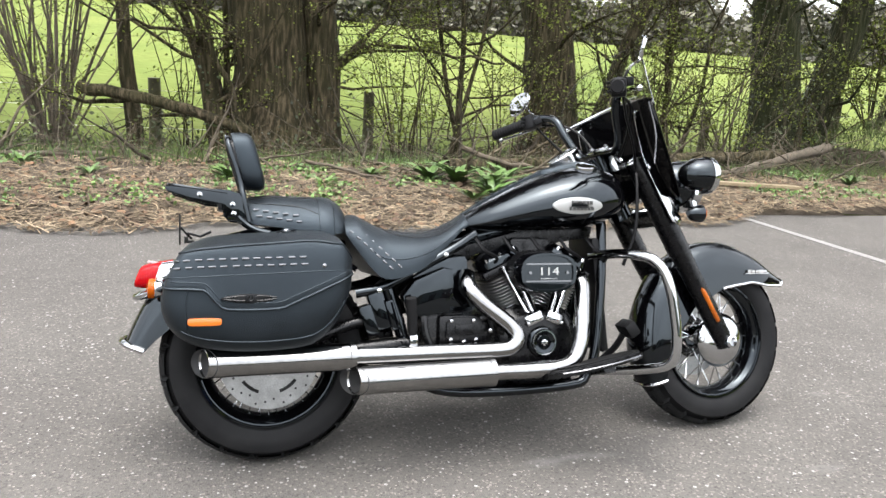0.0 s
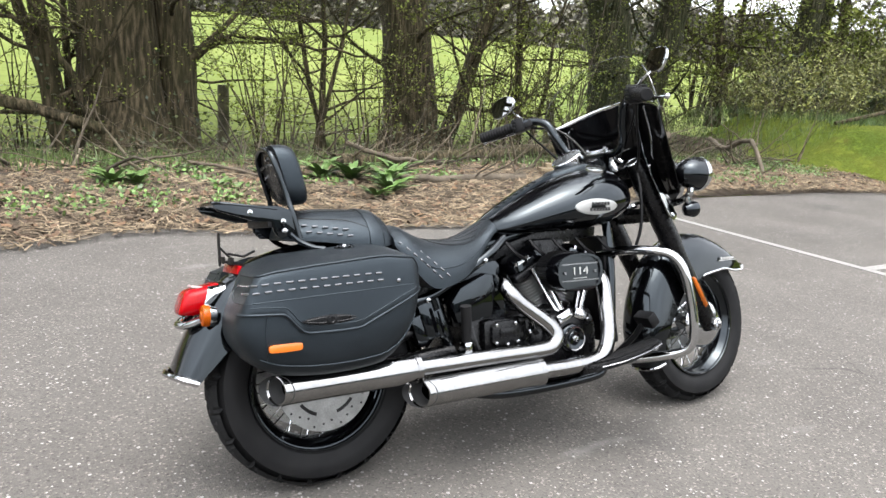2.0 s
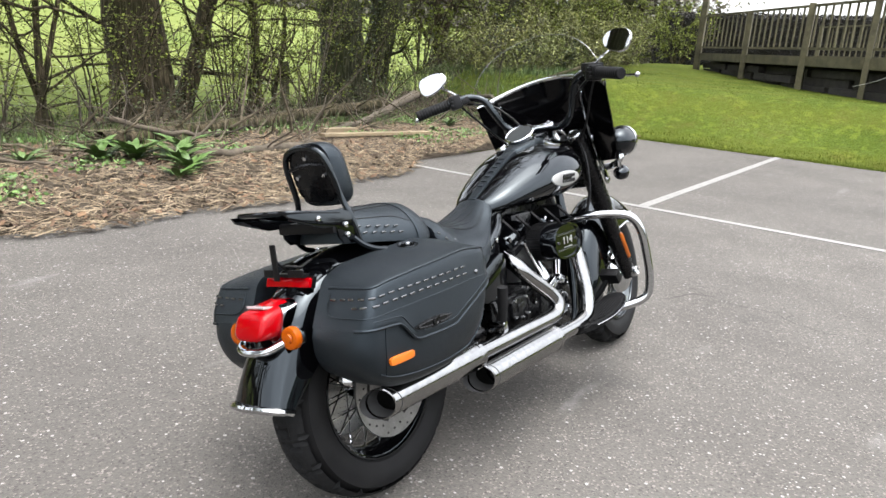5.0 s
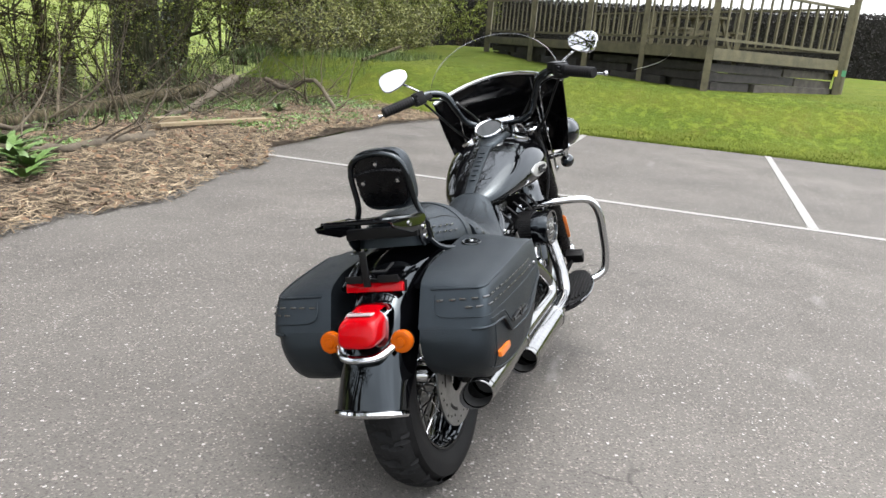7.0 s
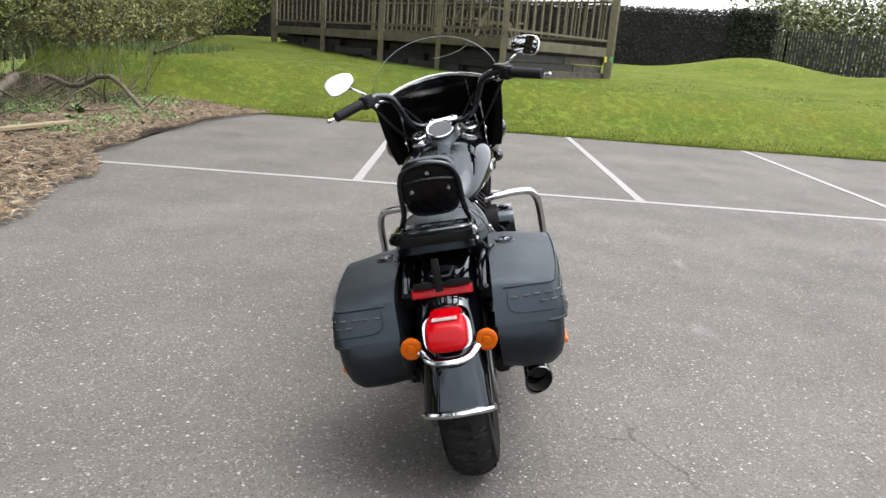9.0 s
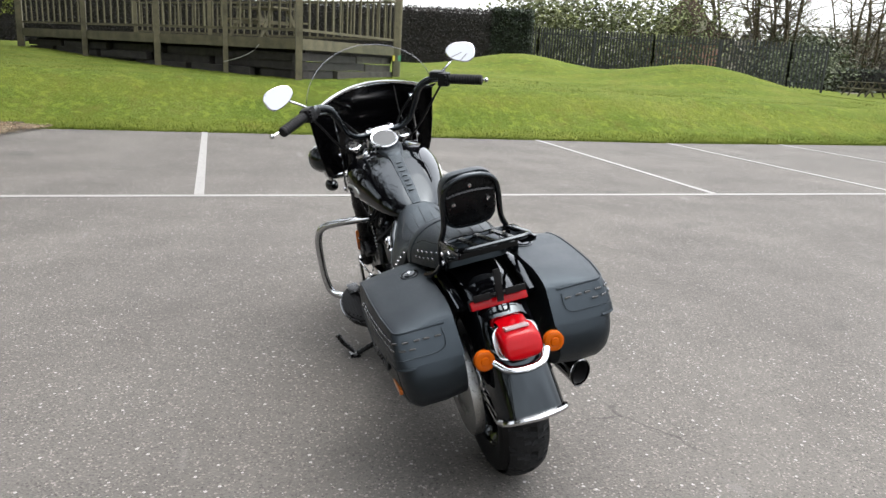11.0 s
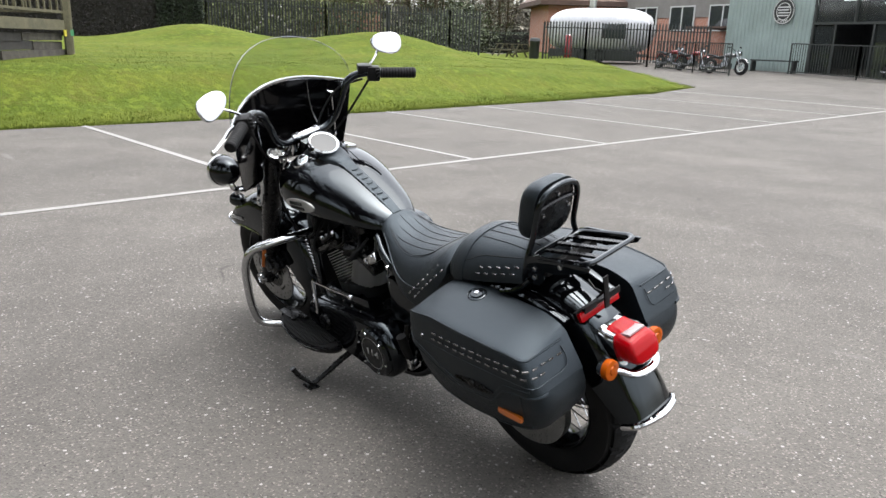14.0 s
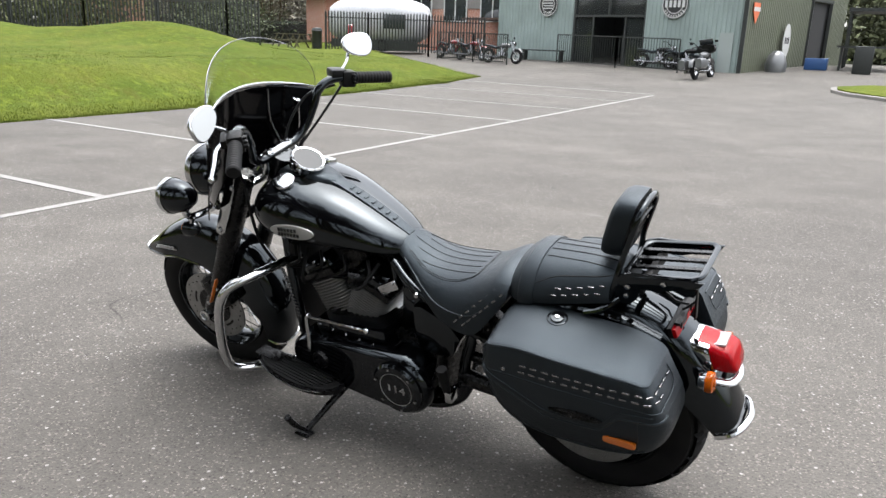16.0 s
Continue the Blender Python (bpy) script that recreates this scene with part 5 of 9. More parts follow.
def silencer(a, b, r, name):
    a, b = Vector(a), Vector(b)
    d = (b - a).normalized()
    s_ = d.cross(Vector((0, 0, 1))).normalized()
    u = s_.cross(d)
    n = 28

    def ring(c, rad, cut=0.0):
        return [c + s_ * math.cos(q) * rad + u * math.sin(q) * rad + d * cut * math.cos(q) for q in [2 * math.pi * i / n for i in range(n)]]
    bm = bmesh.new()
    loft(bm, [ring(a - d * 0.004, 0.0275), ring(a - d * 0.004, r + 0.002), ring(a + d * 0.012, r + 0.002), ring(a + d * 0.014, r), ring(b, r, 0.014), ring(b + d * 0.002, r - 0.003, 0.014), ring(b - d * 0.004, r - 0.004, 0.014)], False)
    sil = part(name, bm, BRUSHED, ex, "chrome silencer with slash-cut black tip")
    bm = bmesh.new()
    loft(bm, [ring(b - d * 0.004, r + 0.0008, 0.034), ring(b + d * 0.003, r - 0.001, 0.034), ring(b - d * 0.06, r - 0.0045, 0.034)], False)
    loft(bm, [ring(b - d * 0.09, r - 0.0045), ring(b - d * 0.09, 0.001)], False)
    part("silencer_tip", bm, DARK, sil)


silencer((0.235, -0.238, 0.348), (-0.185, -0.24, 0.345), 0.041, "rear_silencer")
silencer((0.665, -0.256, 0.284), (0.235, -0.252, 0.278), 0.043, "front_silencer")

# frame
bm = bmesh.new()
for s in (-1, 1):
    tube(bm, [(1.13, s * 0.035, 0.83), (1.135, s * 0.07, 0.74), (1.12, s * 0.10, 0.55), (1.095, s * 0.115, 0.33), (1.06, s * 0.12, 0.235), (0.98, s * 0.125, 0.2), (0.6, s * 0.125, 0.198), (0.45, s * 0.12, 0.25), (0.38, s * 0.12, 0.36)], 0.0175, 12, 5)
    tube(bm, [(0.26, s * 0.125, 0.525), (0.36, s * 0.135, 0.55), (0.56, s * 0.13, 0.655), (0.66, s * 0.09, 0.71)], 0.016, 10, 4)
    tube(bm, [(0.36, s * 0.125, 0.54), (0.40, s * 0.125, 0.42), (0.43, s * 0.12, 0.28)], 0.02, 10, 4)
tube(bm, [(1.17, 0, 0.87), (0.9, 0, 0.76), (0.6, 0, 0.68)], 0.03, 12, 3)
tube(bm, [(1.145, 0, 0.99), (1.26, 0, 0.77)], 0.04, 16)
frame_ob = part("frame", bm, GLOSS, bike, "gloss black tubular frame")
for s in (-1, 1):
    for x, z in ((0.33, 0.535), (0.44, 0.59), (0.545, 0.645)):
        bm = bmesh.new()
        lathe(bm, [(0, 0.009), (0.007, 0.008), (0.008, 0)], (x, s * 0.147, z), (0, s, 0), 10)
        part("bolt", bm, CHROME, frame_ob)
bm = bmesh.new()
for s in (-1, 1):
    tube(bm, [(0.42, s * 0.125, 0.36), (0.2, s * 0.13, 0.345), (0.0, s * 0.135, 0.323)], [0.03, 0.024, 0.026], 10, 4)
    tube(bm, [(0.40, s * 0.11, 0.44), (0.25, s * 0.12, 0.43), (0.02, s * 0.13, 0.34)], 0.018, 10, 4)
    lathe(bm, [(0, 0.022), (0.014, 0.02), (0.02, 0.012), (0.03, 0.01), (0.03, 0)], (0, s * 0.14, 0.323), (0, s, 0), 16)
part("swingarm", bm, SATIN, bike)
bm = bmesh.new()
block(bm, (0.06, -0.13, 0.43), (0.08, 0.045, 0.07), Matrix.Rotation(radians(-20), 4, "Y"), 0.01)
part("rear_caliper", bm, SATIN, bike)
bm = bmesh.new()
block(bm, (1.122, 0.0, 0.5), (0.03, 0.19, 0.4), Matrix.Rotation(radians(-6), 4, "Y"), 0.012)
part("oil_cooler", bm, PLASTIC, bike)
for s in (1,):
    for i in range(14):
        bm = bmesh.new()
        block(bm, (1.137 - 0.003 * i, s * 0.125, 0.6 - 0.014 * i), (0.016, 0.006, 0.005))
        part("regulator_fin", bm, STUD, bike)
bm = bmesh.new()
for k in range(5):
    x = 0.66 + 0.1 * k
    tube(bm, [(x, -0.1, 0.70), (x + 0.02, -0.13, 0.66), (x + 0.07, -0.12, 0.63), (x + 0.05, -0.08, 0.6)], 0.006, 6, 4)
    tube(bm, [(x, 0.1, 0.70), (x - 0.02, 0.13, 0.66), (x + 0.05, 0.12, 0.62), (x + 0.03, 0.08, 0.6)], 0.006, 6, 4)
tagged(part("wiring_loom", bm, PLASTIC, bike), kind="stuff")
bm = bmesh.new()
block(bm, (0.66, 0.128, 0.64), (0.085, 0.03, 0.034), Matrix.Rotation(radians(30), 4, "Y"), 0.006)
block(bm, (0.655, 0.146, 0.652), (0.05, 0.006, 0.01), Matrix.Rotation(radians(30), 4, "Y"), 0.002)
part("horn_cover", bm, CHROME, bike, "small chrome cover")

# primary side
bm = bmesh.new()
rings = []
for y, g in ((0.12, 1.0), (0.19, 1.0), (0.215, 0.96), (0.228, 0.85)):
    o = []
    for i in range(40):
        a = 2 * math.pi * i / 40
        c, s_ = math.cos(a), math.sin(a)
        r = 0.118 if c < 0 else 0.085
        o.append(Vector((0.61 + (0.37 if c >= 0 else 0.0) + c * r * g, y, 0.325 + (0.01 if c >= 0 else 0) + s_ * r * g)))
    rings.append(o)
primary = part("primary_cover", loft(bm, rings), GLOSS, engine, "gloss black primary cover", angle=45)
bm = bmesh.new()
lathe(bm, [(0, 0.094), (0.012, 0.094), (0.02, 0.086), (0.021, 0.066), (0.018, 0.064), (0.018, 0)], (0.605, 0.225, 0.325), (0, 1, 0), 44)
derby = part("derby_cover", bm, GLOSS, primary, "round black clutch cover reading 114")
for i in range(6):
    a = 2 * math.pi * i / 6 + 0.3
    bm = bmesh.new()
    lathe(bm, [(0, 0.006), (0.005, 0.0055), (0.006, 0)], (0.605 + 0.078 * math.cos(a), 0.245, 0.325 + 0.078 * math.sin(a)), (0, 1, 0), 8)
    part("bolt", bm, CHROME, derby)
bm = bmesh.new()
lathe(bm, [(0.0, 0.062), (0.0012, 0.062), (0.0012, 0.0605), (0, 0.0605)], (0.605, 0.2435, 0.325), (0, 1, 0), 44, True)
part("ring_line", bm, SILVER, derby)
lettering("displacement_number", "114", 0.036, Matrix.Translation((0.605, 0.2445, 0.326)) @ Matrix.Rotation(radians(90), 4, "X") @ Matrix.Rotation(radians(180), 4, "Y") @ Matrix.Diagonal((1.4, 1, 1, 1)), SILVER, derby)
bm = bmesh.new()
lathe(bm, [(0, 0.035), (0.012, 0.03), (0.014, 0)], (0.93, 0.226, 0.34), (0, 1, 0), 24)
part("alternator_boss", bm, SATIN, primary)
for i in range(10):
    a = 2 * math.pi * i / 10
    bm = bmesh.new()
    lathe(bm, [(0, 0.007), (0.006, 0.0065), (0.007, 0)], (0.8 + 0.21 * math.cos(a), 0.2, 0.33 + 0.088 * math.sin(a)), (0, 1, 0), 8)
    part("bolt", bm, STUD, primary)
bm = bmesh.new()
tube(bm, [(0.97, 0.235, 0.37), (0.962, 0.232, 0.42), (0.958, 0.23, 0.5), (0.945, 0.226, 0.515)], [0.0085, 0.0075, 0.0075, 0.0085], 8, 3)
tube(bm, [(0.945, 0.232, 0.513), (0.705, 0.225, 0.515)], 0.0045, 8)
bmesh.ops.create_uvsphere(bm, u_segments=10, v_segments=6, radius=0.011, matrix=Matrix.Translation((0.705, 0.225, 0.515)))
part("shift_linkage", bm, CHROME, bike, "chrome gear shift linkage")
for i in range(5):
    bm = bmesh.new()
    lathe(bm, [(0, 0.0055), (0.005, 0.005), (0.006, 0)], (0.94 - 0.055 * i, 0.185, 0.455 - 0.006 * i), (0, 0.7, 0.7), 8)
    part("case_bolt", bm, STUD, engine)
bm = bmesh.new()
block(bm, (0.82, 0.1, 0.455), (0.3, 0.16, 0.05), Matrix.Rotation(radians(4), 4, "Y"), 0.014)
part("upper_case", bm, GLOSS, engine)
for s in (-1, 1):
    bm = bmesh.new()
    tube(bm, [(0.47, s * 0.16, 0.45), (0.47, s * 0.18, 0.40), (0.5, s * 0.18, 0.33)], 0.012, 8, 3)
    part("gearbox_hose", bm, SATIN, bike)

# guards, boards, stand
guard_pts = [(1.105, 0.06, 0.635), (1.115, 0.18, 0.646), (1.145, 0.285, 0.646), (1.18, 0.345, 0.628), (1.208, 0.371, 0.57), (1.23, 0.377, 0.47), (1.24, 0.376, 0.37), (1.232, 0.356, 0.302), (1.185, 0.28, 0.272), (1.09, 0.15, 0.25)]
for s in (-1, 1):
    bm = bmesh.new()
    tube(bm, [(x, s * y, z) for x, y, z in guard_pts], 0.0165, 14, 7)
    part("engine_guard", bm, CHROME, bike, "chrome tubular engine guard")
for s in (-1, 1):
    outline = [(0.835, 0.238), (0.87, 0.222), (1.07, 0.218), (1.165, 0.232), (1.182, 0.262), (1.155, 0.305), (1.06, 0.342), (0.95, 0.345), (0.875, 0.318), (0.835, 0.272)]
    p = curve([(x, y, 0) for x, y in outline] + [(outline[0][0], outline[0][1], 0)], 4)[:-1]
    bm = bmesh.new()
    loft(bm, [[Vector((q.x, s * q.y, z + 0.17 * (q.x - 0.96) + 0.16 * (q.y - 0.24))) for q in p] for z in (0.268, 0.285)])
    boardo = part("footboard", bm, SATIN, bike, "half-moon rider footboard with ribbed rubber")
    bm = bmesh.new()
    c = Vector((1.01, 0.278, 0))
    loft(bm, [[Vector((c.x + (q.x - c.x) * g, s * (c.y + (q.y - c.y) * g), z + 0.17 * (q.x - 0.96) + 0.16 * (c.y + (q.y - c.y) * g - 0.24))) for q in p] for z, g in ((0.285, 0.93), (0.292, 0.91))])
    part("rubber_pad", bm, RUBBER, boardo)
    for i in range(8):
        bm = bmesh.new()
        y = 0.232 + 0.0135 * i
        half = 0.145 * math.sqrt(max(0.05, 1 - ((y - 0.25) / 0.1) ** 2)) * 0.95
        zr = 0.293 + 0.16 * (y - 0.24)
        beam(bm, (1.01 - half, s * y, zr + 0.17 * (0.05 - half)), (1.01 + half, s * y, zr + 0.17 * (0.05 + half)), 0.006, 0.006)
        part("pad_rib", bm, RUBBER, boardo)
    bm = bmesh.new()
    tube(bm, [(0.875, s * 0.32, 0.279), (0.95, s * 0.348, 0.294), (1.06, s * 0.345, 0.312), (1.155, s * 0.308, 0.322)], 0.003, 6, 4)
    part("board_edge", bm, STUD, boardo)
    for x in (0.87, 1.08):
        bm = bmesh.new()
        beam(bm, (x, s * 0.11, 0.235), (x, s * 0.24, 0.27), 0.04, 0.02)
        part("board_bracket", bm, SATIN, boardo)
bm = bmesh.new()
tube(bm, [(1.08, -0.17, 0.285), (1.11, -0.22, 0.34), (1.125, -0.25, 0.39)], 0.011, 8, 4)
block(bm, (1.13, -0.265, 0.405), (0.04, 0.075, 0.05), Matrix.Rotation(radians(-35), 4, "Y"), 0.008)
part("brake_pedal", bm, PLASTIC, bike, "black brake pedal")
bm = bmesh.new()
block(bm, (1.13, 0.27, 0.335), (0.10, 0.05, 0.006), Matrix.Rotation(radians(-8), 4, "Y"), 0.002)
tube(bm, [(1.04, 0.25, 0.33), (1.09, 0.255, 0.335)], 0.008, 8)
part("shift_lever", bm, SATIN, bike)
bm = bmesh.new()
tube(bm, [(0.9, 0.12, 0.19), (0.93, 0.2, 0.15), (0.96, 0.3, 0.1), (0.965, 0.33, 0.092)], [0.014, 0.013, 0.011, 0.011], 10, 4)
block(bm, (0.965, 0.342, 0.0875), (0.06, 0.045, 0.008), Matrix.Rotation(radians(13.5), 4, "X"), 0.003)
tube(bm, [(0.965, 0.34, 0.1), (0.97, 0.375, 0.15), (0.975, 0.395, 0.195)], [0.009, 0.011, 0.012], 8, 3)
part("side_stand", bm, SATIN, bike, "extended black side stand")

# ---- front end ----
for s in (-1, 1):
    y = s * 0.124
    bm = bmesh.new()
    tube(bm, [(1.60, y, 0.30), (1.585, y, 0.345), (1.46, y, 0.56), (1.405, y, 0.655)], [0.026, 0.034, 0.034, 0.036], 16)
    front("fork_leg", bm, SATIN, label="black fork leg")
    bm = bmesh.new()
    tube(bm, [(1.41, y, 0.645), (1.33, y, 0.785), (1.25, y, 0.925), (1.225, y, 0.965)], [0.040, 0.040, 0.038, 0.03], 16)
    front("fork_shroud", bm, SATIN)
    bm = bmesh.new()
    d = Vector((1.585 - 1.46, 0, 0.345 - 0.56)).normalized()
    a, b = Vector((1.478, y + s * 0.032, 0.515)), Vector((1.548, y + s * 0.032, 0.395))
    tube(bm, [a, a.lerp(b, 0.06), a.lerp(b, 0.94), b], [0.006, 0.0135, 0.0135, 0.006], 10, flat=0.5)
    front("fork_reflector", bm, AMBERFLAT, label="amber fork reflector")
    bm = bmesh.new()
    lathe(bm, [(0, 0.026), (0.02, 0.024), (0.024, 0.016), (0.012, 0.012), (0.012, 0)], (1.602, s * 0.146, 0.322), (0, s, 0), 20)
    front("axle_nut", bm, CHROME)
    bm = bmesh.new()
    plate(bm, [(1.185, 1.115), (1.205, 1.125), (1.262, 0.955), (1.335, 0.83), (1.375, 0.755), (1.36, 0.738), (1.335, 0.75), (1.295, 0.82), (1.24, 0.92), (1.215, 0.98)], s * 0.178, s * 0.184, 0.0015)
    br = front("windshield_bracket", bm, CHROME, label="chrome windshield side bracket")
    for x, z in ((1.245, 0.935), (1.357, 0.757), (1.196, 1.112)):
        bm = bmesh.new()
        lathe(bm, [(0, 0.011), (0.008, 0.0105), (0.01, 0)], (x, s * 0.182, z), (0, s, 0), 12)
        part("bolt", bm, CHROME, br)
bm = bmesh.new()
block(bm, (1.245, 0, 0.935), (0.07, 0.27, 0.03), Matrix.Rotation(radians(30), 4, "Y"), 0.008)
block(bm, (1.335, 0, 0.765), (0.07, 0.27, 0.03), Matrix.Rotation(radians(30), 4, "Y"), 0.008)
front("triple_clamp", bm, SATIN)
bm = bmesh.new()
block(bm, (1.172, 0, 1.008), (0.036, 0.13, 0.022), Matrix.Rotation(radians(22), 4, "Y"), 0.009)
clamp = front("handlebar_clamp", bm, CHROME, label="chrome handlebar clamp")
for s in (-1, 1):
    bm = bmesh.new()
    lathe(bm, [(-0.04, 0.02), (-0.01, 0.02), (-0.004, 0.016), (0.02, 0.016), (0.026, 0.02)], (1.19, s * 0.05, 0.975), (-0.35, 0, 0.94), 16)
    part("riser", bm, CHROME, clamp)
    bm = bmesh.new()
    lathe(bm, [(-0.03, 0.03), (0.0, 0.03), (0.004, 0.033), (0.008, 0.031), (0.01, 0.024), (0.006, 0.022), (0.007, 0)], (1.226, s * 0.118, 0.957), (-0.5, 0, 0.866), 22)
    part("fork_cap", bm, CHROME, clamp, "chrome fork cap")
    for k in range(2):
        bm = bmesh.new()
        lathe(bm, [(0, 0.0075), (0.009, 0.0075), (0.011, 0)], (1.16 + 0.025 * k, s * 0.045, 1.018 - 0.01 * k), (0.35, 0, 0.94), 8)
        part("bolt", bm, STUD, clamp)
    bm = bmesh.new()
    tube(bm, [(1.2, s * 0.09, 0.965), (1.185, s * 0.07, 0.985), (1.19, s * 0.02, 0.99)], 0.007, 8, 3)
    part("cable_stub", bm, CHROME, clamp)
# headlight
bm = bmesh.new()
lathe(bm, [(-0.14, 0.03), (-0.125, 0.055), (-0.09, 0.08), (-0.04, 0.092), (0.0, 0.096)], (1.535, 0, 0.895), (1, 0, -0.05), 36)
hl = front("headlight", bm, GLOSS, label="gloss black headlight with chrome rim")
bm = bmesh.new()
lathe(bm, [(-0.012, 0.098), (0.006, 0.1), (0.016, 0.096), (0.02, 0.088), (0.012, 0.086)], (1.535, 0, 0.895), (1, 0, -0.05), 36)
part("headlight_rim", bm, CHROME, hl)
bm = bmesh.new()
lathe(bm, [(0.008, 0.088), (0.018, 0.06), (0.022, 0)], (1.535, 0, 0.895), (1, 0, -0.05), 28)
part("headlight_lens", bm, DIAL, hl)
bm = bmesh.new()
tube(bm, [(1.42, -0.10, 0.80), (1.46, -0.07, 0.815), (1.5, 0, 0.82), (1.46, 0.07, 0.815), (1.42, 0.10, 0.80)], 0.014, 8, 3)
tube(bm, [(1.46, 0, 0.80), (1.48, 0, 0.83)], 0.02, 10)
front("lamp_bracket", bm, CHROME)
for s in (-1, 1):
    bm = bmesh.new()
    lathe(bm, [(-0.10, 0.012), (-0.092, 0.03), (-0.06, 0.052), (-0.02, 0.06), (0.0, 0.062)], (1.478 + (0.0 if s > 0 else -0.042), s * 0.235, 0.905), (1, 0, -0.03), 32)
    lamp = front("passing_lamp", bm, GLOSS, label="gloss black passing lamp with chrome rim")
    bm = bmesh.new()
    lathe(bm, [(-0.01, 0.0635), (0.006, 0.065), (0.014, 0.061), (0.015, 0.055), (0.008, 0.054)], (1.478 + (0.0 if s > 0 else -0.042), s * 0.235, 0.905), (1, 0, -0.03), 32)
    part("lamp_rim", bm, CHROME, lamp)
    bm = bmesh.new()
    lathe(bm, [(0.006, 0.056), (0.014, 0.04), (0.017, 0)], (1.478 + (0.0 if s > 0 else -0.042), s * 0.235, 0.905), (1, 0, -0.03), 28)
    part("lamp_lens", bm, DIAL, lamp)
    bm = bmesh.new()
    e = 0.0 if s > 0 else -0.042
    tube(bm, [(1.44, s * 0.09, 0.80), (1.44 + e, s * 0.19, 0.81), (1.435 + e, s * 0.232, 0.83), (1.44 + e, s * 0.235, 0.855)], 0.013, 8, 3)
    part("lamp_arm", bm, CHROME, lamp)
    bm = bmesh.new()
    lathe(bm, [(-0.035, 0.01), (-0.02, 0.026), (0.012, 0.031), (0.018, 0.03)], (1.445 + (0.0 if s > 0 else -0.042), s * 0.225, 0.775), (1, 0, 0), 22)
    ind = front("front_indicator", bm, GLOSS, label="black front indicator with amber lens")
    bm = bmesh.new()
    lathe(bm, [(0.014, 0.029), (0.026, 0.024), (0.03, 0)], (1.445 + (0.0 if s > 0 else -0.042), s * 0.225, 0.775), (1, 0, 0), 20)
    part("lens", bm, AMBER, ind)
    bm = bmesh.new()
    tube(bm, [(1.43 + e, s * 0.225, 0.82), (1.44 + e, s * 0.225, 0.78)], 0.011, 8)
    part("indicator_stem", bm, CHROME, ind)


# windshield
def shield_x(y, z):
    return 1.425 - 0.33 * (z - 0.85) - 1.75 * y * y


def half_width(z):
    return float(np.interp(z, [0.855, 0.9, 1.0, 1.13, 1.2, 1.27, 1.32, 1.35, 1.368, 1.376], [0.248, 0.262, 0.277, 0.288, 0.283, 0.252, 0.205, 0.155, 0.095, 0.02]))


def black_top(f):
    return 1.205 - 0.075 * f * f


def sheet(z_of, rows, cols, d0, d1):
    """A bent sheet: rows of points across the screen, given a thickness."""
    bm = bmesh.new()
    rings = []
    for i in range(rows + 1):
        ring = []
        for j in range(cols + 1):
            f = -1 + 2 * j / cols
            y, z = z_of(i / rows, f)
            ring.append(Vector((shield_x(y, z) + d0, y, z)))
        rings.append(ring)
    loft(bm, rings, False, False)
    bmesh.ops.recalc_face_normals(bm, faces=bm.faces)
    bmesh.ops.solidify(bm, geom=bm.faces[:], thickness=d1)
    return bm


def lower(v, f):
    z0 = 0.836 + 0.06 * max(0, 1 - (abs(f) / 0.55) ** 2)
    zt = black_top(f)
    z = z0 + (zt - z0) * v
    return f * half_width(0.86 + (1.13 - 0.86) * v), z


def upper(v, f):
    a = math.pi * (1 - (f + 1) / 2)
    hy, hz = math.cos(a), math.sin(a)
    y0 = f * 0.288
    z0 = black_top(f) - 0.01
    y1 = 0.29 * hy
    z1 = 1.125 + 0.25 * hz ** 0.9
    return y0 + (y1 - y0) * v, max(z0, z0 + (z1 - z0) * v)


lo = front("windshield_lower", sheet(lower, 14, 24, 0.0, 0.004), SMOKED, label="gloss black lower half of the windshield")
clear = front("windshield", sheet(upper, 10, 28, 0.003, 0.003), SHIELD, label="clear polycarbonate touring windshield")
clear.visible_shadow = False
bm = bmesh.new()
tube(bm, [(shield_x(0.29 * math.cos(a), 1.125 + 0.25 * math.sin(a) ** 0.9) + 0.002, 0.29 * math.cos(a), 1.125 + 0.25 * math.sin(a) ** 0.9) for a in [math.pi * i / 40 for i in range(41)]], 0.0012, 6)
part("windshield_edge", bm, STUD, clear)
bm = bmesh.new()
tube(bm, [(shield_x(f * 0.285, black_top(f)) - 0.003, f * 0.285, black_top(f)) for f in np.linspace(-1, 1, 21)], 0.0055, 6, flat=1.6)
part("chrome_strip", bm, CHROME, lo, "bright strip across the windshield")
for s in (-1,):
    bm = bmesh.new()
    tube(bm, [(shield_x(0.14, 1.17) - 0.006, s * 0.14, 1.17), (shield_x(0.14, 1.05) - 0.02, s * 0.145, 1.05), (1.28, s * 0.16, 0.93)], 0.004, 6, 3)
    part("windshield_brace", bm, STUD, lo)

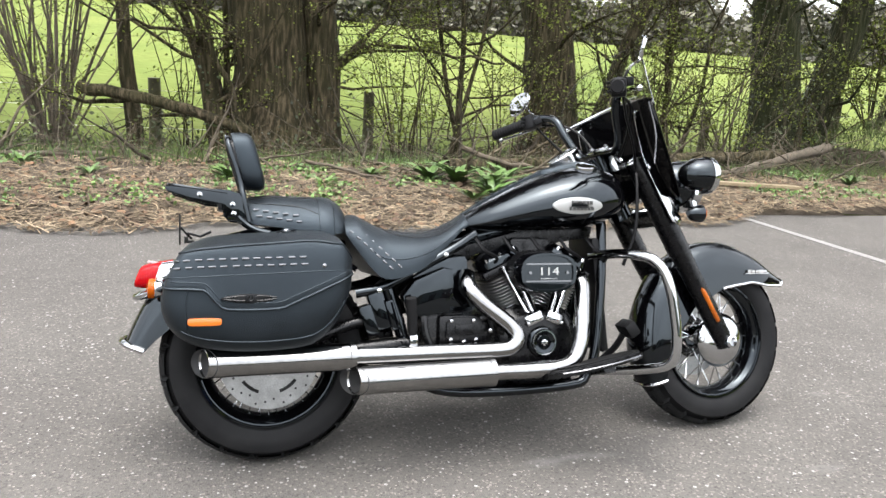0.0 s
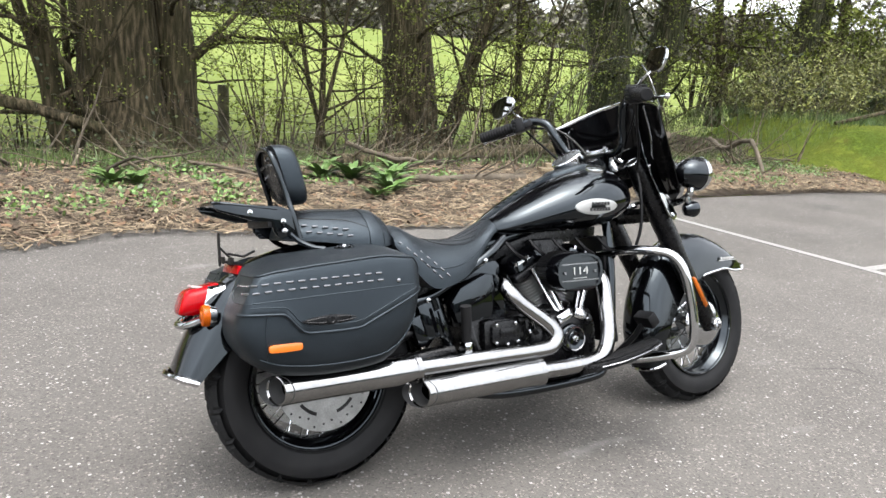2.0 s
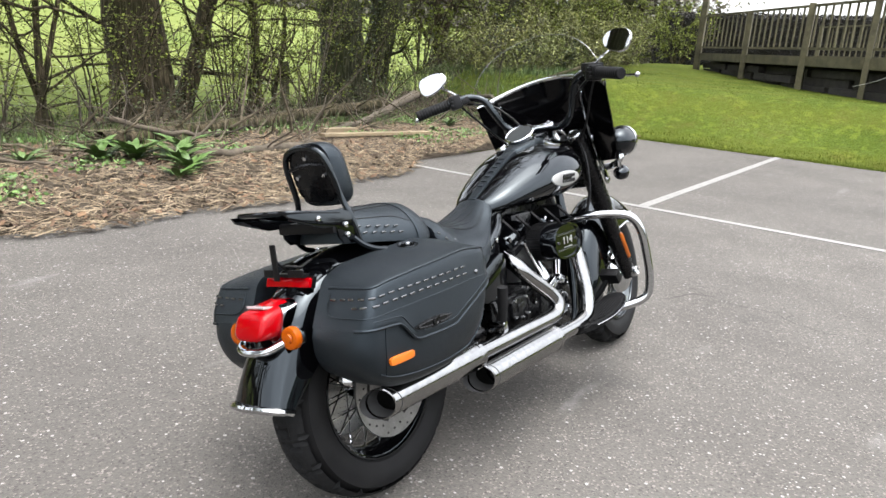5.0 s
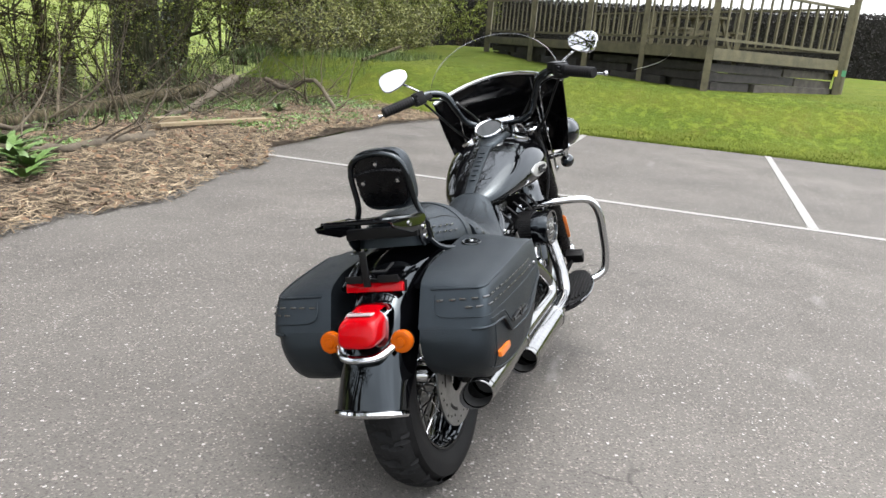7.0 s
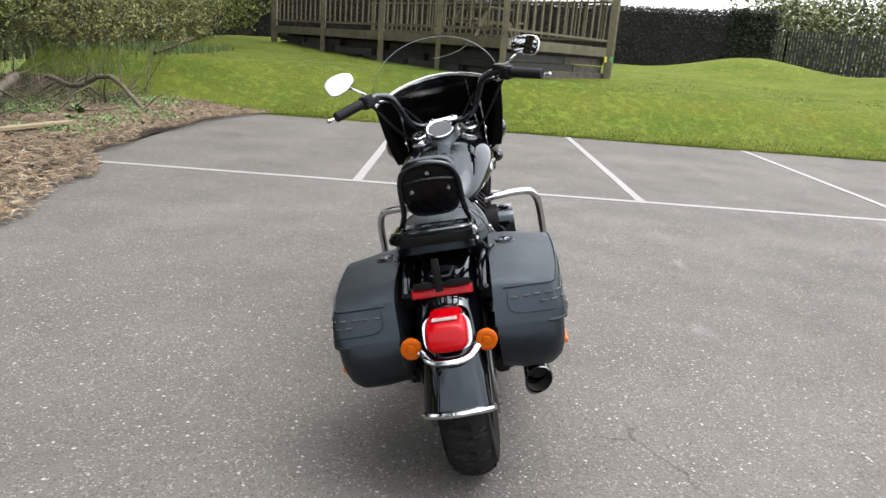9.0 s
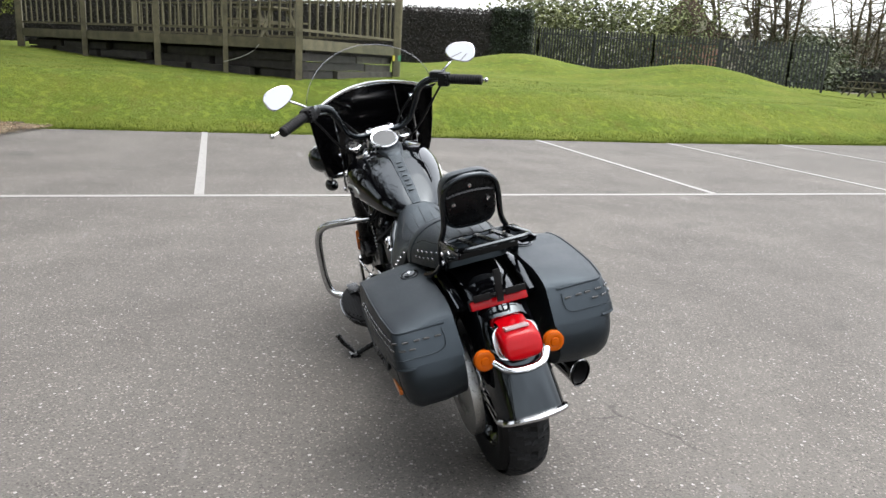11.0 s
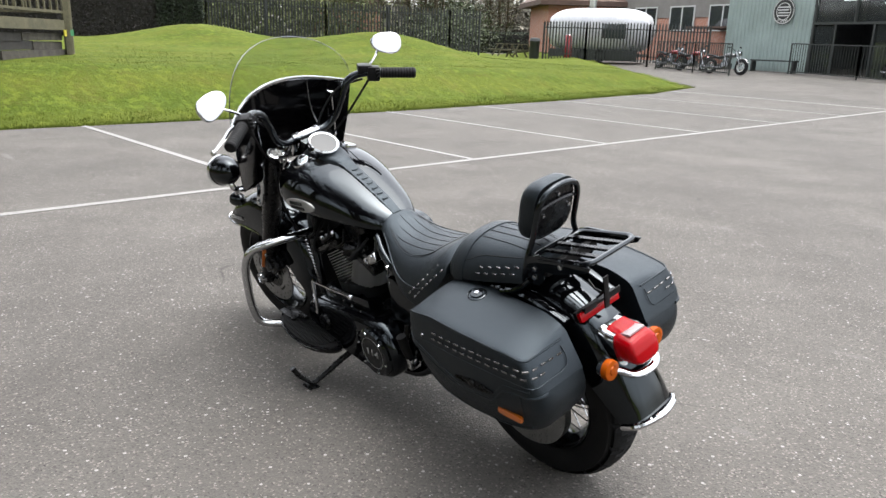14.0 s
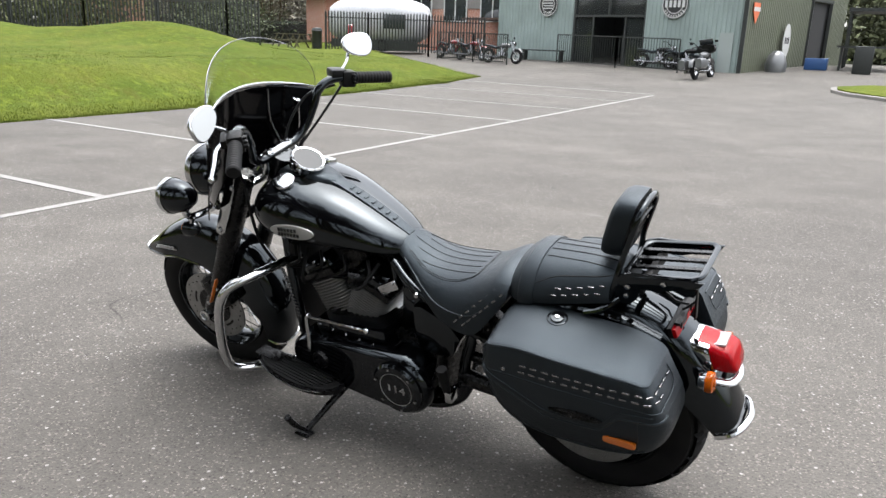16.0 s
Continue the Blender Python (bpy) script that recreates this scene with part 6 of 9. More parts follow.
# handlebar
BARS = [(1.172, 0.0, 1.0), (1.172, 0.05, 1.0), (1.168, 0.10, 1.003), (1.15, 0.145, 1.035), (1.12, 0.175, 1.10), (1.105, 0.20, 1.15), (1.085, 0.245, 1.172), (1.045, 0.30, 1.168), (0.955, 0.428, 1.132)]
bm = bmesh.new()
tube(bm, [(x, -y, z) for x, y, z in BARS[:0:-1]] + BARS, 0.0155, 12, 5)
bars = front("handlebar", bm, GLOSS, label="gloss black swept handlebar")
for s in (-1, 1):
    a, b = Vector((1.03, s * 0.325, 1.160)), Vector((0.95, s * 0.437, 1.130))
    bm = bmesh.new()
    seq = [a.lerp(b, f) for f in np.linspace(0, 1, 49)]
    tube(bm, seq, [0.016] + [0.0215 if i % 4 < 3 else 0.0202 for i in range(1, 48)] + [0.018], 16)
    part("grip", bm, RUBBER, bars, "black rubber grip")
    bm = bmesh.new()
    c = Vector((1.045, s * 0.303, 1.163))
    R = (b - a).to_track_quat("X", "Z").to_matrix().to_4x4()
    block(bm, c, (0.05, 0.05, 0.058), R, 0.01)
    for k in range(3):
        block(bm, c + Vector((-0.026, 0, 0.014 - 0.014 * k)), (0.012, 0.03, 0.009), R, 0.002)
    part("switch_housing", bm, PLASTIC, bars, "black switch housing with buttons")
    bm = bmesh.new()
    block(bm, c + Vector((0.03, -s * 0.015, 0.025 if s < 0 else 0.0)), (0.06, 0.065, 0.03), R, 0.008)
    part("lever_clamp", bm, PLASTIC, bars)
    bm = bmesh.new()
    l0 = c + Vector((0.045, 0.0, 0.0))
    l1, l2 = Vector((1.05, s * 0.40, 1.135)), Vector((1.0, s * 0.475, 1.12))
    tube(bm, [l0, l0.lerp(l1, 0.5) + Vector((0.012, 0, 0)), l1, l2], [0.008, 0.009, 0.008, 0.007], 8, 4, flat=0.6)
    bmesh.ops.create_uvsphere(bm, u_segments=10, v_segments=6, radius=0.01, matrix=Matrix.Translation(l2))
    part("hand_lever", bm, CHROME, bars, "chrome lever")
    # mirror
    mc = Vector((1.052, s * 0.402, 1.258))
    bm = bmesh.new()
    tube(bm, [c + Vector((0.02, 0, 0.03)), Vector((1.06, s * 0.335, 1.215)), mc + Vector((0.02, -s * 0.03, -0.02))], 0.005, 8, 4)
    part("mirror_stem", bm, CHROME, bars)
    T = Matrix.Translation(mc) @ Matrix.Rotation(radians(9 if s > 0 else -19), 4, "Z") @ Matrix.Rotation(radians(8 if s > 0 else 15), 4, "Y") @ Matrix.Rotation(radians(-s * 16), 4, "X")
    shape = []
    for i in range(32):
        q = 2 * math.pi * i / 32
        cq, sq = math.cos(q), math.sin(q)
        yy = 0.064 * math.copysign(abs(cq) ** 0.8, cq)
        zz = 0.041 * math.copysign(abs(sq) ** 0.85, sq) * (1.0 + 0.22 * cq)
        shape.append((yy, zz))
    bm = bmesh.new()
    loft(bm, [[T @ Vector((x, s * y * g, z * g)) for y, z in shape] for x, g in ((-0.008, 0.95), (-0.006, 1.0), (0.002, 1.0), (0.009, 0.85), (0.013, 0.5))])
    mir = part("mirror", bm, CHROME, bars, "teardrop mirror in a chrome shell", angle=50)
    bm = bmesh.new()
    f = bm.faces.new([bm.verts.new(T @ Vector((-0.0092, s * y * 0.93, z * 0.93))) for y, z in shape])
    part("mirror_glass", bm, MIRROR, mir)
for s, k in ((-1, 0.0), (1, 0.02)):
    bm = bmesh.new()
    tube(bm, [(1.07, s * 0.29, 1.14), (1.11, s * 0.25, 1.08), (1.17, s * 0.2, 1.0), (1.22, s * 0.14, 0.93)], 0.005, 6, 5)
    front("control_cable", bm, PLASTIC, label="black control cable")
    bm = bmesh.new()
    tube(bm, [(1.08, s * 0.27, 1.15), (1.16, s * 0.20, 1.13), (1.2, s * 0.12, 1.05), (1.2, s * 0.06, 0.96)], 0.005, 6, 5)
    front("control_cable", bm, PLASTIC, label="black control cable")
    bm = bmesh.new()
    tube(bm, [(1.225, s * 0.135, 0.93), (1.21, s * 0.16, 0.85), (1.2, s * 0.16, 0.72), (1.17, s * 0.13, 0.6)], 0.006, 6, 5)
    front("control_cable", bm, PLASTIC, label="black control cable")
bm = bmesh.new()
block(bm, (1.53, 0.115, 0.43), (0.085, 0.06, 0.15), Matrix.Rotation(radians(30), 4, "Y"), 0.018)
block(bm, (1.53, 0.148, 0.43), (0.05, 0.02, 0.11), Matrix.Rotation(radians(30), 4, "Y"), 0.008)
front("front_caliper", bm, SATIN, label="black front brake caliper")
for x, z in ((1.497, 0.468), (1.565, 0.39)):
    bm = bmesh.new()
    lathe(bm, [(0, 0.009), (0.006, 0.0085), (0.008, 0)], (x, 0.155, z), (0, 1, 0), 10)
    front("caliper_bolt", bm, CHROME)


# ---- ground ----
def ease(t):
    t = min(1.0, max(0.0, t))
    return t * t * (3 - 2 * t)


def lot_z(y):
    return 0.042 * min(18.0, max(0.0, -20 - y))


def bank_edge(y):
    return interp(y, [(-23, 12.0), (-20, 11.8), (-14, 10.9), (-7.6, 10.35), (0, 10.45), (3.4, 10.5), (5, 9.6), (8, 10.5), (30, 12)])


MOUNDS = ((23.0, -9.9, 0.62, 2.6), (19.2, -14.7, 0.72, 3.2), (27.5, -19.0, 0.3, 4.0))


def bank_z(x, y):
    e = x - bank_edge(y)
    far = (x - 12) * 0.69 + (y + 23) * 0.72
    e = min(e, far)
    h = 0.80 * ease(e / 2.6) + 0.38 * ease((e - 2.6) / 14)
    if y < -8:
        h *= 1 - 0.35 * ease((-8 - y) / 14) * (1 - ease(e / 10))
    for mx, my, mh, mr in MOUNDS:
        h += mh * math.exp(-((x - mx) ** 2 + (y - my) ** 2) / (mr * mr) * 1.3)
    return h + lot_z(y) * (1 - ease(e / 6))


def wild_z(x, y):
    """The strip of dead stalks, the ditch with the trees and the rising meadow."""
    if y < 9:
        z = interp(y, [(2.8, -0.02), (3.4, 0.03), (4.2, 0.1), (5.5, 0.12), (6.5, 0.02), (7.5, -0.2), (9, -0.36)])
    else:
        z = -0.36 - 0.04 * min(2, y - 9) + 0.068 * max(0, y - 11.5)
    if x > 9:
        z += (bank_z(x, min(y, 6)) - z) * ease((x - 9) / 3) * (1 - ease((y - 8) / 5))
    return z


def grid(name, xs, ys, z_of, material, label, category, keep=None, jitter=0.0):
    bm = bmesh.new()
    rnd = random.Random(name)
    vs = {}
    for i, x in enumerate(xs):
        for j, y in enumerate(ys):
            if keep is None or keep(x, y):
                vs[i, j] = bm.verts.new((x, y, z_of(x, y) + rnd.uniform(-jitter, jitter)))
    for i in range(len(xs) - 1):
        for j in range(len(ys) - 1):
            q = [vs.get(k) for k in ((i, j), (i + 1, j), (i + 1, j + 1), (i, j + 1))]
            if all(q):
                bm.faces.new(q)
    ob = from_bm(name, bm, material, True, 80)
    return tagged(ob, label, category, kind="structure")


def whole(x, y):
    if y > 3.2:
        return wild_z(x, y)
    if x > bank_edge(max(y, -23)) and (x - 12) * 0.69 + (y + 23) * 0.72 > 0:
        return bank_z(x, y)
    return lot_z(y)


wide = sorted(set(list(np.linspace(-900, -60, 15)) + list(np.linspace(-50, 60, 56)) + list(np.linspace(70, 900, 15))))
deep = sorted(set(list(np.linspace(-900, -60, 15)) + list(np.linspace(-50, 140, 96)) + list(np.linspace(150, 900, 15))))
grid("ground", wide, deep, lambda x, y: min(whole(x, y), 8.8 + 0.004 * abs(y)) - (0.06 if y > 10 or abs(x) > 70 or y < -80 else 0.7), FIELD, "bright green spring meadow reaching to the horizon", "ground")
grid("car_park", list(np.linspace(-45, 62, 54)), [3.7, 3.2] + list(np.linspace(2, -20, 12)) + list(np.linspace(-21.5, -75, 38)), lambda x, y: lot_z(y), ASPHALT, "grey weathered asphalt car park", "asphalt",
              keep=lambda x, y: x < 13.5 or y < -18)
grid("grass_bank", list(np.linspace(9.4, 14, 24)) + list(np.linspace(14.5, 40, 52)), list(np.linspace(8, -40, 97)), lambda x, y: bank_z(x, y) + 0.006, GRASS, "mown grass bank with low mounds", "grass",
     keep=lambda x, y: x > bank_edge(max(y, -23)) - 0.12 and (x - 12) * 0.69 + (y + 23) * 0.72 > -0.15, jitter=0.012)


def litter_edge(x):
    return 3.28 + 0.12 * math.sin(x * 1.3) + 0.08 * math.sin(x * 3.7 + 1) + interp(x, [(-6, 0.1), (0, 0.0), (2, -0.3), (3, -0.05), (5, 0.3), (8, 0.6), (9.6, 0.35), (10.4, -0.2)])


def litter_z(x, y):
    k = ease((y - litter_edge(x) + 0.15) / 0.6)
    return -0.02 + (max(wild_z(x, y), 0.012 if y < 4 else -9) + 0.03 * noise.noise((x * 1.7, y * 1.7, 0)) + 0.032) * k


grid("leaf_litter", list(np.linspace(-9, 11.2, 102)), [2.6, 2.9] + list(np.linspace(3.1, 8.6, 40)), litter_z, LITTER, "soil covered with dead leaves and stalks", "soil",
     keep=lambda x, y: y > litter_edge(x) - 0.17, jitter=0.004)

# painted bays
bm = bmesh.new()
block(bm, (4.91, -8.42, 0.003), (0.09, 23.96, 0.006))
bay = from_bm("bay_line", bm, LINE, False)
tagged(bay, "worn white painted parking bay line", "road marking", "parking bay lines", "structure")
JY = (0.957, -1.80, -4.602, -7.392, -10.227, -13.442, -16.95, -20.35)
KY = (0.88, -1.93, -4.88, -7.62, -10.5, -13.8, -17.4, -21.0)
for jy, ky in zip(JY, KY):
    bm = bmesh.new()
    x1 = bank_edge(ky) + 0.02
    w = 0.044
    q = [(4.96, jy - w), (x1, ky - w), (x1, ky + w), (4.96, jy + w)]
    loft(bm, [[Vector((x, y, 0.0)) for x, y in q], [Vector((x, y, 0.006 + lot_z(y))) for x, y in q]])
    tagged(from_bm("bay_line", bm, LINE, False), "worn white painted parking bay line", "road marking", "parking bay lines", "structure")


# ---- scattered stuff ----
rng = np.random.default_rng(3)


def strips(count, place, length, width, lift, bend=0.25, tilt=0.35):
    V, F = [], []
    for _ in range(count):
        x, y, z = place()
        a = rng.uniform(0, 2 * math.pi)
        l = rng.uniform(*length)
        w = rng.uniform(*width)
        dx, dy = math.cos(a), math.sin(a)
        t = rng.uniform(-tilt, tilt)
        h = rng.uniform(*lift)
        k = len(V)
        for s, b in ((-0.5, 0.0), (0.0, bend * l * rng.uniform(-0.4, 0.4)), (0.5, 0.0)):
            cx, cy, cz = x + dx * l * s - dy * b, y + dy * l * s + dx * b, z + h + t * l * s + 0.3 * abs(b)
            V += [(cx - dy * w / 2, cy + dx * w / 2, cz), (cx, cy, cz + w * 0.45), (cx + dy * w / 2, cy - dx * w / 2, cz)]
        F += [(k, k + 1, k + 4, k + 3), (k + 1, k + 2, k + 5, k + 4), (k + 3, k + 4, k + 7, k + 6), (k + 4, k + 5, k + 8, k + 7)]
    return V, F


def litter_spot():
    x = rng.uniform(-6.5, 10.6)
    y = litter_edge(x) - 0.14 + abs(rng.normal(0, 1.6))
    return x, y, max(wild_z(x, y), 0.01)


V, F = strips(36000, litter_spot, (0.03, 0.17), (0.003, 0.012), (0.008, 0.045), 0.35)
stuff_mesh("dead_stalks", V, F, CHIP, "pale dead stalks and bark chips on the soil", "litter")
V, F = strips(2400, litter_spot, (0.03, 0.07), (0.02, 0.045), (0.012, 0.045), 0.5, 0.5)
stuff_mesh("dead_leaves", V, F, varied("dead_leaf", (0.054, 0.0285, 0.0145), (0.138, 0.08, 0.041), 8, 0.8, bump=0.2, island=True), "curled brown dead leaves on the soil", "litter")


def blades(count, place, h, w, rough=False):
    V, F = [], []
    for _ in range(count):
        x, y, z = place()
        a = rng.uniform(0, 2 * math.pi)
        l = rng.uniform(*h)
        ww = rng.uniform(*w)
        b = rng.uniform(0.0, 0.6) * l if rough else rng.uniform(0.9, 2.4) * l
        c = rng.uniform(0, 2 * math.pi)
        k = len(V)
        dx, dy = math.cos(a) * ww, math.sin(a) * ww
        V += [(x - dx, y - dy, z), (x + dx, y + dy, z), (x + math.cos(c) * b, y + math.sin(c) * b, z + l)]
        F.append((k, k + 1, k + 2))
    return V, F


def bank_spot():
    while True:
        y = rng.uniform(-22, 7)
        x = bank_edge(y) - 0.06 + rng.uniform(0, 1) ** 2 * 0.7
        if (x - 12) * 0.69 + (y + 23) * 0.72 > 0:
            return x, y, bank_z(x, y)


V, F = blades(22000, bank_spot, (0.02, 0.06), (0.004, 0.008), True)
stuff_mesh("bank_grass", V, F, BLADE, "short green grass blades on the bank", "grass")


def slope_spot():
    while True:
        y = rng.uniform(-24, 6)
        x = bank_edge(max(y, -23)) - 0.04 + rng.uniform(0, 1) ** 2.6 * (9.0 + 3.0 * noise.noise((0.0, y * 0.7, 1.0)))
        if (x - 12) * 0.69 + (y + 23) * 0.72 > 0 :
            return x, y, bank_z(x, y)


V, F = blades(80000, slope_spot, (0.012, 0.034), (0.003, 0.007), True)
stuff_mesh("turf_tufts", V, F, CLUMP, "uneven tufts of green turf on the bank", "grass")


def verge_spot():
    x = rng.uniform(-7, 16)
    y = rng.uniform(5.2, 12)
    return x, y, wild_z(x, y)


V, F = blades(26000, verge_spot, (0.06, 0.24), (0.005, 0.011), True)
stuff_mesh("verge_grass", V, F, ROUGH, "rough grass under the trees", "grass")


# ---- plants and trees ----
def add_tube(V, F, pts, r0, r1, n):
    k0 = len(V)
    m = len(pts)
    side = None
    for i, p in enumerate(pts):
        d = (pts[min(i + 1, m - 1)] - pts[max(i - 1, 0)]).normalized()
        if side is None:
            side = d.cross(Vector((0.3, 1, 0.2))).normalized()
        side = (side - d * side.dot(d)).normalized()
        up = d.cross(side)
        r = r0 + (r1 - r0) * i / (m - 1)
        for j in range(n):
            a = 2 * math.pi * j / n
            V.append(tuple(p + (side * math.cos(a) + up * math.sin(a)) * r))
    for i in range(m - 1):
        for j in range(n):
            a, b = k0 + i * n + j, k0 + i * n + (j + 1) % n
            F.append((a, b, b + n, a + n))


def limb(rnd, start, direction, length, r0, r1, wander, sag=0.0, steps=7):
    p, d = Vector(start), Vector(direction).normalized()
    pts = [p.copy()]
    for i in range(steps):
        d = (d + Vector((rnd.gauss(0, wander), rnd.gauss(0, wander), rnd.gauss(0, wander) + sag))).normalized()
        p = p + d * length / steps
        pts.append(p.copy())
    return pts


def leafing(rnd, V, F, p, size):
    a, b = Vector((rnd.gauss(0, 1), rnd.gauss(0, 1), rnd.gauss(0, 0.6))).normalized(), Vector((rnd.gauss(0, 1), rnd.gauss(0, 1), rnd.gauss(0, 1)))
    b = (b - a * b.dot(a)).normalized()
    k = len(V)
    s = size * rnd.uniform(0.6, 1.3)
    V += [tuple(p), tuple(p + a * s * 0.5 + b * s * 0.32), tuple(p + a * s), tuple(p + a * s * 0.5 - b * s * 0.32)]
    F.append((k, k + 1, k + 2, k + 3))


def mesh_part(name, V, F, material, parent, label="", smooth=True, kind=""):
    me = bpy.data.meshes.new(name)
    me.from_pydata(V, [], F)
    me.materials.append(material)
    if smooth:
        me.shade_smooth()
    ob = new(name, me)
    ob.parent = parent
    return tagged(ob, label, kind=kind)


def scaffold(rnd, LV, LF, pts, count, z0, reach):
    """Bare limbs high on a stem, forking twice."""
    high = [q for q in pts if q.z > z0]
    for k in range(count):
        p = rnd.choice(high)
        a = 2.4 * k + rnd.uniform(-0.5, 0.5)
        q = limb(rnd, p, (math.cos(a), math.sin(a) - 0.45, rnd.uniform(0.25, 1.0)), reach * rnd.uniform(0.6, 1.1), 0, 0, 0.13, 0.0, 9)
        add_tube(LV, LF, q, rnd.uniform(0.09, 0.17), 0.03, 6)
        for _ in range(9):
            j = rnd.randint(2, 9)
            d = (q[j] - q[j - 1]).normalized() + Vector((rnd.gauss(0, 0.7), rnd.gauss(0, 0.7), rnd.gauss(0.1, 0.5)))
            w = limb(rnd, q[j], d, reach * rnd.uniform(0.22, 0.45), 0, 0, 0.18, 0.0, 6)
            add_tube(LV, LF, w, 0.05, 0.014, 5)
            for _ in range(7):
                i = rnd.randint(1, 6)
                d = (w[i] - w[i - 1]).normalized() + Vector((rnd.gauss(0, 0.8), rnd.gauss(0, 0.8), rnd.gauss(0.1, 0.6)))
                add_tube(LV, LF, limb(rnd, w[i], d, rnd.uniform(0.6, 1.6), 0, 0, 0.2, 0.0, 4), 0.02, 0.006, 3)


def build_tree(x, y, seed, stems, height, limbs, leaves, bark, label, low=0.5, ivy=0, leaf_size=0.05, group="hedgerow trees", spread=1.0, high=0):
    """stems: (dx, dy, radius, lean x, lean y)."""
    rnd = random.Random(seed)
    z = (wild_z(x, y) if y > 3 else lot_z(y)) - 0.05
    tree = thing("tree", Matrix.Translation((x, y, z)), label, "tree", group)
    tips = []
    LV, LF = [], []
    for dx, dy, r, lx, ly in stems:
        TV, TF = [], []
        pts = curve(limb(rnd, (dx, dy, -0.1), (lx, ly, 1), height, r, r * 0.3, 0.05, steps=12), 4)
        add_tube(TV, TF, pts, r, r * 0.22, 28)
        # flare and knots
        for i, v in enumerate(TV):
            h = max(0, v[2])
            a = 2 * math.pi * (i % 28) / 28
            f = 1 + 0.5 * math.exp(-h / 0.35) * (0.7 + 0.6 * noise.noise((math.cos(a) * 2, math.sin(a) * 2, seed))) + 0.16 * noise.noise((v[0] * 3, v[1] * 3, h * 1.6 + seed)) + 0.09 * noise.noise((math.cos(a) * 5, math.sin(a) * 5, h * 0.8 + seed))
            c = pts[min(len(pts) - 1, i // 28)]
            TV[i] = (c.x + (v[0] - c.x) * f, c.y + (v[1] - c.y) * f, v[2])
        mesh_part("trunk", TV, TF, bark, tree)
        if high and r > 0.25:
            scaffold(random.Random(seed + 500), LV, LF, pts, high, 4.5, 6.2)
        for _ in range(limbs):
            f = rnd.uniform(low / height, 0.9)
            i = min(len(pts) - 2, int(f * (len(pts) - 1)))
            p = pts[i].lerp(pts[i + 1], rnd.random())
            a = rnd.uniform(0, 2 * math.pi)
            up = rnd.uniform(-0.05, 0.9)
            L = rnd.uniform(0.9, 2.6) * spread * ((1.15 - 0.5 * f) if height < 9 else (0.9 + 1.6 * f))
            r1 = min(r * 0.4, rnd.uniform(0.018, 0.05)) * (1 if height < 9 else 1 + 0.6 * f)
            q = limb(rnd, p, (math.cos(a), math.sin(a), up), L, r1, 0.01, 0.16, 0.03)
            add_tube(LV, LF, q, r1, 0.007, 6)
            for _ in range(8):
                j = rnd.randint(2, len(q) - 1)
                d = Vector((rnd.gauss(0, 1), rnd.gauss(0, 1), rnd.gauss(0.3, 0.6)))
                w = limb(rnd, q[j], d, rnd.uniform(0.35, 1.0) * spread, 0.01, 0.003, 0.2, 0.0, 5)
                add_tube(LV, LF, w, 0.008, 0.0025, 4)
                tips.append(w)
                for _ in range(2):
                    d = Vector((rnd.gauss(0, 1), rnd.gauss(0, 1), rnd.gauss(0.2, 0.6)))
                    u = limb(rnd, w[rnd.randint(2, 5)], d, rnd.uniform(0.15, 0.5), 0.004, 0.002, 0.2, 0, 3)
                    add_tube(LV, LF, u, 0.0035, 0.0018, 3)
                    tips.append(u)
    mesh_part("branchwork", LV, LF, bark, tree, kind="stuff")
    V, F = [], []
    for _ in range(leaves):
        w = rnd.choice(tips)
        p = rnd.choice(w[1:]) + Vector((rnd.gauss(0, 0.04), rnd.gauss(0, 0.04), rnd.gauss(0, 0.04)))
        leafing(rnd, V, F, p, leaf_size)
    mesh_part("crown", V, F, LEAF, tree, "sparse fresh green leaves", False, "stuff")
    if ivy:
        V, F = [], []
        for _ in range(ivy):
            dx, dy, r, lx, ly = rnd.choice(stems)
            h = abs(rnd.gauss(0, 1.6))
            a = rnd.uniform(0, 2 * math.pi)
            rr = r * (1.0 + 0.2 * rnd.random()) + 0.03
            leafing(rnd, V, F, Vector((dx + lx * h + rr * math.cos(a), dy + ly * h + rr * math.sin(a), h)), 0.07)
        mesh_part("ivy", V, F, IVY, tree, "dark ivy on the trunk", False, "stuff")
    return tree


oak = build_tree(1.05, 9.35, 11, [(0, 0, 0.6, 0.0, 0.02), (0.68, 0.0, 0.29, 0.1, 0.0), (-0.75, -0.2, 0.12, -0.16, 0.02)], 15, 38, 15000, BARK, "massive old tree with forked brown trunks and sparse leaves", 0.9, 420, 0.036, high=34)
build_tree(5.9, 9.75, 12, [(0, 0, 0.5, -0.02, 0.0), (0.55, 0.1, 0.16, 0.32, 0.05)], 15, 42, 13000, BARK, "thick tree with bare brown trunk and a side stem", 0.8, 160, 0.036, high=36)
build_tree(10.9, 9.9, 13, [(0, 0, 0.5, -0.03, 0.0), (0.85, 0.2, 0.36, 0.1, 0.02)], 15, 42, 13000, BARK_IVY, "twin-stemmed mossy tree wrapped in ivy", 0.6, 1400, 0.04, high=26)
build_tree(-0.95, 9.3, 14, [(0, 0, 0.12, -0.06, 0.0)], 6, 16, 3600, BARK, "slender tree with fresh leaves", 0.6, 0, 0.036)
build_tree(0.25, 9.2, 15, [(0, 0, 0.1, -0.2, 0.0), (0.1, 0.1, 0.06, -0.05, 0)], 5.5, 16, 3600, BARK, "slender leaning tree with fresh leaves", 0.6, 0, 0.036)
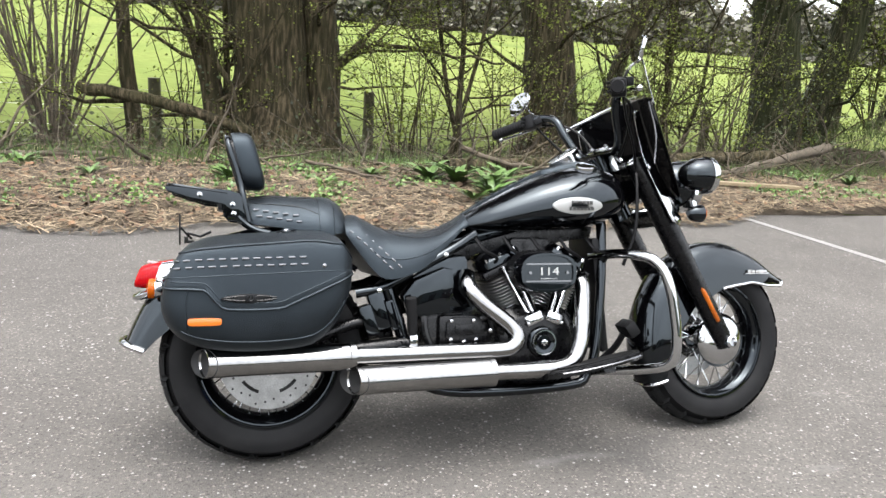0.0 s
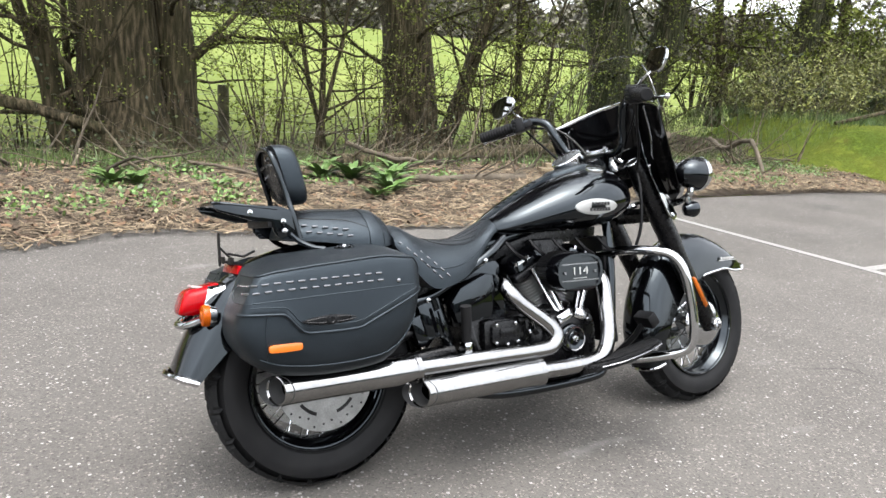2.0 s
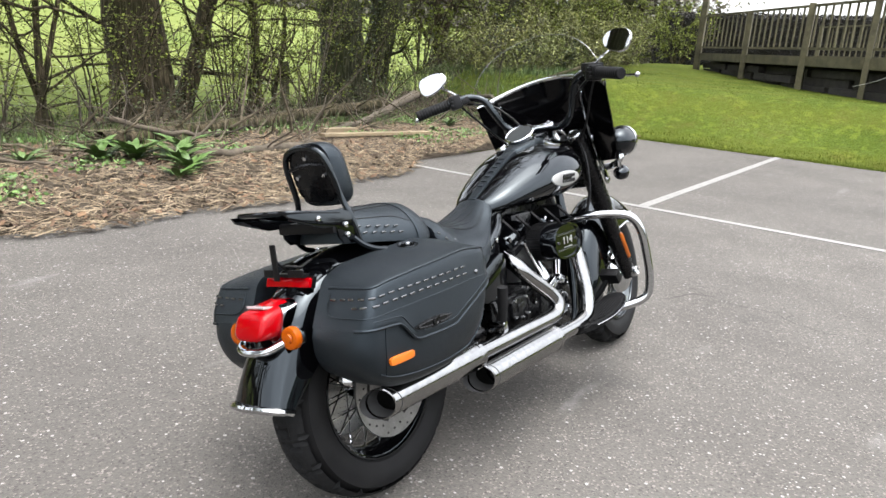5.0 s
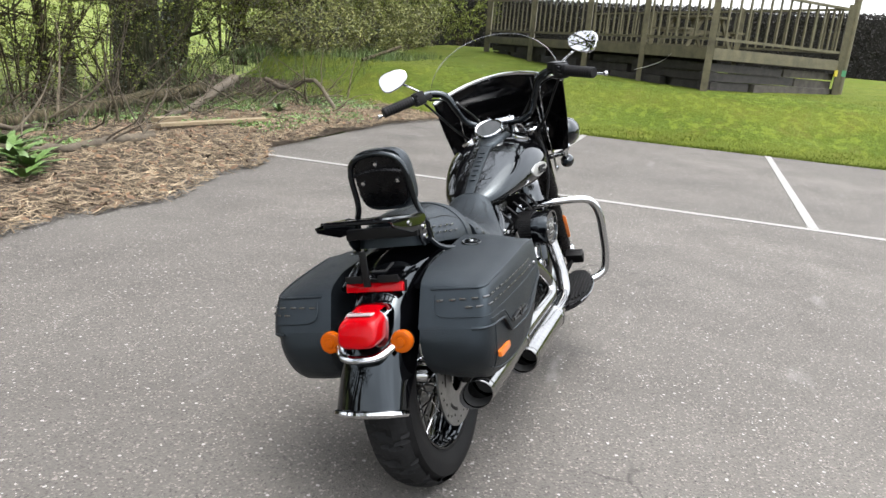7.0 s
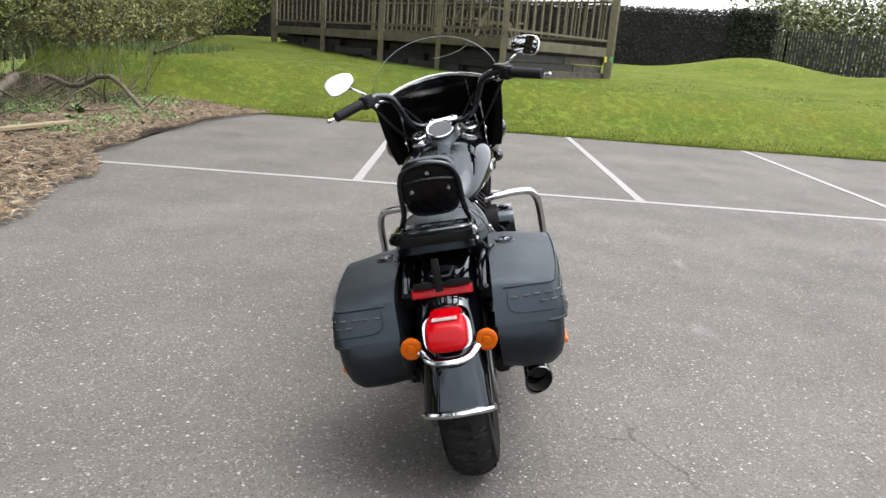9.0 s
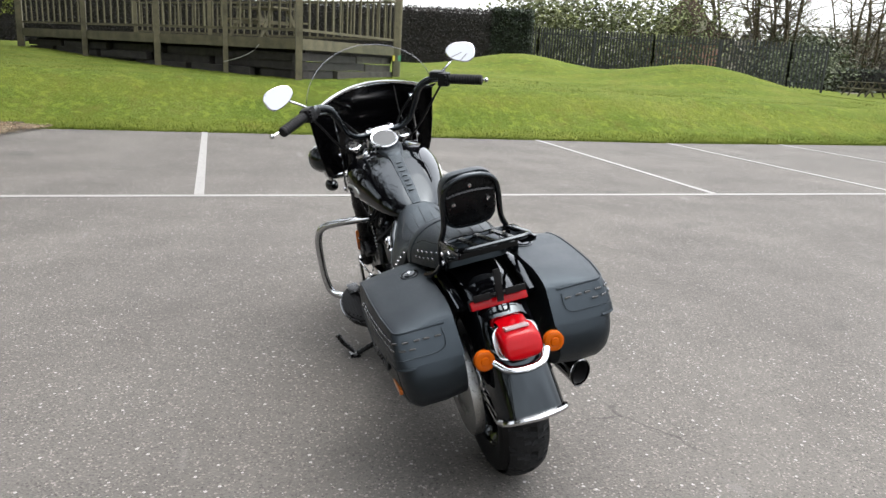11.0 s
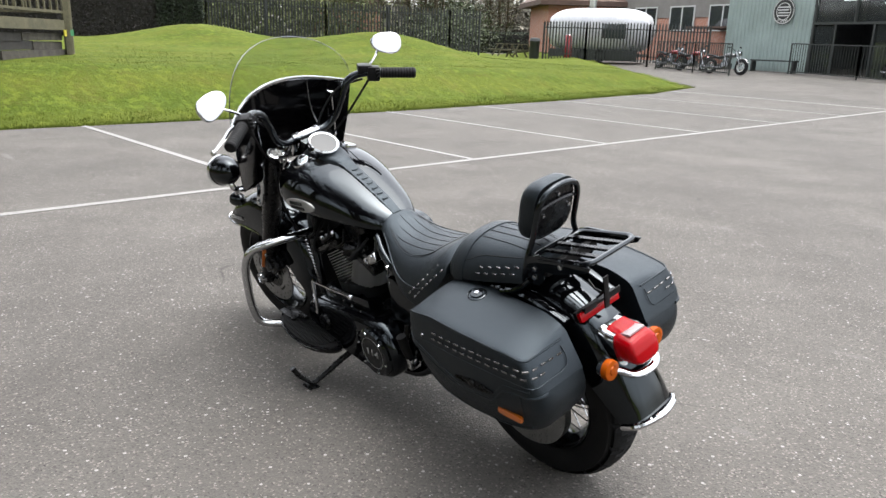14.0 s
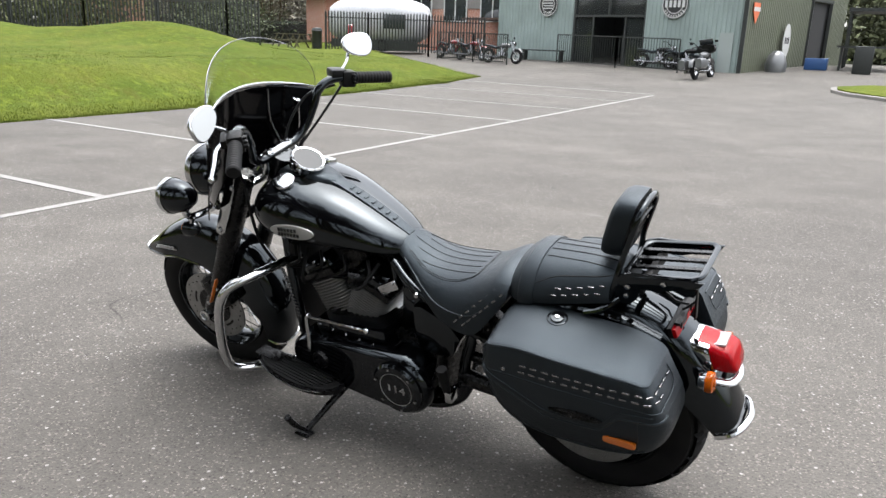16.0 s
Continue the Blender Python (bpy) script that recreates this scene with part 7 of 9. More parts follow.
build_tree(3.9, 9.2, 16, [(0, 0, 0.06, 0.03, 0.0), (0.15, 0.1, 0.05, -0.08, 0), (-0.15, 0, 0.045, 0.12, 0)], 5, 14, 3600, BARK, "slim multi-stemmed sapling with fresh leaves", 0.4, 0, 0.036)
build_tree(8.1, 9.6, 17, [(0, 0, 0.08, 0.06, 0.0), (0.2, 0.0, 0.05, -0.1, 0), (0.4, 0.1, 0.05, 0.2, 0)], 5, 14, 3600, BARK, "slim multi-stemmed sapling with fresh leaves", 0.4, 0, 0.036)
for i, (x, y, r, hh) in enumerate(((13.8, 9.6, 0.14, 6), (16.2, 9.2, 0.3, 17), (18.6, 10.0, 0.22, 7), (21.0, 9.4, 0.32, 18), (23.8, 10.8, 0.2, 7), (26.5, 9.8, 0.34, 18), (30.5, 11.0, 0.3, 17), (-4.2, 9.6, 0.4, 14), (-6.8, 9.2, 0.2, 7), (-9.8, 9.4, 0.42, 14), (-13.5, 10.0, 0.4, 14))):
    build_tree(x, y, 30 + i, [(0, 0, r, 0.04 * (-1) ** i, 0.0), (0.35, 0.2, r * 0.6, 0.12, 0.03)], hh, 18, 3200, BARK_IVY if i % 2 else BARK, "hedgerow tree with twiggy limbs and fresh leaves", 0.4, 300 if i % 2 else 0, 0.07, high=(26 if x > 0 else 9) if hh > 12 else 0)


rndo = random.Random(77)
V, F, LV, LF = [], [], [], []
for arm, r in (([(0.62, -0.1, 1.33), (1.0, -0.15, 1.7), (1.4, -0.2, 1.88), (2.3, -0.3, 1.85), (3.5, -0.35, 1.72)], 0.06), ([(-0.35, -0.3, 0.2), (-0.7, -0.4, 1.1), (-1.2, -0.5, 2.2), (-1.5, -0.5, 3.4)], 0.07), ([(0.9, -0.1, 1.5), (1.5, -0.2, 2.3), (2.0, -0.3, 3.2)], 0.05)):
    p = curve(arm, 6)
    p = [q + Vector((rndo.gauss(0, 0.02), rndo.gauss(0, 0.02), rndo.gauss(0, 0.02))) for q in p]
    add_tube(V, F, p, r, 0.016, 8)
    for _ in range(26):
        q = limb(rndo, rndo.choice(p[3:]), (rndo.gauss(0, 1), rndo.gauss(0, 0.6), rndo.gauss(0.1, 0.7)), rndo.uniform(0.3, 1.0), 0.01, 0.003, 0.2, 0.0, 5)
        add_tube(V, F, q, 0.008, 0.002, 4)
        for _ in range(34):
            leafing(rndo, LV, LF, rndo.choice(q) + Vector((rndo.gauss(0, 0.05), rndo.gauss(0, 0.05), rndo.gauss(0, 0.05))), 0.036)
mesh_part("branchwork", V, F, BARK, oak, kind="stuff")
mesh_part("crown", LV, LF, LEAF, oak, "sparse fresh green leaves", False, "stuff")


def build_shrub(x, y, seed, stems, height, leaves, label, bark=None, leaf=None, spread=0.5, leaf_size=0.05, base_z=None, thin=0.016):
    rnd = random.Random(seed)
    z = (wild_z(x, y) if base_z is None else base_z) - 0.03
    shrub = thing("shrub", Matrix.Translation((x, y, z)), label, "shrub", "hedgerow shrubs")
    V, F, tips = [], [], []
    for _ in range(stems):
        a = rnd.uniform(0, 2 * math.pi)
        s = rnd.uniform(0.05, spread)
        q = limb(rnd, (0.12 * math.cos(a), 0.12 * math.sin(a), 0), (s * math.cos(a), s * math.sin(a), 1), height * rnd.uniform(0.6, 1.1), 0.02, 0.005, 0.09, 0, 8)
        r = rnd.uniform(0.6, 1.5) * thin
        add_tube(V, F, q, r, 0.003, 5)
        for _ in range(6):
            w = limb(rnd, q[rnd.randint(2, 8)], (rnd.gauss(0, 1), rnd.gauss(0, 1), rnd.gauss(0.5, 0.6)), rnd.uniform(0.2, 0.7), 0.005, 0.002, 0.2, 0, 4)
            add_tube(V, F, w, 0.005, 0.002, 3)
            tips.append(w)
    mesh_part("branchwork", V, F, bark or BARK, shrub, kind="stuff")
    V, F = [], []
    for _ in range(leaves):
        w = rnd.choice(tips)
        leafing(rnd, V, F, rnd.choice(w) + Vector((rnd.gauss(0, 0.05), rnd.gauss(0, 0.05), rnd.gauss(0, 0.05))), leaf_size)
    mesh_part("foliage", V, F, leaf or LEAF, shrub, "", False, "stuff")
    return shrub


build_shrub(-2.0, 9.2, 51, 34, 4.2, 1200, "coppiced shrub of many upright bare stems", TWIG, spread=0.35, thin=0.024)
build_shrub(-3.2, 8.8, 52, 14, 3.2, 1400, "leafy hazel shrub with thin stems", spread=0.4)
build_shrub(2.9, 8.9, 53, 10, 2.8, 1300, "thin leafy hedgerow shrub", spread=0.3)
build_shrub(4.6, 8.7, 54, 11, 3.2, 1500, "thin leafy hedgerow shrub", spread=0.4)
build_shrub(7.2, 9.0, 55, 12, 3.2, 1700, "thin leafy hedgerow shrub", spread=0.5)
build_shrub(9.4, 9.2, 56, 12, 3.0, 1700, "thin leafy hedgerow shrub", spread=0.5)
for i, (x, y) in enumerate(((12.6, 9.2), (14.6, 8.4), (15.8, 10.2), (17.4, 8.4), (19.4, 8.8), (20.4, 10.5), (22.3, 8.6), (24.9, 9.4), (27.8, 10.2), (33, 12.5), (29, 8.6), (36.5, 10.5))):
    build_shrub(x, y, 60 + i, 16, 3.0, 2600 if x > 15 else 1000, "dense twiggy shrub with young leaves", spread=0.75, leaf_size=0.09)
for i, (x, y) in enumerate(((6.6, 8.6), (8.6, 8.8), (10.2, 8.6), (3.4, 9.6), (-0.2, 9.9))):
    build_shrub(x, y, 200 + i, 9, 3.4, 900, "twiggy hedgerow shrub with small fresh leaves", TWIG if i % 2 else BARK, spread=0.7, leaf_size=0.045, thin=0.012)
SPRING = varied("spring_leaf", (0.12, 0.133, 0.03), (0.22, 0.222, 0.07), 2, 0.6, bump=0.1, island=True)
for i, (x, y) in enumerate(((13.0, 7.4), (14.4, 7.5), (15.6, 7.9), (17.2, 7.6), (19.4, 7.8), (21.6, 8.0), (13.8, 8.8))):
    build_shrub(x, y, 230 + i, 20, 1.9 if x > 15 else 1.5, 5200 if x > 15 else 2400, "dense hedgerow bush with many small spring leaves", TWIG, SPRING, spread=0.95, leaf_size=0.065, thin=0.012, base_z=bank_z(x, 6) - 0.3)
for i, (x, y) in enumerate(((16.6, 7.6), (13.6, 7.6))):
    build_shrub(x, y, 80 + i, 14, 0.9, 1500, "low dark ivy-covered brush", leaf=IVY, spread=0.9, leaf_size=0.065)


rndb = random.Random(9)
V, F, LV, LF = [], [], [], []
for _ in range(250):
    x = rndb.uniform(-5, 13)
    y = rndb.uniform(7.6, 10.2)
    q = limb(rndb, (x, y, wild_z(x, y)), (rndb.gauss(0, 0.7), rndb.gauss(0, 0.6), 1), rndb.uniform(0.4, 1.3), 0.01, 0.003, 0.18, -0.12, 6)
    add_tube(V, F, q, 0.006, 0.003, 4)
    for _ in range(rndb.randint(14, 44)):
        leafing(rndb, LV, LF, rndb.choice(q) + Vector((rndb.gauss(0, 0.1), rndb.gauss(0, 0.1), rndb.gauss(0, 0.07))), 0.06)
stuff_mesh("bramble", V, F, TWIG, "arching bramble stems under the hedgerow", "bramble", True)
stuff_mesh("bramble_foliage", LV, LF, varied("bramble_leaf", (0.034, 0.047, 0.012), (0.086, 0.102, 0.03), 3, 0.6, bump=0.1, island=True), "dull green bramble leaves under the hedgerow", "bramble")


V, F = [], []
for _ in range(1700):
    x, y = rndb.uniform(-4, 10.4), rndb.uniform(3.6, 6.5)
    if noise.noise((x * 0.9, y * 0.9, 4.0)) > 0.02 and y > litter_edge(x) + 0.15:
        for _ in range(12):
            leafing(rndb, V, F, Vector((x + rndb.gauss(0, 0.07), y + rndb.gauss(0, 0.07), wild_z(x, y) + 0.03 + rndb.random() * 0.05)), 0.04)
stuff_mesh("ground_weeds", V, F, PLANT, "small green weeds growing through the litter", "weeds")


def build_dock(x, y, seed, size=0.28, n=14):
    rnd = random.Random(seed)
    dock = thing("dock_plant", Matrix.Translation((x, y, wild_z(x, y) + 0.005)), "bright green broad-leaved plant in the litter", "plant", "green plants")
    for i in range(n):
        a = rnd.uniform(0, 2 * math.pi)
        l = size * rnd.uniform(0.6, 1.2)
        up = rnd.uniform(0.4, 1.3)
        bm = bmesh.new()
        rows = []
        for k in range(6):
            f = k / 5
            r = l * f * math.cos(up * (1 - 0.6 * f))
            z = l * f * math.sin(up) * (1.25 - 0.6 * f)
            w = 0.1 * l * math.sin(math.pi * min(1, f * 0.92 + 0.08)) ** 0.8 + 0.002
            c = Vector((r * math.cos(a), r * math.sin(a), z))
            s = Vector((-math.sin(a), math.cos(a), 0))
            rows.append([c - s * w + Vector((0, 0, 0.15 * w)), c - Vector((0, 0, 0.12 * w)), c + s * w + Vector((0, 0, 0.15 * w))])
        loft(bm, rows, False, False)
        part("leaf", bm, PLANT, dock)
    return dock


for i, (x, y, s, n) in enumerate(((2.3, 4.6, 0.34, 16), (2.55, 4.35, 0.3, 16), (2.05, 4.75, 0.3, 14), (2.45, 4.05, 0.26, 14), (2.85, 4.7, 0.3, 14), (2.2, 3.85, 0.2, 12), (0.15, 4.6, 0.26, 14), (0.32, 4.5, 0.2, 10), (0.95, 4.3, 0.16, 9), (-1.0, 4.7, 0.15, 8), (1.5, 4.9, 0.2, 10), (3.3, 4.4, 0.14, 8), (7.6, 4.9, 0.18, 10), (7.9, 5.1, 0.16, 10), (-1.6, 5.2, 0.18, 9), (6.9, 4.7, 0.12, 8))):
    build_dock(x, y, 100 + i, s, n * 2)


def fallen(name, pts, r0, r1, material, label, twigs=0, seed=0):
    V, F = [], []
    p = curve(pts, 6)
    rnd = random.Random(seed)
    p = [q + Vector((rnd.gauss(0, 0.012), rnd.gauss(0, 0.012), rnd.gauss(0, 0.008))) for q in p]
    add_tube(V, F, p, r0, r1, 9)
    for _ in range(twigs):
        q = rnd.choice(p)
        w = limb(rnd, q, (rnd.gauss(0, 1), rnd.gauss(0, 0.7), abs(rnd.gauss(0.5, 0.5))), rnd.uniform(0.3, 0.9), 0.01, 0.004, 0.2, 0, 5)
        add_tube(V, F, w, min(r0, r1, 0.05) * 0.3 + 0.003, 0.003, 5)
    me = bpy.data.meshes.new(name)
    me.from_pydata(V, [], F)
    me.materials.append(material)
    me.shade_smooth()
    return tagged(new(name, me), label, "branch", "fallen branches")


fallen("fallen_branch", [(2.6, 4.6, 0.2), (3.06, 4.36, 0.15), (3.6, 4.42, 0.15), (4.3, 4.4, 0.15)], 0.03, 0.055, TWIG, "pale fallen branch lying on the litter", 8, 1)
fallen("fallen_branch", [(2.4, 5.35, 0.2), (3.8, 5.6, 0.2), (5.8, 6.1, 0.24), (7.9, 6.4, 0.3)], 0.075, 0.1, BARK, "thick dark fallen branch on the bank", 12, 2)
fallen("fallen_branch", [(5.3, 5.15, 0.16), (6.4, 5.5, 0.2), (7.6, 5.95, 0.34), (8.6, 6.3, 0.45)], 0.03, 0.075, TWIG, "pale broken branch propped on the brush", 10, 3)
fallen("fallen_branch", [(9.9, 6.5, 0.4), (9.5, 5.9, 0.32), (9.2, 5.2, 0.5), (8.6, 4.5, 0.14)], 0.045, 0.03, TWIG, "thin crooked fallen branch", 8, 4)
fallen("fallen_branch", [(-1.6, 9.0, 0.62), (-0.6, 8.6, 0.5), (0.6, 8.2, 0.18)], 0.09, 0.07, BARK, "mossy fallen trunk leaning in the ditch", 4, 5)
fallen("fallen_branch", [(-3.5, 5.3, 0.16), (-2.2, 5.6, 0.15), (-1.0, 5.9, 0.13)], 0.04, 0.03, TWIG, "pale fallen branch lying on the litter", 2, 6)
fallen("fallen_branch", [(0.9, 5.2, 0.22), (1.5, 4.7, 0.16), (2.1, 4.1, 0.12)], 0.016, 0.009, TWIG, "long thin dead stick on the litter", 2, 7)
fallen("fallen_branch", [(2.7, 5.6, 0.35), (3.2, 5.3, 0.22), (4.1, 5.5, 0.15)], 0.03, 0.018, TWIG, "thin crooked fallen branch", 6, 8)
rnd0 = random.Random(5)
V, F = [], []
for _ in range(900):
    x = rnd0.uniform(1.5, 11) if rnd0.random() < 0.75 else rnd0.uniform(-5, 2)
    y = rnd0.uniform(5.0, 8.2)
    q = limb(rnd0, (x, y, wild_z(x, y) + 0.02), (rnd0.gauss(0, 1), rnd0.gauss(0, 1), abs(rnd0.gauss(0.1, 0.45))), rnd0.uniform(0.3, 1.3), 0.01, 0.003, 0.15, -0.02, 5)
    add_tube(V, F, q, rnd0.choice((0.003, 0.005, 0.007, 0.012, 0.02)), 0.002, 5)
stuff_mesh("brushwood", V, F, BRUSH, "tangle of dead brushwood along the ditch", "brushwood", True)
bm = bmesh.new()
tube(bm, [(12.1, 5.65, bank_z(12.1, 5.65) + 0.03), (12.7, 5.5, bank_z(12.7, 5.5) + 0.14), (13.4, 5.35, bank_z(13.4, 5.35) + 0.3)], 0.035, 10)
tagged(from_bm("fallen_branch", bm, BARK), "dark fallen branch lying on the grass bank", "branch")
for x0, y0, x1, y1, w, t in ((4.74, 4.72, 6.3, 4.36, 0.13, 0.03), (5.0, 4.95, 5.5, 4.9, 0.11, 0.05)):
    bm = bmesh.new()
    beam(bm, (x0, y0, 0.175 + t / 2), (x1, y1, 0.165 + t / 2), w, t)
    tagged(from_bm("plank", bm, BOARD, False), "sawn timber board lying in the litter", "board")
for x, y, h in ((-0.75, 10.8, 1.15), (2.78, 10.8, 1.12), (6.6, 10.8, 1.1), (9.9, 10.8, 1.1), (13.4, 10.9, 1.1), (-4.2, 10.8, 1.1)):
    bm = bmesh.new()
    z = wild_z(x, y)
    tube(bm, [(x, y, z - 0.1), (x + 0.01, y, z + h * 0.5), (x, y, z + h)], [0.105, 0.1, 0.095], 10)
    tagged(from_bm("fence_post", bm, TIMBER), "grey weathered wooden fence post", "post", "field fence posts")
for h in (0.95, 0.65, 0.35):
    bm = bmesh.new()
    tube(bm, [(x, 10.8, wild_z(x, 10.8) + h) for x in np.linspace(-12, 30, 22)], 0.004, 4)
    tagged(from_bm("fence_wire", bm, STEEL), "thin steel field fence wire", "wire", "field fence wires")


# ---- far trees ----
def far_wood(name, line, height, count, seed, label, material, size=(0.6, 1.8)):
    rnd = random.Random(seed)
    V, F = [], []
    for _ in range(count):
        t = rnd.random() * (len(line) - 1)
        i = min(len(line) - 2, int(t))
        a, b = line[i], line[i + 1]
        f = t - i
        x, y, z = (a[k] + (b[k] - a[k]) * f for k in range(3))
        top = height * (0.7 + 0.5 * noise.noise((x * 0.07, y * 0.07, seed)))
        p = Vector((x + rnd.gauss(0, 1.5), y + rnd.gauss(0, 1.5), z + rnd.random() ** 1.25 * top))
        for _ in range(3):
            leafing(rnd, V, F, p + Vector((rnd.gauss(0, 0.6), rnd.gauss(0, 0.6), rnd.gauss(0, 0.6))), rnd.uniform(*size))
    return stuff_mesh(name, V, F, material, label, "trees")


far_wood("far_hedgerow", [(-120, 118, 7.0), (-40, 122, 7.2), (40, 120, 7.0), (120, 112, 6.5), (170, 84, 5.0), (205, 48, 2.4)], 12.5, 46000, 1, "bare grey-brown trees along the far field edge", HAZED_WOOD, (0.6, 1.7))
far_wood("far_shrubbery", [(42, -18.3, 1.2), (43, -21, 1.2), (43.5, -26, 1.1), (43, -32, 1.0)], 7.0, 11000, 2, "leafy yellow-green trees behind the fence", varied("mixed_shrub", (0.0408, 0.051, 0.0136), (0.102, 0.1122, 0.0374), 0.4, 0.9, bump=0.2, island=True), (0.12, 0.3))
far_wood("far_shrubbery", [(48, -32, 0.9), (60, -45, 1.0), (75, -60, 1.2)], 5.0, 1200, 3, "grey-green trees far beyond the yard", HAZED_WOOD, (0.5, 1.1))
far_wood("far_shrubbery", [(74, -60, 1.0), (64, -70, 1.0), (54, -76, 1.0)], 6.5, 5000, 6, "hazy grey trees far beyond the yard", HAZED_WOOD, (0.3, 0.8))
far_wood("far_shrubbery", [(-30, -70, 0.8), (-8, -62, 0.8), (1, -52, 0.8)], 9.0, 13000, 4, "tall leafy trees behind the workshop", varied("pale_spring_leaf", (0.0348, 0.0435, 0.0174), (0.087, 0.0957, 0.0479), 0.4, 0.9, bump=0.2, island=True), (0.25, 0.55))
far_wood("far_shrubbery", [(38, -36, 0.7), (50, -47, 0.8), (66, -62, 0.8)], 4.2, 9000, 5, "rounded green shrubs beyond the yard", varied("yard_shrub", (0.0204, 0.0306, 0.0122), (0.0578, 0.068, 0.0272), 0.4, 0.9, bump=0.2, island=True), (0.14, 0.32))
for i, (x, y) in enumerate(((44, -40), (49, -42), (53, -48), (58, -50), (47, -36.5), (46.5, -50.5), (52, -55))):
    build_tree(x, y, 300 + i, [(0, 0, 0.24, 0.03, 0.0), (0.2, 0.1, 0.16, 0.15, 0.1), (-0.2, 0.1, 0.14, -0.18, 0.0)], 9.5, 22, 500, BARK, "bare spreading tree beyond the yard", 1.5, 0, 0.08, "yard trees", 1.4)
build_shrub(35.6, -11.6, 77, 46, 3.7, 900, "rounded bare-stemmed shrub behind the clipped hedge", TWIG, spread=1.0, leaf_size=0.06, thin=0.014, base_z=1.2)
far_wood("far_shrubbery", [(37, 20, 0.6), (41, 16, 0.8), (45, 12.8, 0.8)], 6.5, 5000, 8, "twiggy trees beyond the deck", HAZED_WOOD, (0.14, 0.34))
for i, (x, y) in enumerate(((43.5, 14.5), (40, 16.5), (46, 15.0))):
    build_tree(x, y, 320 + i, [(0, 0, 0.22, 0.03, 0.0), (0.3, 0.1, 0.15, 0.12, 0.1), (-0.3, 0.1, 0.13, -0.15, 0.0)], 9.0, 22, 700, BARK, "bare tree beyond the deck", 1.2, 0, 0.08, "trees beyond the deck", 1.2)


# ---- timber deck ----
PALE_SLEEPER = varied("grey_sleeper", (0.02, 0.0172, 0.0132), (0.07, 0.061, 0.047), 6, 0.9, fine=50, bump=0.4)
N, C, L = Vector((12.94, -0.93, 0)), Vector((16.33, -3.64, 0)), Vector((21.8, 5.6, 0))
FLOOR = 1.58
deck = thing("timber_deck", Matrix.Identity(4), "raised weathered timber deck with slatted balustrade", "deck")
back = C + (L - N)
bm = bmesh.new()
loft(bm, [[Vector((p.x, p.y, z)) for p in (N, C, back, L)] for z in (FLOOR - 0.04, FLOOR)])
part("deck_floor", bm, TIMBER, deck, smooth=False)


def run_rail(a, b, posts, first, last):
    d = (b - a)
    out = Vector((d.y, -d.x, 0)).normalized()
    if out.dot(Vector((-1, 0, 0))) < 0:
        out = -out
    bm = bmesh.new()
    beam(bm, a + Vector((0, 0, FLOOR - 0.11)) + out * 0.02, b + Vector((0, 0, FLOOR - 0.11)) + out * 0.02, 0.05, 0.2)
    part("fascia_beam", bm, TIMBER, deck, smooth=False)
    for h, w, t in ((1.05, 0.1, 0.045), (0.16, 0.06, 0.05)):
        bm = bmesh.new()
        beam(bm, a + Vector((0, 0, FLOOR + h)), b + Vector((0, 0, FLOOR + h)), w, t)
        part("rail", bm, TIMBER, deck, smooth=False)
    n = int(d.length / 0.29)
    bal = None
    for i in range(1, n):
        p = a + d * (i / n)
        m = Matrix.Translation((p.x, p.y, FLOOR + 0.6)) @ Matrix.Rotation(math.atan2(d.y, d.x), 4, "Z")
        if bal is None:
            bm = bmesh.new()
            block(bm, (0, 0, 0), (0.042, 0.03, 0.9))
            bal = part("baluster", bm, TIMBER, deck, smooth=False)
            bal.matrix_local = m
        else:
            twin("baluster", bal, deck, m)
    for f, w, top in posts:
        p = a + d * f + out * 0.05
        z = bank_z(p.x, p.y)
        bm = bmesh.new()
        beam(bm, (p.x, p.y, z - 0.2), (p.x, p.y, top), w, w, (0, 1, 0))
        part("post", bm, TIMBER, deck, smooth=False)


run_rail(N, L, [(0, 0.125, 3.9), (0.2, 0.1, FLOOR + 1.05), (0.42, 0.13, FLOOR + 1.1), (0.7, 0.12, FLOOR + 1.05), (1.0, 0.16, 3.9)], True, True)
run_rail(N, C, [(0.985, 0.11, FLOOR + 1.14)], False, True)
run_rail(C, back, [(0.3, 0.12, FLOOR + 1.1), (0.65, 0.12, FLOOR + 1.1), (1.0, 0.12, FLOOR + 1.1)], False, True)
tall = C + (C - N).normalized() * 0.18
bm = bmesh.new()
tube(bm, [(tall.x, tall.y, bank_z(tall.x, tall.y) - 0.2), (tall.x + 0.02, tall.y - 0.02, 4.2)], 0.075, 10)
part("tall_pole", bm, TIMBER, deck)
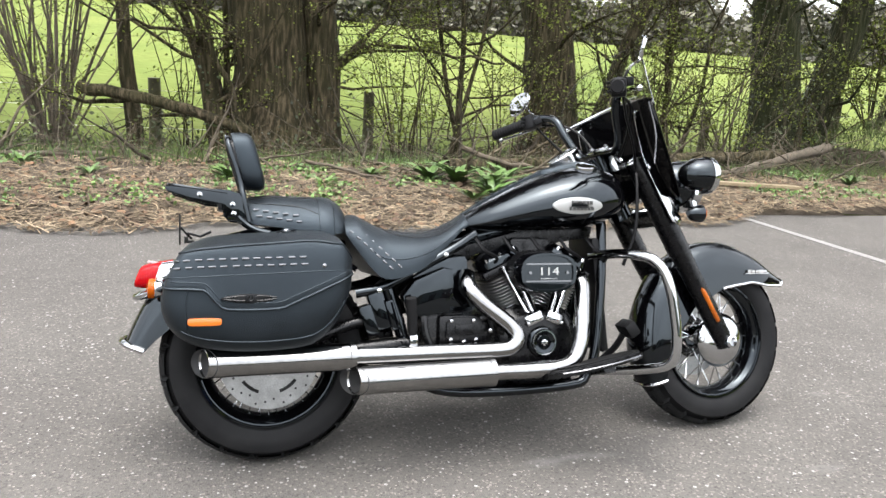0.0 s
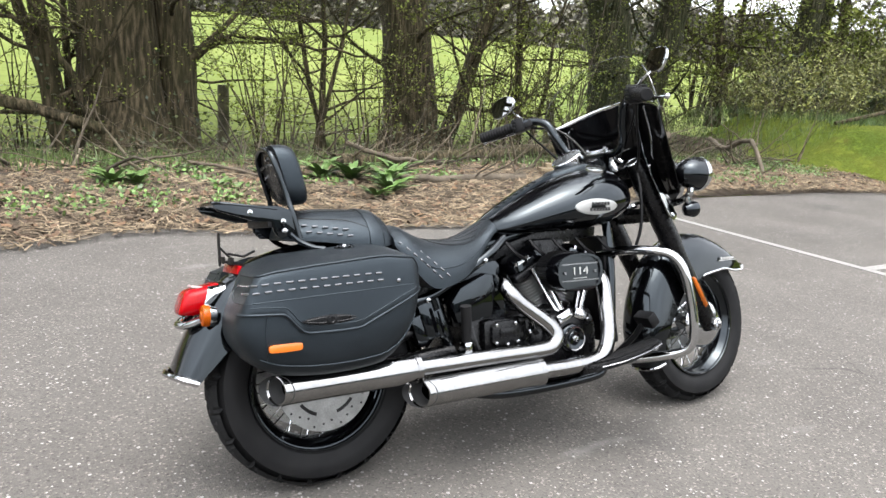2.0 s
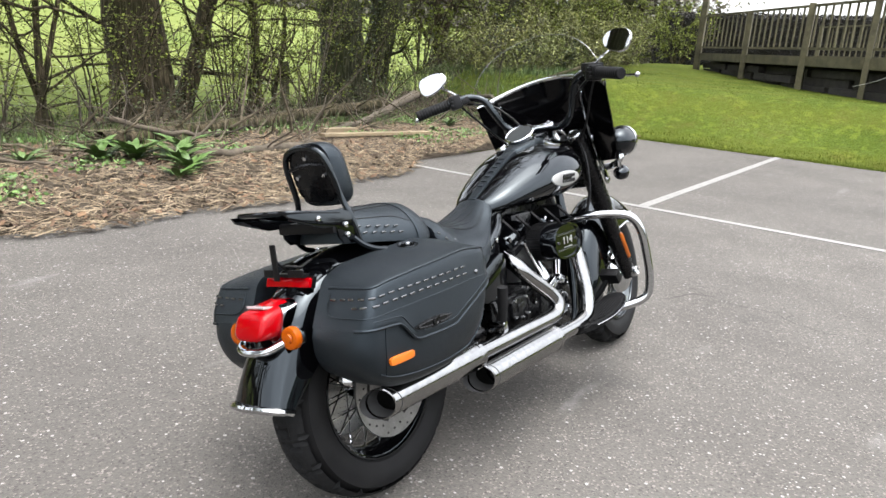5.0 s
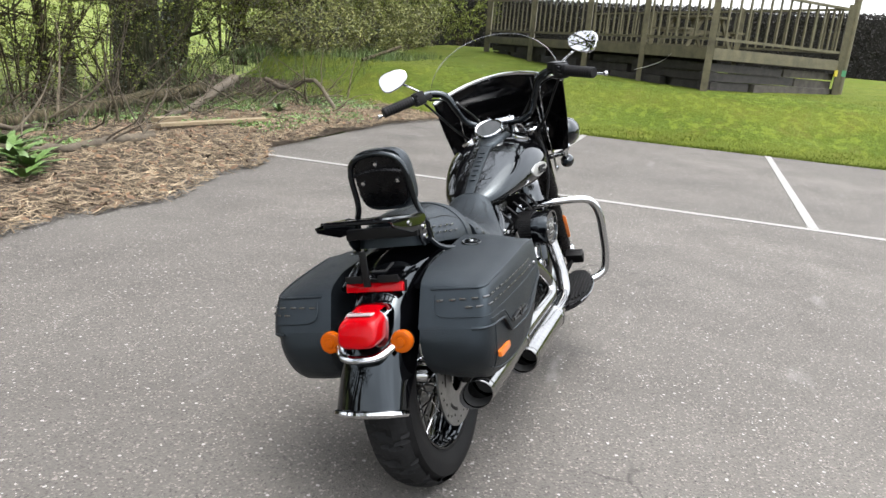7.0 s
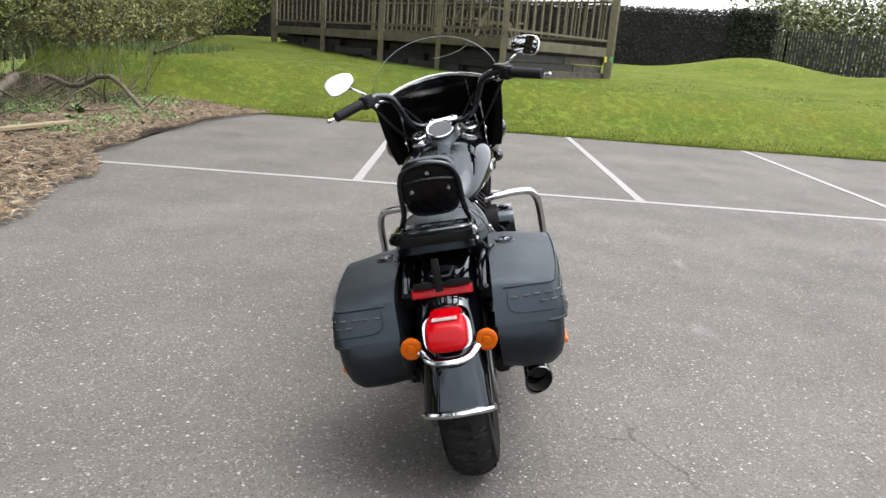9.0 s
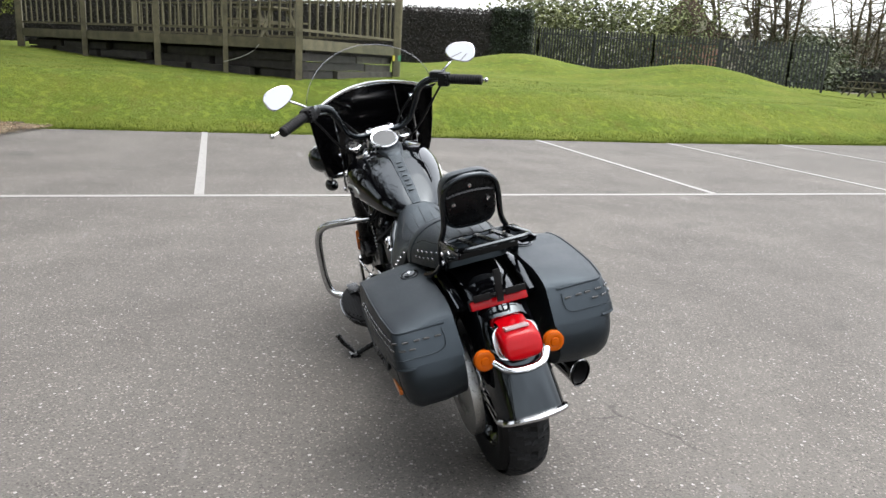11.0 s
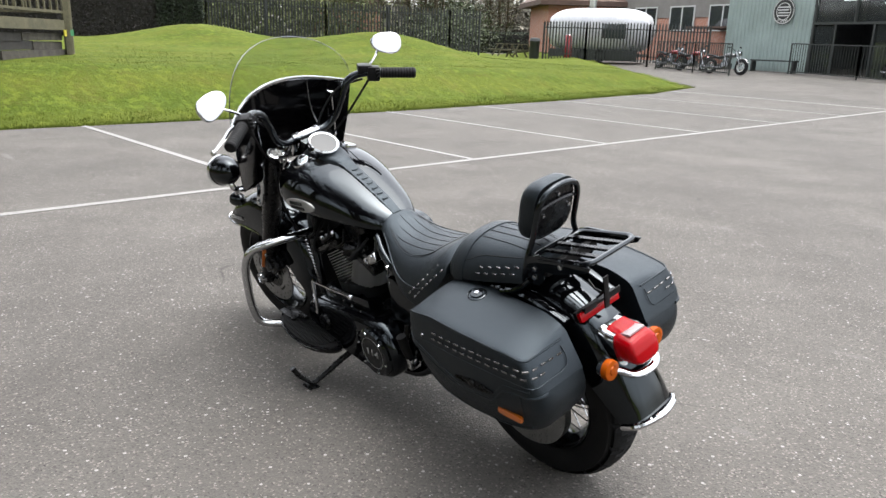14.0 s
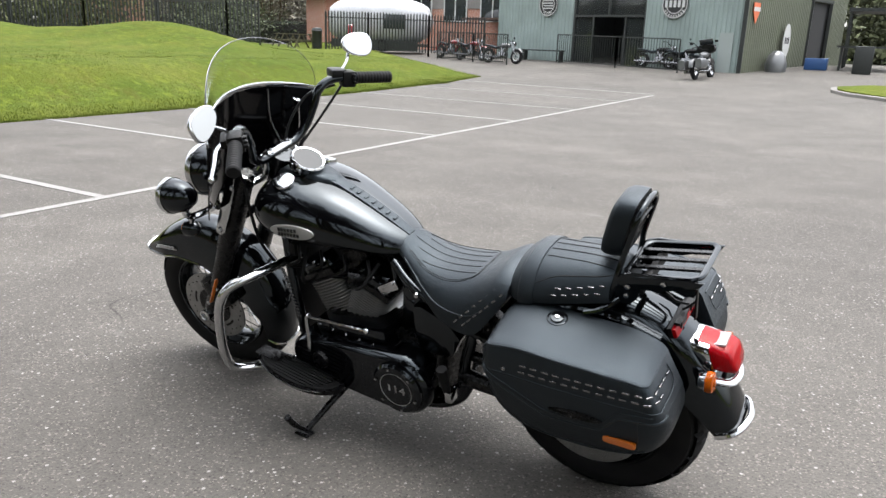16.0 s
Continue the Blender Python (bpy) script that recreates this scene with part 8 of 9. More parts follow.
for a, b, off in ((N, L, 0.14), (N, C, 0.1)):
    d = b - a
    nrm = Vector((-d.y, d.x, 0)).normalized()
    if nrm.x < 0:
        nrm = -nrm
    for k in range(4):
        z = 0.72 + 0.17 * k
        steps = 5 if d.length > 6 else 2
        for i in range(steps):
            shift = 0.11 * ((k * 3 + 1) % 4 - 1.5) / steps * 2
            f0 = i / steps + (shift if i else 0) + 0.01
            f1 = (i + 1) / steps + (shift if i < steps - 1 else 0) - 0.012
            bm = bmesh.new()
            o = nrm * (off + (0.035 if d.length > 6 else 0.022) * ((i * 5 + k * 3) % 4))
            beam(bm, a + d * f0 + o + Vector((0, 0, z)), a + d * f1 + o + Vector((0, 0, z + 0.01 * ((i * 7 + k) % 3 - 1))), 0.16, 0.148 + 0.008 * ((i * 3 + k) % 3))
            # near-black on the long side, bottom course and first lengths; grey elsewhere
            part("sleeper", bm, SLEEPER if d.length > 6 or k < 1 or i == 0 else PALE_SLEEPER, deck, smooth=False)
# near-black board set behind the long side's sleepers, closing the gaps
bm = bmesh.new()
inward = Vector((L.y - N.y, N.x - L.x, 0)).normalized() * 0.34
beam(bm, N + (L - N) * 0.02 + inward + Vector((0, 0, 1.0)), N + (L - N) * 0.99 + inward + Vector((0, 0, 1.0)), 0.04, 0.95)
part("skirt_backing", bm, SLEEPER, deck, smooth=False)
bm = bmesh.new()
p = C + (C - N).normalized() * 0.1 + Vector((-0.09, -0.04, 1.32))
block(bm, p, (0.02, 0.12, 0.13), Matrix.Rotation(radians(20), 4, "Z"))
part("green_label", bm, GREENSIGN, deck)
bm = bmesh.new()
block(bm, p + Vector((-0.14, 0.15, -0.01)), (0.02, 0.16, 0.13), Matrix.Rotation(radians(50), 4, "Z"))
part("yellow_label", bm, YELLOW, deck)
# pale curve added at the deck, standing for a hand lever's end
bm = bmesh.new()
c0 = N + (L - N) * 0.12
tube(bm, [(c0.x - 0.28, c0.y - 0.05, 1.42), (c0.x - 0.28, c0.y + 0.06, 1.3), (c0.x - 0.26, c0.y + 0.3, 1.17), (c0.x - 0.22, c0.y + 0.62, 1.06)], 0.0045, 6, 6)
tagged(from_bm("lever_end_curve", bm, STEEL), "pale curved line added at the deck for a lever end", "cable")


def picnic_table(m, label="weathered wooden picnic table with benches", group="picnic tables"):
    t = thing("picnic_table", m, label, "table", group)
    for i in range(5):
        bm = bmesh.new()
        block(bm, (0, -0.3 + 0.15 * i, 0.74), (1.5, 0.14, 0.04))
        part("top_board", bm, TIMBER, t, smooth=False)
    for s in (-1, 1):
        bm = bmesh.new()
        block(bm, (0, s * 0.68, 0.44), (1.5, 0.24, 0.04))
        part("bench", bm, TIMBER, t, smooth=False)
        for x in (-0.55, 0.55):
            bm = bmesh.new()
            beam(bm, (x, s * 0.62, 0), (x, s * 0.25, 0.72), 0.08, 0.05, (1, 0, 0))
            part("leg", bm, TIMBER, t, smooth=False)
    for x in (-0.5, 0.5):
        bm = bmesh.new()
        beam(bm, (x, -0.72, 0.4), (x, 0.72, 0.4), 0.05, 0.08)
        part("brace", bm, TIMBER, t, smooth=False)
    return t


mid = N + (C - N) * 0.55 + (L - N) * 0.28
picnic_table(Matrix.Translation((mid.x, mid.y, FLOOR)) @ Matrix.Rotation(radians(36), 4, "Z"))
picnic_table(Matrix.Translation((26.4, -30.1, bank_z(26.4, -30.1) - 0.02)) @ Matrix.Rotation(radians(-30), 4, "Z"))
picnic_table(Matrix.Translation((28.6, -31.3, bank_z(28.6, -31.3) - 0.02)) @ Matrix.Rotation(radians(-30), 4, "Z"))


# ---- hedge ----
def clipped_hedge(name, a, b, depth, z0, z1, material, label, seed, count):
    rnd = random.Random(seed)
    a, b = Vector(a), Vector(b)
    d = (b - a)
    n = Vector((-d.y, d.x, 0)).normalized()
    hedge = thing(name, Matrix.Identity(4), label, "hedge")
    bm = bmesh.new()
    loft(bm, [[a + n * depth * 0.45 + Vector((0, 0, z)), b + n * depth * 0.45 + Vector((0, 0, z)), b - n * depth * 0.45 + Vector((0, 0, z)), a - n * depth * 0.45 + Vector((0, 0, z))] for z in (z0, z1 - 0.12)])
    part("core", bm, HEDGE_DRY, hedge, smooth=False)
    V, F = [], []
    for _ in range(count):
        f, g, h = rnd.random(), rnd.uniform(-0.5, 0.5), rnd.random()
        q = rnd.random()
        if q < 0.55:
            g = -0.5 if rnd.random() < 0.7 else 0.5
        elif q < 0.75:
            h = 1.0
        else:
            f = 1.0 if rnd.random() < 0.6 else 0.0
        p = a + d * f + n * depth * g + Vector((0, 0, z0 + (z1 - z0) * h + 0.05 * noise.noise((f * 9, g * 3, h * 5))))
        leafing(rnd, V, F, p + Vector((rnd.gauss(0, 0.05), rnd.gauss(0, 0.05), rnd.gauss(0, 0.04))), 0.1)
    mesh_part("foliage", V, F, material, hedge, "", False, "stuff")


clipped_hedge("clipped_hedge", (36.9, 12.0, 0), (29.95, -11.4, 0), 1.5, 1.0, 3.5, HEDGE_DRY, "tall clipped brown hedge", 1, 46000)
clipped_hedge("clipped_hedge", (45, -38.0, 0), (35.5, -46.5, 0), 1.5, 0.5, 2.3, HEDGE, "low clipped green hedge beyond the picnic tables", 3, 12000)
clipped_hedge("clipped_hedge", (29.95, -11.4, 0), (29.4, -13.0, 0), 1.6, 1.0, 3.6, HEDGE, "tall clipped dark green hedge", 2, 13000)


# ---- fences ----
def palisade(points, h, gap, label):
    f = thing("palisade_fence", Matrix.Identity(4), label, "fence", "palisade fences")
    pale = None
    for (x0, y0, z0), (x1, y1, z1) in zip(points, points[1:]):
        a, b = Vector((x0, y0, z0)), Vector((x1, y1, z1))
        d = b - a
        turn = math.atan2(d.y, d.x)
        n = max(1, int(d.length / gap))
        for hh in (0.35, h - 0.35):
            bm = bmesh.new()
            beam(bm, a + Vector((0, 0, hh)), b + Vector((0, 0, hh)), 0.04, 0.05)
            part("rail", bm, PALISADE, f, smooth=False)
        for i in range(n + 1):
            p = a + d * (i / n)
            m = Matrix.Translation(p) @ Matrix.Rotation(turn, 4, "Z")
            if pale is None:
                bm = bmesh.new()
                plate(bm, [(-0.036, 0.05), (0.036, 0.05), (0.036, h - 0.1), (0.0, h), (-0.036, h - 0.1)], -0.012, 0.012)
                pale = part("pale", bm, PALISADE, f, smooth=False)
                pale.matrix_local = m
            else:
                twin("pale", pale, f, m)
        k = max(1, int(d.length / 2.75))
        for i in range(k + 1):
            p = a + d * (i / k)
            bm = bmesh.new()
            beam(bm, p + Vector((0, 0, -0.2)), p + Vector((0, 0, h - 0.1)), 0.09, 0.06, (0, 1, 0))
            part("post", bm, PALISADE, f, smooth=False)
    return f


palisade([(36.6, -12.4, 1.3), (34.5, -15.8, 1.25), (30.6, -20.2, 1.1), (26.6, -24.9, 0.95), (25.6, -26.0, 0.9)], 2.1, 0.15, "dark steel palisade fence behind the grass")
palisade([(24.2, -29.4, 0.68), (22.4, -30.6, 0.68), (19.7, -32.2, 0.66), (17.2, -33.6, 0.6)], 2.0, 0.15, "dark steel palisade fence round the yard")


def barrier(points, h=1.3):
    f = thing("steel_barrier", Matrix.Identity(4), "black steel pedestrian barrier with upright bars", "barrier", "steel barriers")
    for (x0, y0, z0), (x1, y1, z1) in zip(points, points[1:]):
        a, b = Vector((x0, y0, z0)), Vector((x1, y1, z1))
        d = b - a
        for hh in (0.12, h):
            bm = bmesh.new()
            beam(bm, a + Vector((0, 0, hh)), b + Vector((0, 0, hh)), 0.045, 0.045)
            part("rail", bm, PALISADE, f, smooth=False)
        n = int(d.length / 0.14)
        for i in range(n + 1):
            p = a + d * (i / n)
            bm = bmesh.new()
            w = 0.05 if i in (0, n) else 0.022
            beam(bm, p + Vector((0, 0, 0 if w > 0.03 else 0.12)), p + Vector((0, 0, h)), w, w, (0, 1, 0))
            part("upright", bm, PALISADE, f, smooth=False)
    return f


# ---- workshop ----
C0 = Vector((4.15, -30.7, 0.43))
D = Vector((12.55, -3.6, 0)).normalized()
WALL = Matrix(((D.x, -D.y, 0, C0.x), (D.y, D.x, 0, C0.y), (0, 0, 1, C0.z), (0, 0, 0, 1)))
SD = Vector((-3.12, -11.56, 0)).normalized()
SIDE = Matrix(((SD.x, SD.y, 0, C0.x), (SD.y, -SD.x, 0, C0.y), (0, 0, 1, C0.z), (0, 0, 0, 1)))
shop = thing("workshop_building", Matrix.Identity(4), "grey-green corrugated steel workshop with glazed entrance", "building")


def ribbed(M, s0, s1, z0, z1, out, pitch=0.2, depth=0.035):
    bm = bmesh.new()
    n = max(1, int((s1 - s0) / pitch))
    xs = []
    for i in range(n):
        x = s0 + (s1 - s0) * i / n
        w = (s1 - s0) / n
        xs += [(x, 0), (x + w * 0.5, 0), (x + w * 0.6, depth), (x + w * 0.9, depth)]
    xs.append((s1, 0))
    loft(bm, [[M @ Vector((x, out + o, z)) for x, o in xs] for z in (z0, z1)], False, False)
    return bm


for s0, s1, z0, z1 in ((0.05, 4.5, 0, 5.6), (8.3, 13.1, 0, 5.6), (4.5, 8.3, 4.2, 5.6)):
    part("cladding", ribbed(WALL, s0, s1, z0, z1, 0.0), CLAD, shop, smooth=False)
part("cladding", ribbed(SIDE, 0.0, 7.0, 0, 5.6, 0.0), CLAD_SIDE, shop, "olive corrugated side wall", smooth=False)
part("cladding", ribbed(SIDE, 9.6, 12.0, 0, 5.6, 0.0), CLAD_SIDE, shop, smooth=False)
part("cladding", ribbed(SIDE, 7.0, 9.6, 3.2, 5.6, 0.0), CLAD_SIDE, shop, smooth=False)
bm = bmesh.new()
loft(bm, [[WALL @ Vector((0.1, -0.3, z)), WALL @ Vector((13.1, -0.3, z)), WALL @ Vector((13.1, -9, z)), WALL @ Vector((2.5, -9, z))] for z in (5.5, 5.7)])
part("roof", bm, PALISADE, shop, smooth=False)
ROOM = varied("showroom_wall", (0.03, 0.032, 0.034), (0.055, 0.057, 0.06), 1.2, 0.7, bump=0.05)
for x0, x1, y0, y1, z0, z1 in ((2.6, 2.7, -6.2, -0.25, 0, 4.4), (10.1, 10.2, -6.2, -0.25, 0, 4.4), (2.6, 10.2, -6.3, -6.2, 0, 4.4), (2.6, 10.2, -6.2, -0.25, 4.4, 4.5), (2.6, 4.5, -0.3, -0.25, 0, 4.4), (8.3, 10.2, -0.3, -0.25, 0, 4.4)):
    bm = bmesh.new()
    block(bm, (0, 0, 0), (1, 1, 1))
    bmesh.ops.transform(bm, matrix=WALL @ Matrix.Translation(((x0 + x1) / 2, (y0 + y1) / 2, (z0 + z1) / 2)) @ Matrix.Diagonal((x1 - x0, y1 - y0, z1 - z0, 1)), verts=bm.verts)
    part("inner_wall", bm, ROOM, shop, smooth=False)
for i, (x0, x1, z0, z1) in enumerate(((4.55, 5.45, 0.05, 2.2), (7.25, 8.25, 0.05, 2.2), (4.55, 6.35, 2.3, 4.15), (6.45, 8.25, 2.3, 4.15))):
    bm = bmesh.new()
    block(bm, (0, 0, 0), (1, 1, 1))
    bmesh.ops.transform(bm, matrix=WALL @ Matrix.Translation(((x0 + x1) / 2, -0.08, (z0 + z1) / 2)) @ Matrix.Diagonal((x1 - x0, 0.03, z1 - z0, 1)), verts=bm.verts)
    part("window_pane", bm, PANE, shop, smooth=False).visible_shadow = False
for x0, x1, z0, z1 in ((4.45, 4.55, 0, 4.25), (8.25, 8.35, 0, 4.25), (4.5, 8.3, 2.2, 2.3), (4.5, 8.3, 4.15, 4.25), (5.45, 5.53, 0, 2.2), (7.17, 7.25, 0, 2.2), (6.36, 6.44, 2.3, 4.2)):
    bm = bmesh.new()
    block(bm, (0, 0, 0), (1, 1, 1))
    bmesh.ops.transform(bm, matrix=WALL @ Matrix.Translation(((x0 + x1) / 2, -0.03, (z0 + z1) / 2)) @ Matrix.Diagonal((x1 - x0, 0.12, z1 - z0, 1)), verts=bm.verts)
    part("window_frame", bm, PALISADE, shop, smooth=False)
bm = bmesh.new()
for x, y, z in ((5.0, -1.6, 3.3), (6.3, -2.6, 3.3), (7.6, -1.6, 3.3), (5.2, -4.0, 3.3), (7.4, -4.2, 3.3), (6.4, -5.2, 3.3)):
    block(bm, WALL @ Vector((x, y, z)), (1.1, 0.1, 0.06), Matrix.Rotation(math.atan2(D.y, D.x), 4, "Z"))
glow = nodes("strip_light", (1, 1, 1), 0.5)
glow[2].inputs["Emission Color"].default_value, glow[2].inputs["Emission Strength"].default_value = (0.95, 1, 1, 1), 1.2
part("strip_light", bm, glow[0], shop, smooth=False)
bm = bmesh.new()
block(bm, (0, 0, 0), (1, 1, 1))
bmesh.ops.transform(bm, matrix=WALL @ Matrix.Translation((0.66, 0.06, 0.8)) @ Matrix.Diagonal((0.58, 0.05, 1.6, 1)), verts=bm.verts)
part("service_door", bm, nodes("pale_door", (0.2, 0.225, 0.215), 0.5)[0], shop, "pale grey service door", smooth=False)
bm = bmesh.new()
beam(bm, WALL @ Vector((0, 0.03, 0)), WALL @ Vector((0, 0.03, 5.6)), 0.16, 0.16, (0, 1, 0))
part("corner_trim", bm, PALISADE, shop, smooth=False)
# solid near-black panel paints the shade inside the open side doorway
bm = bmesh.new()
block(bm, (0, 0, 0), (1, 1, 1))
bmesh.ops.transform(bm, matrix=SIDE @ Matrix.Translation((8.3, -0.15, 1.7)) @ Matrix.Diagonal((3.6, 0.1, 3.4, 1)), verts=bm.verts)
part("doorway_shade_panel", bm, DARK, shop, "solid dark panel painting the shade inside the side doorway", smooth=False)
bm = bmesh.new()
for x in (7.0, 9.6):
    beam(bm, SIDE @ Vector((x, 0.04, 0)), SIDE @ Vector((x, 0.04, 3.3)), 0.14, 0.14, (0, 1, 0))
beam(bm, SIDE @ Vector((6.9, 0.04, 3.3)), SIDE @ Vector((9.7, 0.04, 3.3)), 0.14, 0.14)
part("door_frame", bm, PALISADE, shop, smooth=False)


def roundel(s, z, r, seed):
    sign = thing("round_sign", WALL @ Matrix.Translation((s, 0.08, z)), "round black and white wall sign with unreadable lettering", "sign", "wall signs")
    bm = bmesh.new()
    lathe(bm, [(0, r), (0.03, r), (0.03, 0)], (0, 0, 0), (0, 1, 0), 40)
    part("disc", bm, DARK, sign)
    for rr, w in ((r * 0.98, 0.035), (r * 0.68, 0.03)):
        bm = bmesh.new()
        lathe(bm, [(0.03, rr - w), (0.036, rr - w), (0.036, rr), (0.03, rr)], (0, 0, 0), (0, 1, 0), 40, True)
        part("ring", bm, WHITE, sign)
    for i in range(9 if seed != 1 else 0):
        a = radians(215 + 110 * i / 8)
        bm = bmesh.new()
        block(bm, (r * 0.83 * math.cos(a), 0.035, r * 0.83 * math.sin(a)), (0.05, 0.01, 0.09), Matrix.Rotation(-a + radians(90), 4, "Y"))
        part("letter_bar", bm, WHITE, sign, smooth=False)
    if seed == 1:
        for i, ch in enumerate("CUSTOM"):
            a = radians(-118 + 56 * i / 5)
            lettering("letter", ch, 0.19, Matrix.Translation((-r * 0.83 * math.cos(a), 0.042, r * 0.83 * math.sin(a))) @ Matrix.Rotation(radians(90), 4, "X") @ Matrix.Rotation(radians(180), 4, "Y") @ Matrix.Rotation(a + radians(90), 4, "Z"), WHITE, sign)
        for i, dz in enumerate((-0.18, -0.06, 0.06, 0.18)):
            bm = bmesh.new()
            block(bm, (0.02 * (-1) ** i, 0.035, dz), (r * 1.05, 0.01, 0.05), None, 0.0)
            part("bar", bm, WHITE, sign, smooth=False)
    else:
        for i in range(5):
            bm = bmesh.new()
            block(bm, ((i - 2) * 0.2, 0.035, 0), (0.12, 0.01, 0.28))
            part("letter_bar", bm, WHITE, sign, smooth=False)


roundel(9.85, 2.78, 0.56, 1)
roundel(3.1, 2.74, 0.6, 2)
sh = thing("shield_sign", SIDE @ Matrix.Translation((0.75, 0.07, 2.45)), "small orange and black shield sign on the wall", "sign")
bm = bmesh.new()
plate(bm, [(-0.3, 0.35), (0.3, 0.35), (0.3, 0.0), (0.0, -0.45), (-0.3, 0.0)], 0, 0.03)
part("shield", bm, nodes("orange_enamel", (0.5, 0.1, 0.03), 0.5)[0], sh, smooth=False)
bm = bmesh.new()
block(bm, (0, 0.035, 0.1), (0.62, 0.02, 0.16))
part("bar", bm, WHITE, sh, smooth=False)
ov = thing("oval_sign", SIDE @ Matrix.Translation((3.9, 0.25, 1.35)), "white oval sign with dark lettering bars", "sign")
bm = bmesh.new()
plate(bm, oval(0, 0, 0.75, 1.5, 28, 2.0), 0, 0.03)
part("panel", bm, WHITE, ov, smooth=False)
for i in range(3):
    bm = bmesh.new()
    block(bm, ((i - 1) * 0.17, 0.035, 0.05), (0.1, 0.01, 0.26))
    part("letter_bar", bm, DARK, ov, smooth=False)
bm = bmesh.new()
rings = [[SIDE @ Vector((2.2 + 0.5 * g * math.cos(a), 0.6 + 0.4 * g * math.sin(a), h)) for a in [2 * math.pi * i / 14 for i in range(14)]] for h, g in ((0.0, 1.0), (0.4, 1.08), (0.75, 0.85), (0.95, 0.35))]
tagged(from_bm("tarpaulin", loft(bm, rings), GREYPAINT), "grey tarpaulin bunched up beside the workshop wall", "tarpaulin")
build_shrub(SIDE.to_translation().x + SD.x * 3.6 + 0.8, SIDE.to_translation().y + SD.y * 3.6, 90, 8, 1.2, 500, "small dark potted shrub by the wall", leaf=IVY, spread=0.4, leaf_size=0.12, base_z=0.5)
barrier([(12.6, -32.2, 0.5), (9.2, -30.4, 0.45), (6.2, -28.9, 0.4)])
barrier([(18.4, -30.9, 0.46), (15.8, -29.7, 0.43), (13.6, -28.7, 0.4)])
bench = thing("bench", WALL @ Matrix.Translation((9.6, 0.6, 0)), "low dark bench by the workshop wall", "bench")
bm = bmesh.new()
block(bm, (0, 0, 0.62), (2.4, 0.3, 0.06))
part("seat", bm, PALISADE, bench, smooth=False)
for x in (-1.1, 1.1):
    bm = bmesh.new()
    block(bm, (x, 0, 0.3), (0.08, 0.28, 0.6))
    part("leg", bm, PALISADE, bench, smooth=False)


# ---- parked motorcycles ----
def parked(m, paint, label, bagger=False, tyre_wall=None):
    b = thing("parked_motorcycle", m, label, "motorcycle", "parked motorcycles")
    for x, nm in ((0, "rear_wheel"), (1.6, "front_wheel")):
        bm = bmesh.new()
        lathe(bm, [(-0.06, 0.2), (-0.065, 0.27), (-0.03, 0.325), (0.03, 0.325), (0.065, 0.27), (0.06, 0.2)], (x, 0, 0.325), (0, 1, 0), 24, True)
        w = part(nm, bm, RUBBER, b)
        bm = bmesh.new()
        lathe(bm, [(-0.05, 0.18), (-0.055, 0.21), (0.055, 0.21), (0.05, 0.18)], (x, 0, 0.325), (0, 1, 0), 24, True)
        for i in range(9):
            a = 2 * math.pi * i / 9
            tube(bm, [(x + 0.03 * math.cos(a), 0, 0.325 + 0.03 * math.sin(a)), (x + 0.19 * math.cos(a), 0, 0.325 + 0.19 * math.sin(a))], 0.008, 5)
        part("rim", bm, tyre_wall or CHROME, w)
    bm = bmesh.new()
    block(bm, (0.8, 0, 0.36), (0.42, 0.3, 0.28), None, 0.05)
    for s in (-1, 1):
        tube(bm, [(0.8, 0, 0.45), (0.8 + s * 0.14, 0, 0.72)], 0.085, 10)
    part("engine", bm, STUD if not bagger else SATIN, b)
    bm = bmesh.new()
    rings = [[Vector((x, y * w, 0.8 + z * h)) for y, z in oval(0, 0, 1, 1, 16, 2.2)] for x, w, h in ((0.6, 0.1, 0.08), (0.75, 0.26, 0.18), (1.0, 0.34, 0.24), (1.15, 0.2, 0.14))]
    part("tank", loft(bm, rings), paint, b)
    bm = bmesh.new()
    rings = [[Vector((x, y * w, z0 + z * h)) for y, z in oval(0, 0, 1, 1, 16, 2.6)] for x, w, h, z0 in ((-0.25, 0.18, 0.08, 0.8), (0.0, 0.26, 0.1, 0.78), (0.2, 0.26, 0.12, 0.74), (0.4, 0.32, 0.12, 0.68), (0.62, 0.2, 0.1, 0.74))]
    part("seat", loft(bm, rings), LEATHER, b)
    for nm, pts in (("rear_fender", [(-0.36, 0, 0.4), (-0.3, 0, 0.58), (-0.1, 0, 0.69), (0.15, 0, 0.68)]), ("front_fender", [(1.32, 0, 0.52), (1.5, 0, 0.66), (1.72, 0, 0.66), (1.9, 0, 0.52)])):
        bm = bmesh.new()
        tube(bm, pts, 0.075, 8, 4, flat=0.4)
        part(nm, bm, paint, b)
    bm = bmesh.new()
    for s in (-1, 1):
        tube(bm, [(1.6, s * 0.1, 0.325), (1.22, s * 0.1, 0.98)], 0.028, 8)
    part("fork", bm, STUD, b)
    bm = bmesh.new()
    tube(bm, [(0.98, -0.4, 1.08), (1.08, -0.25, 1.1), (1.18, -0.1, 1.0), (1.18, 0.1, 1.0), (1.08, 0.25, 1.1), (0.98, 0.4, 1.08)], 0.016, 8, 4)
    part("handlebar", bm, SATIN, b)
    bm = bmesh.new()
    lathe(bm, [(-0.1, 0.03), (-0.04, 0.085), (0.02, 0.095), (0.03, 0.08), (0.035, 0)], (1.42, 0, 0.9), (1, 0, 0), 16)
    part("headlight", bm, CHROME, b)
    for s in (-1, 1):
        bm = bmesh.new()
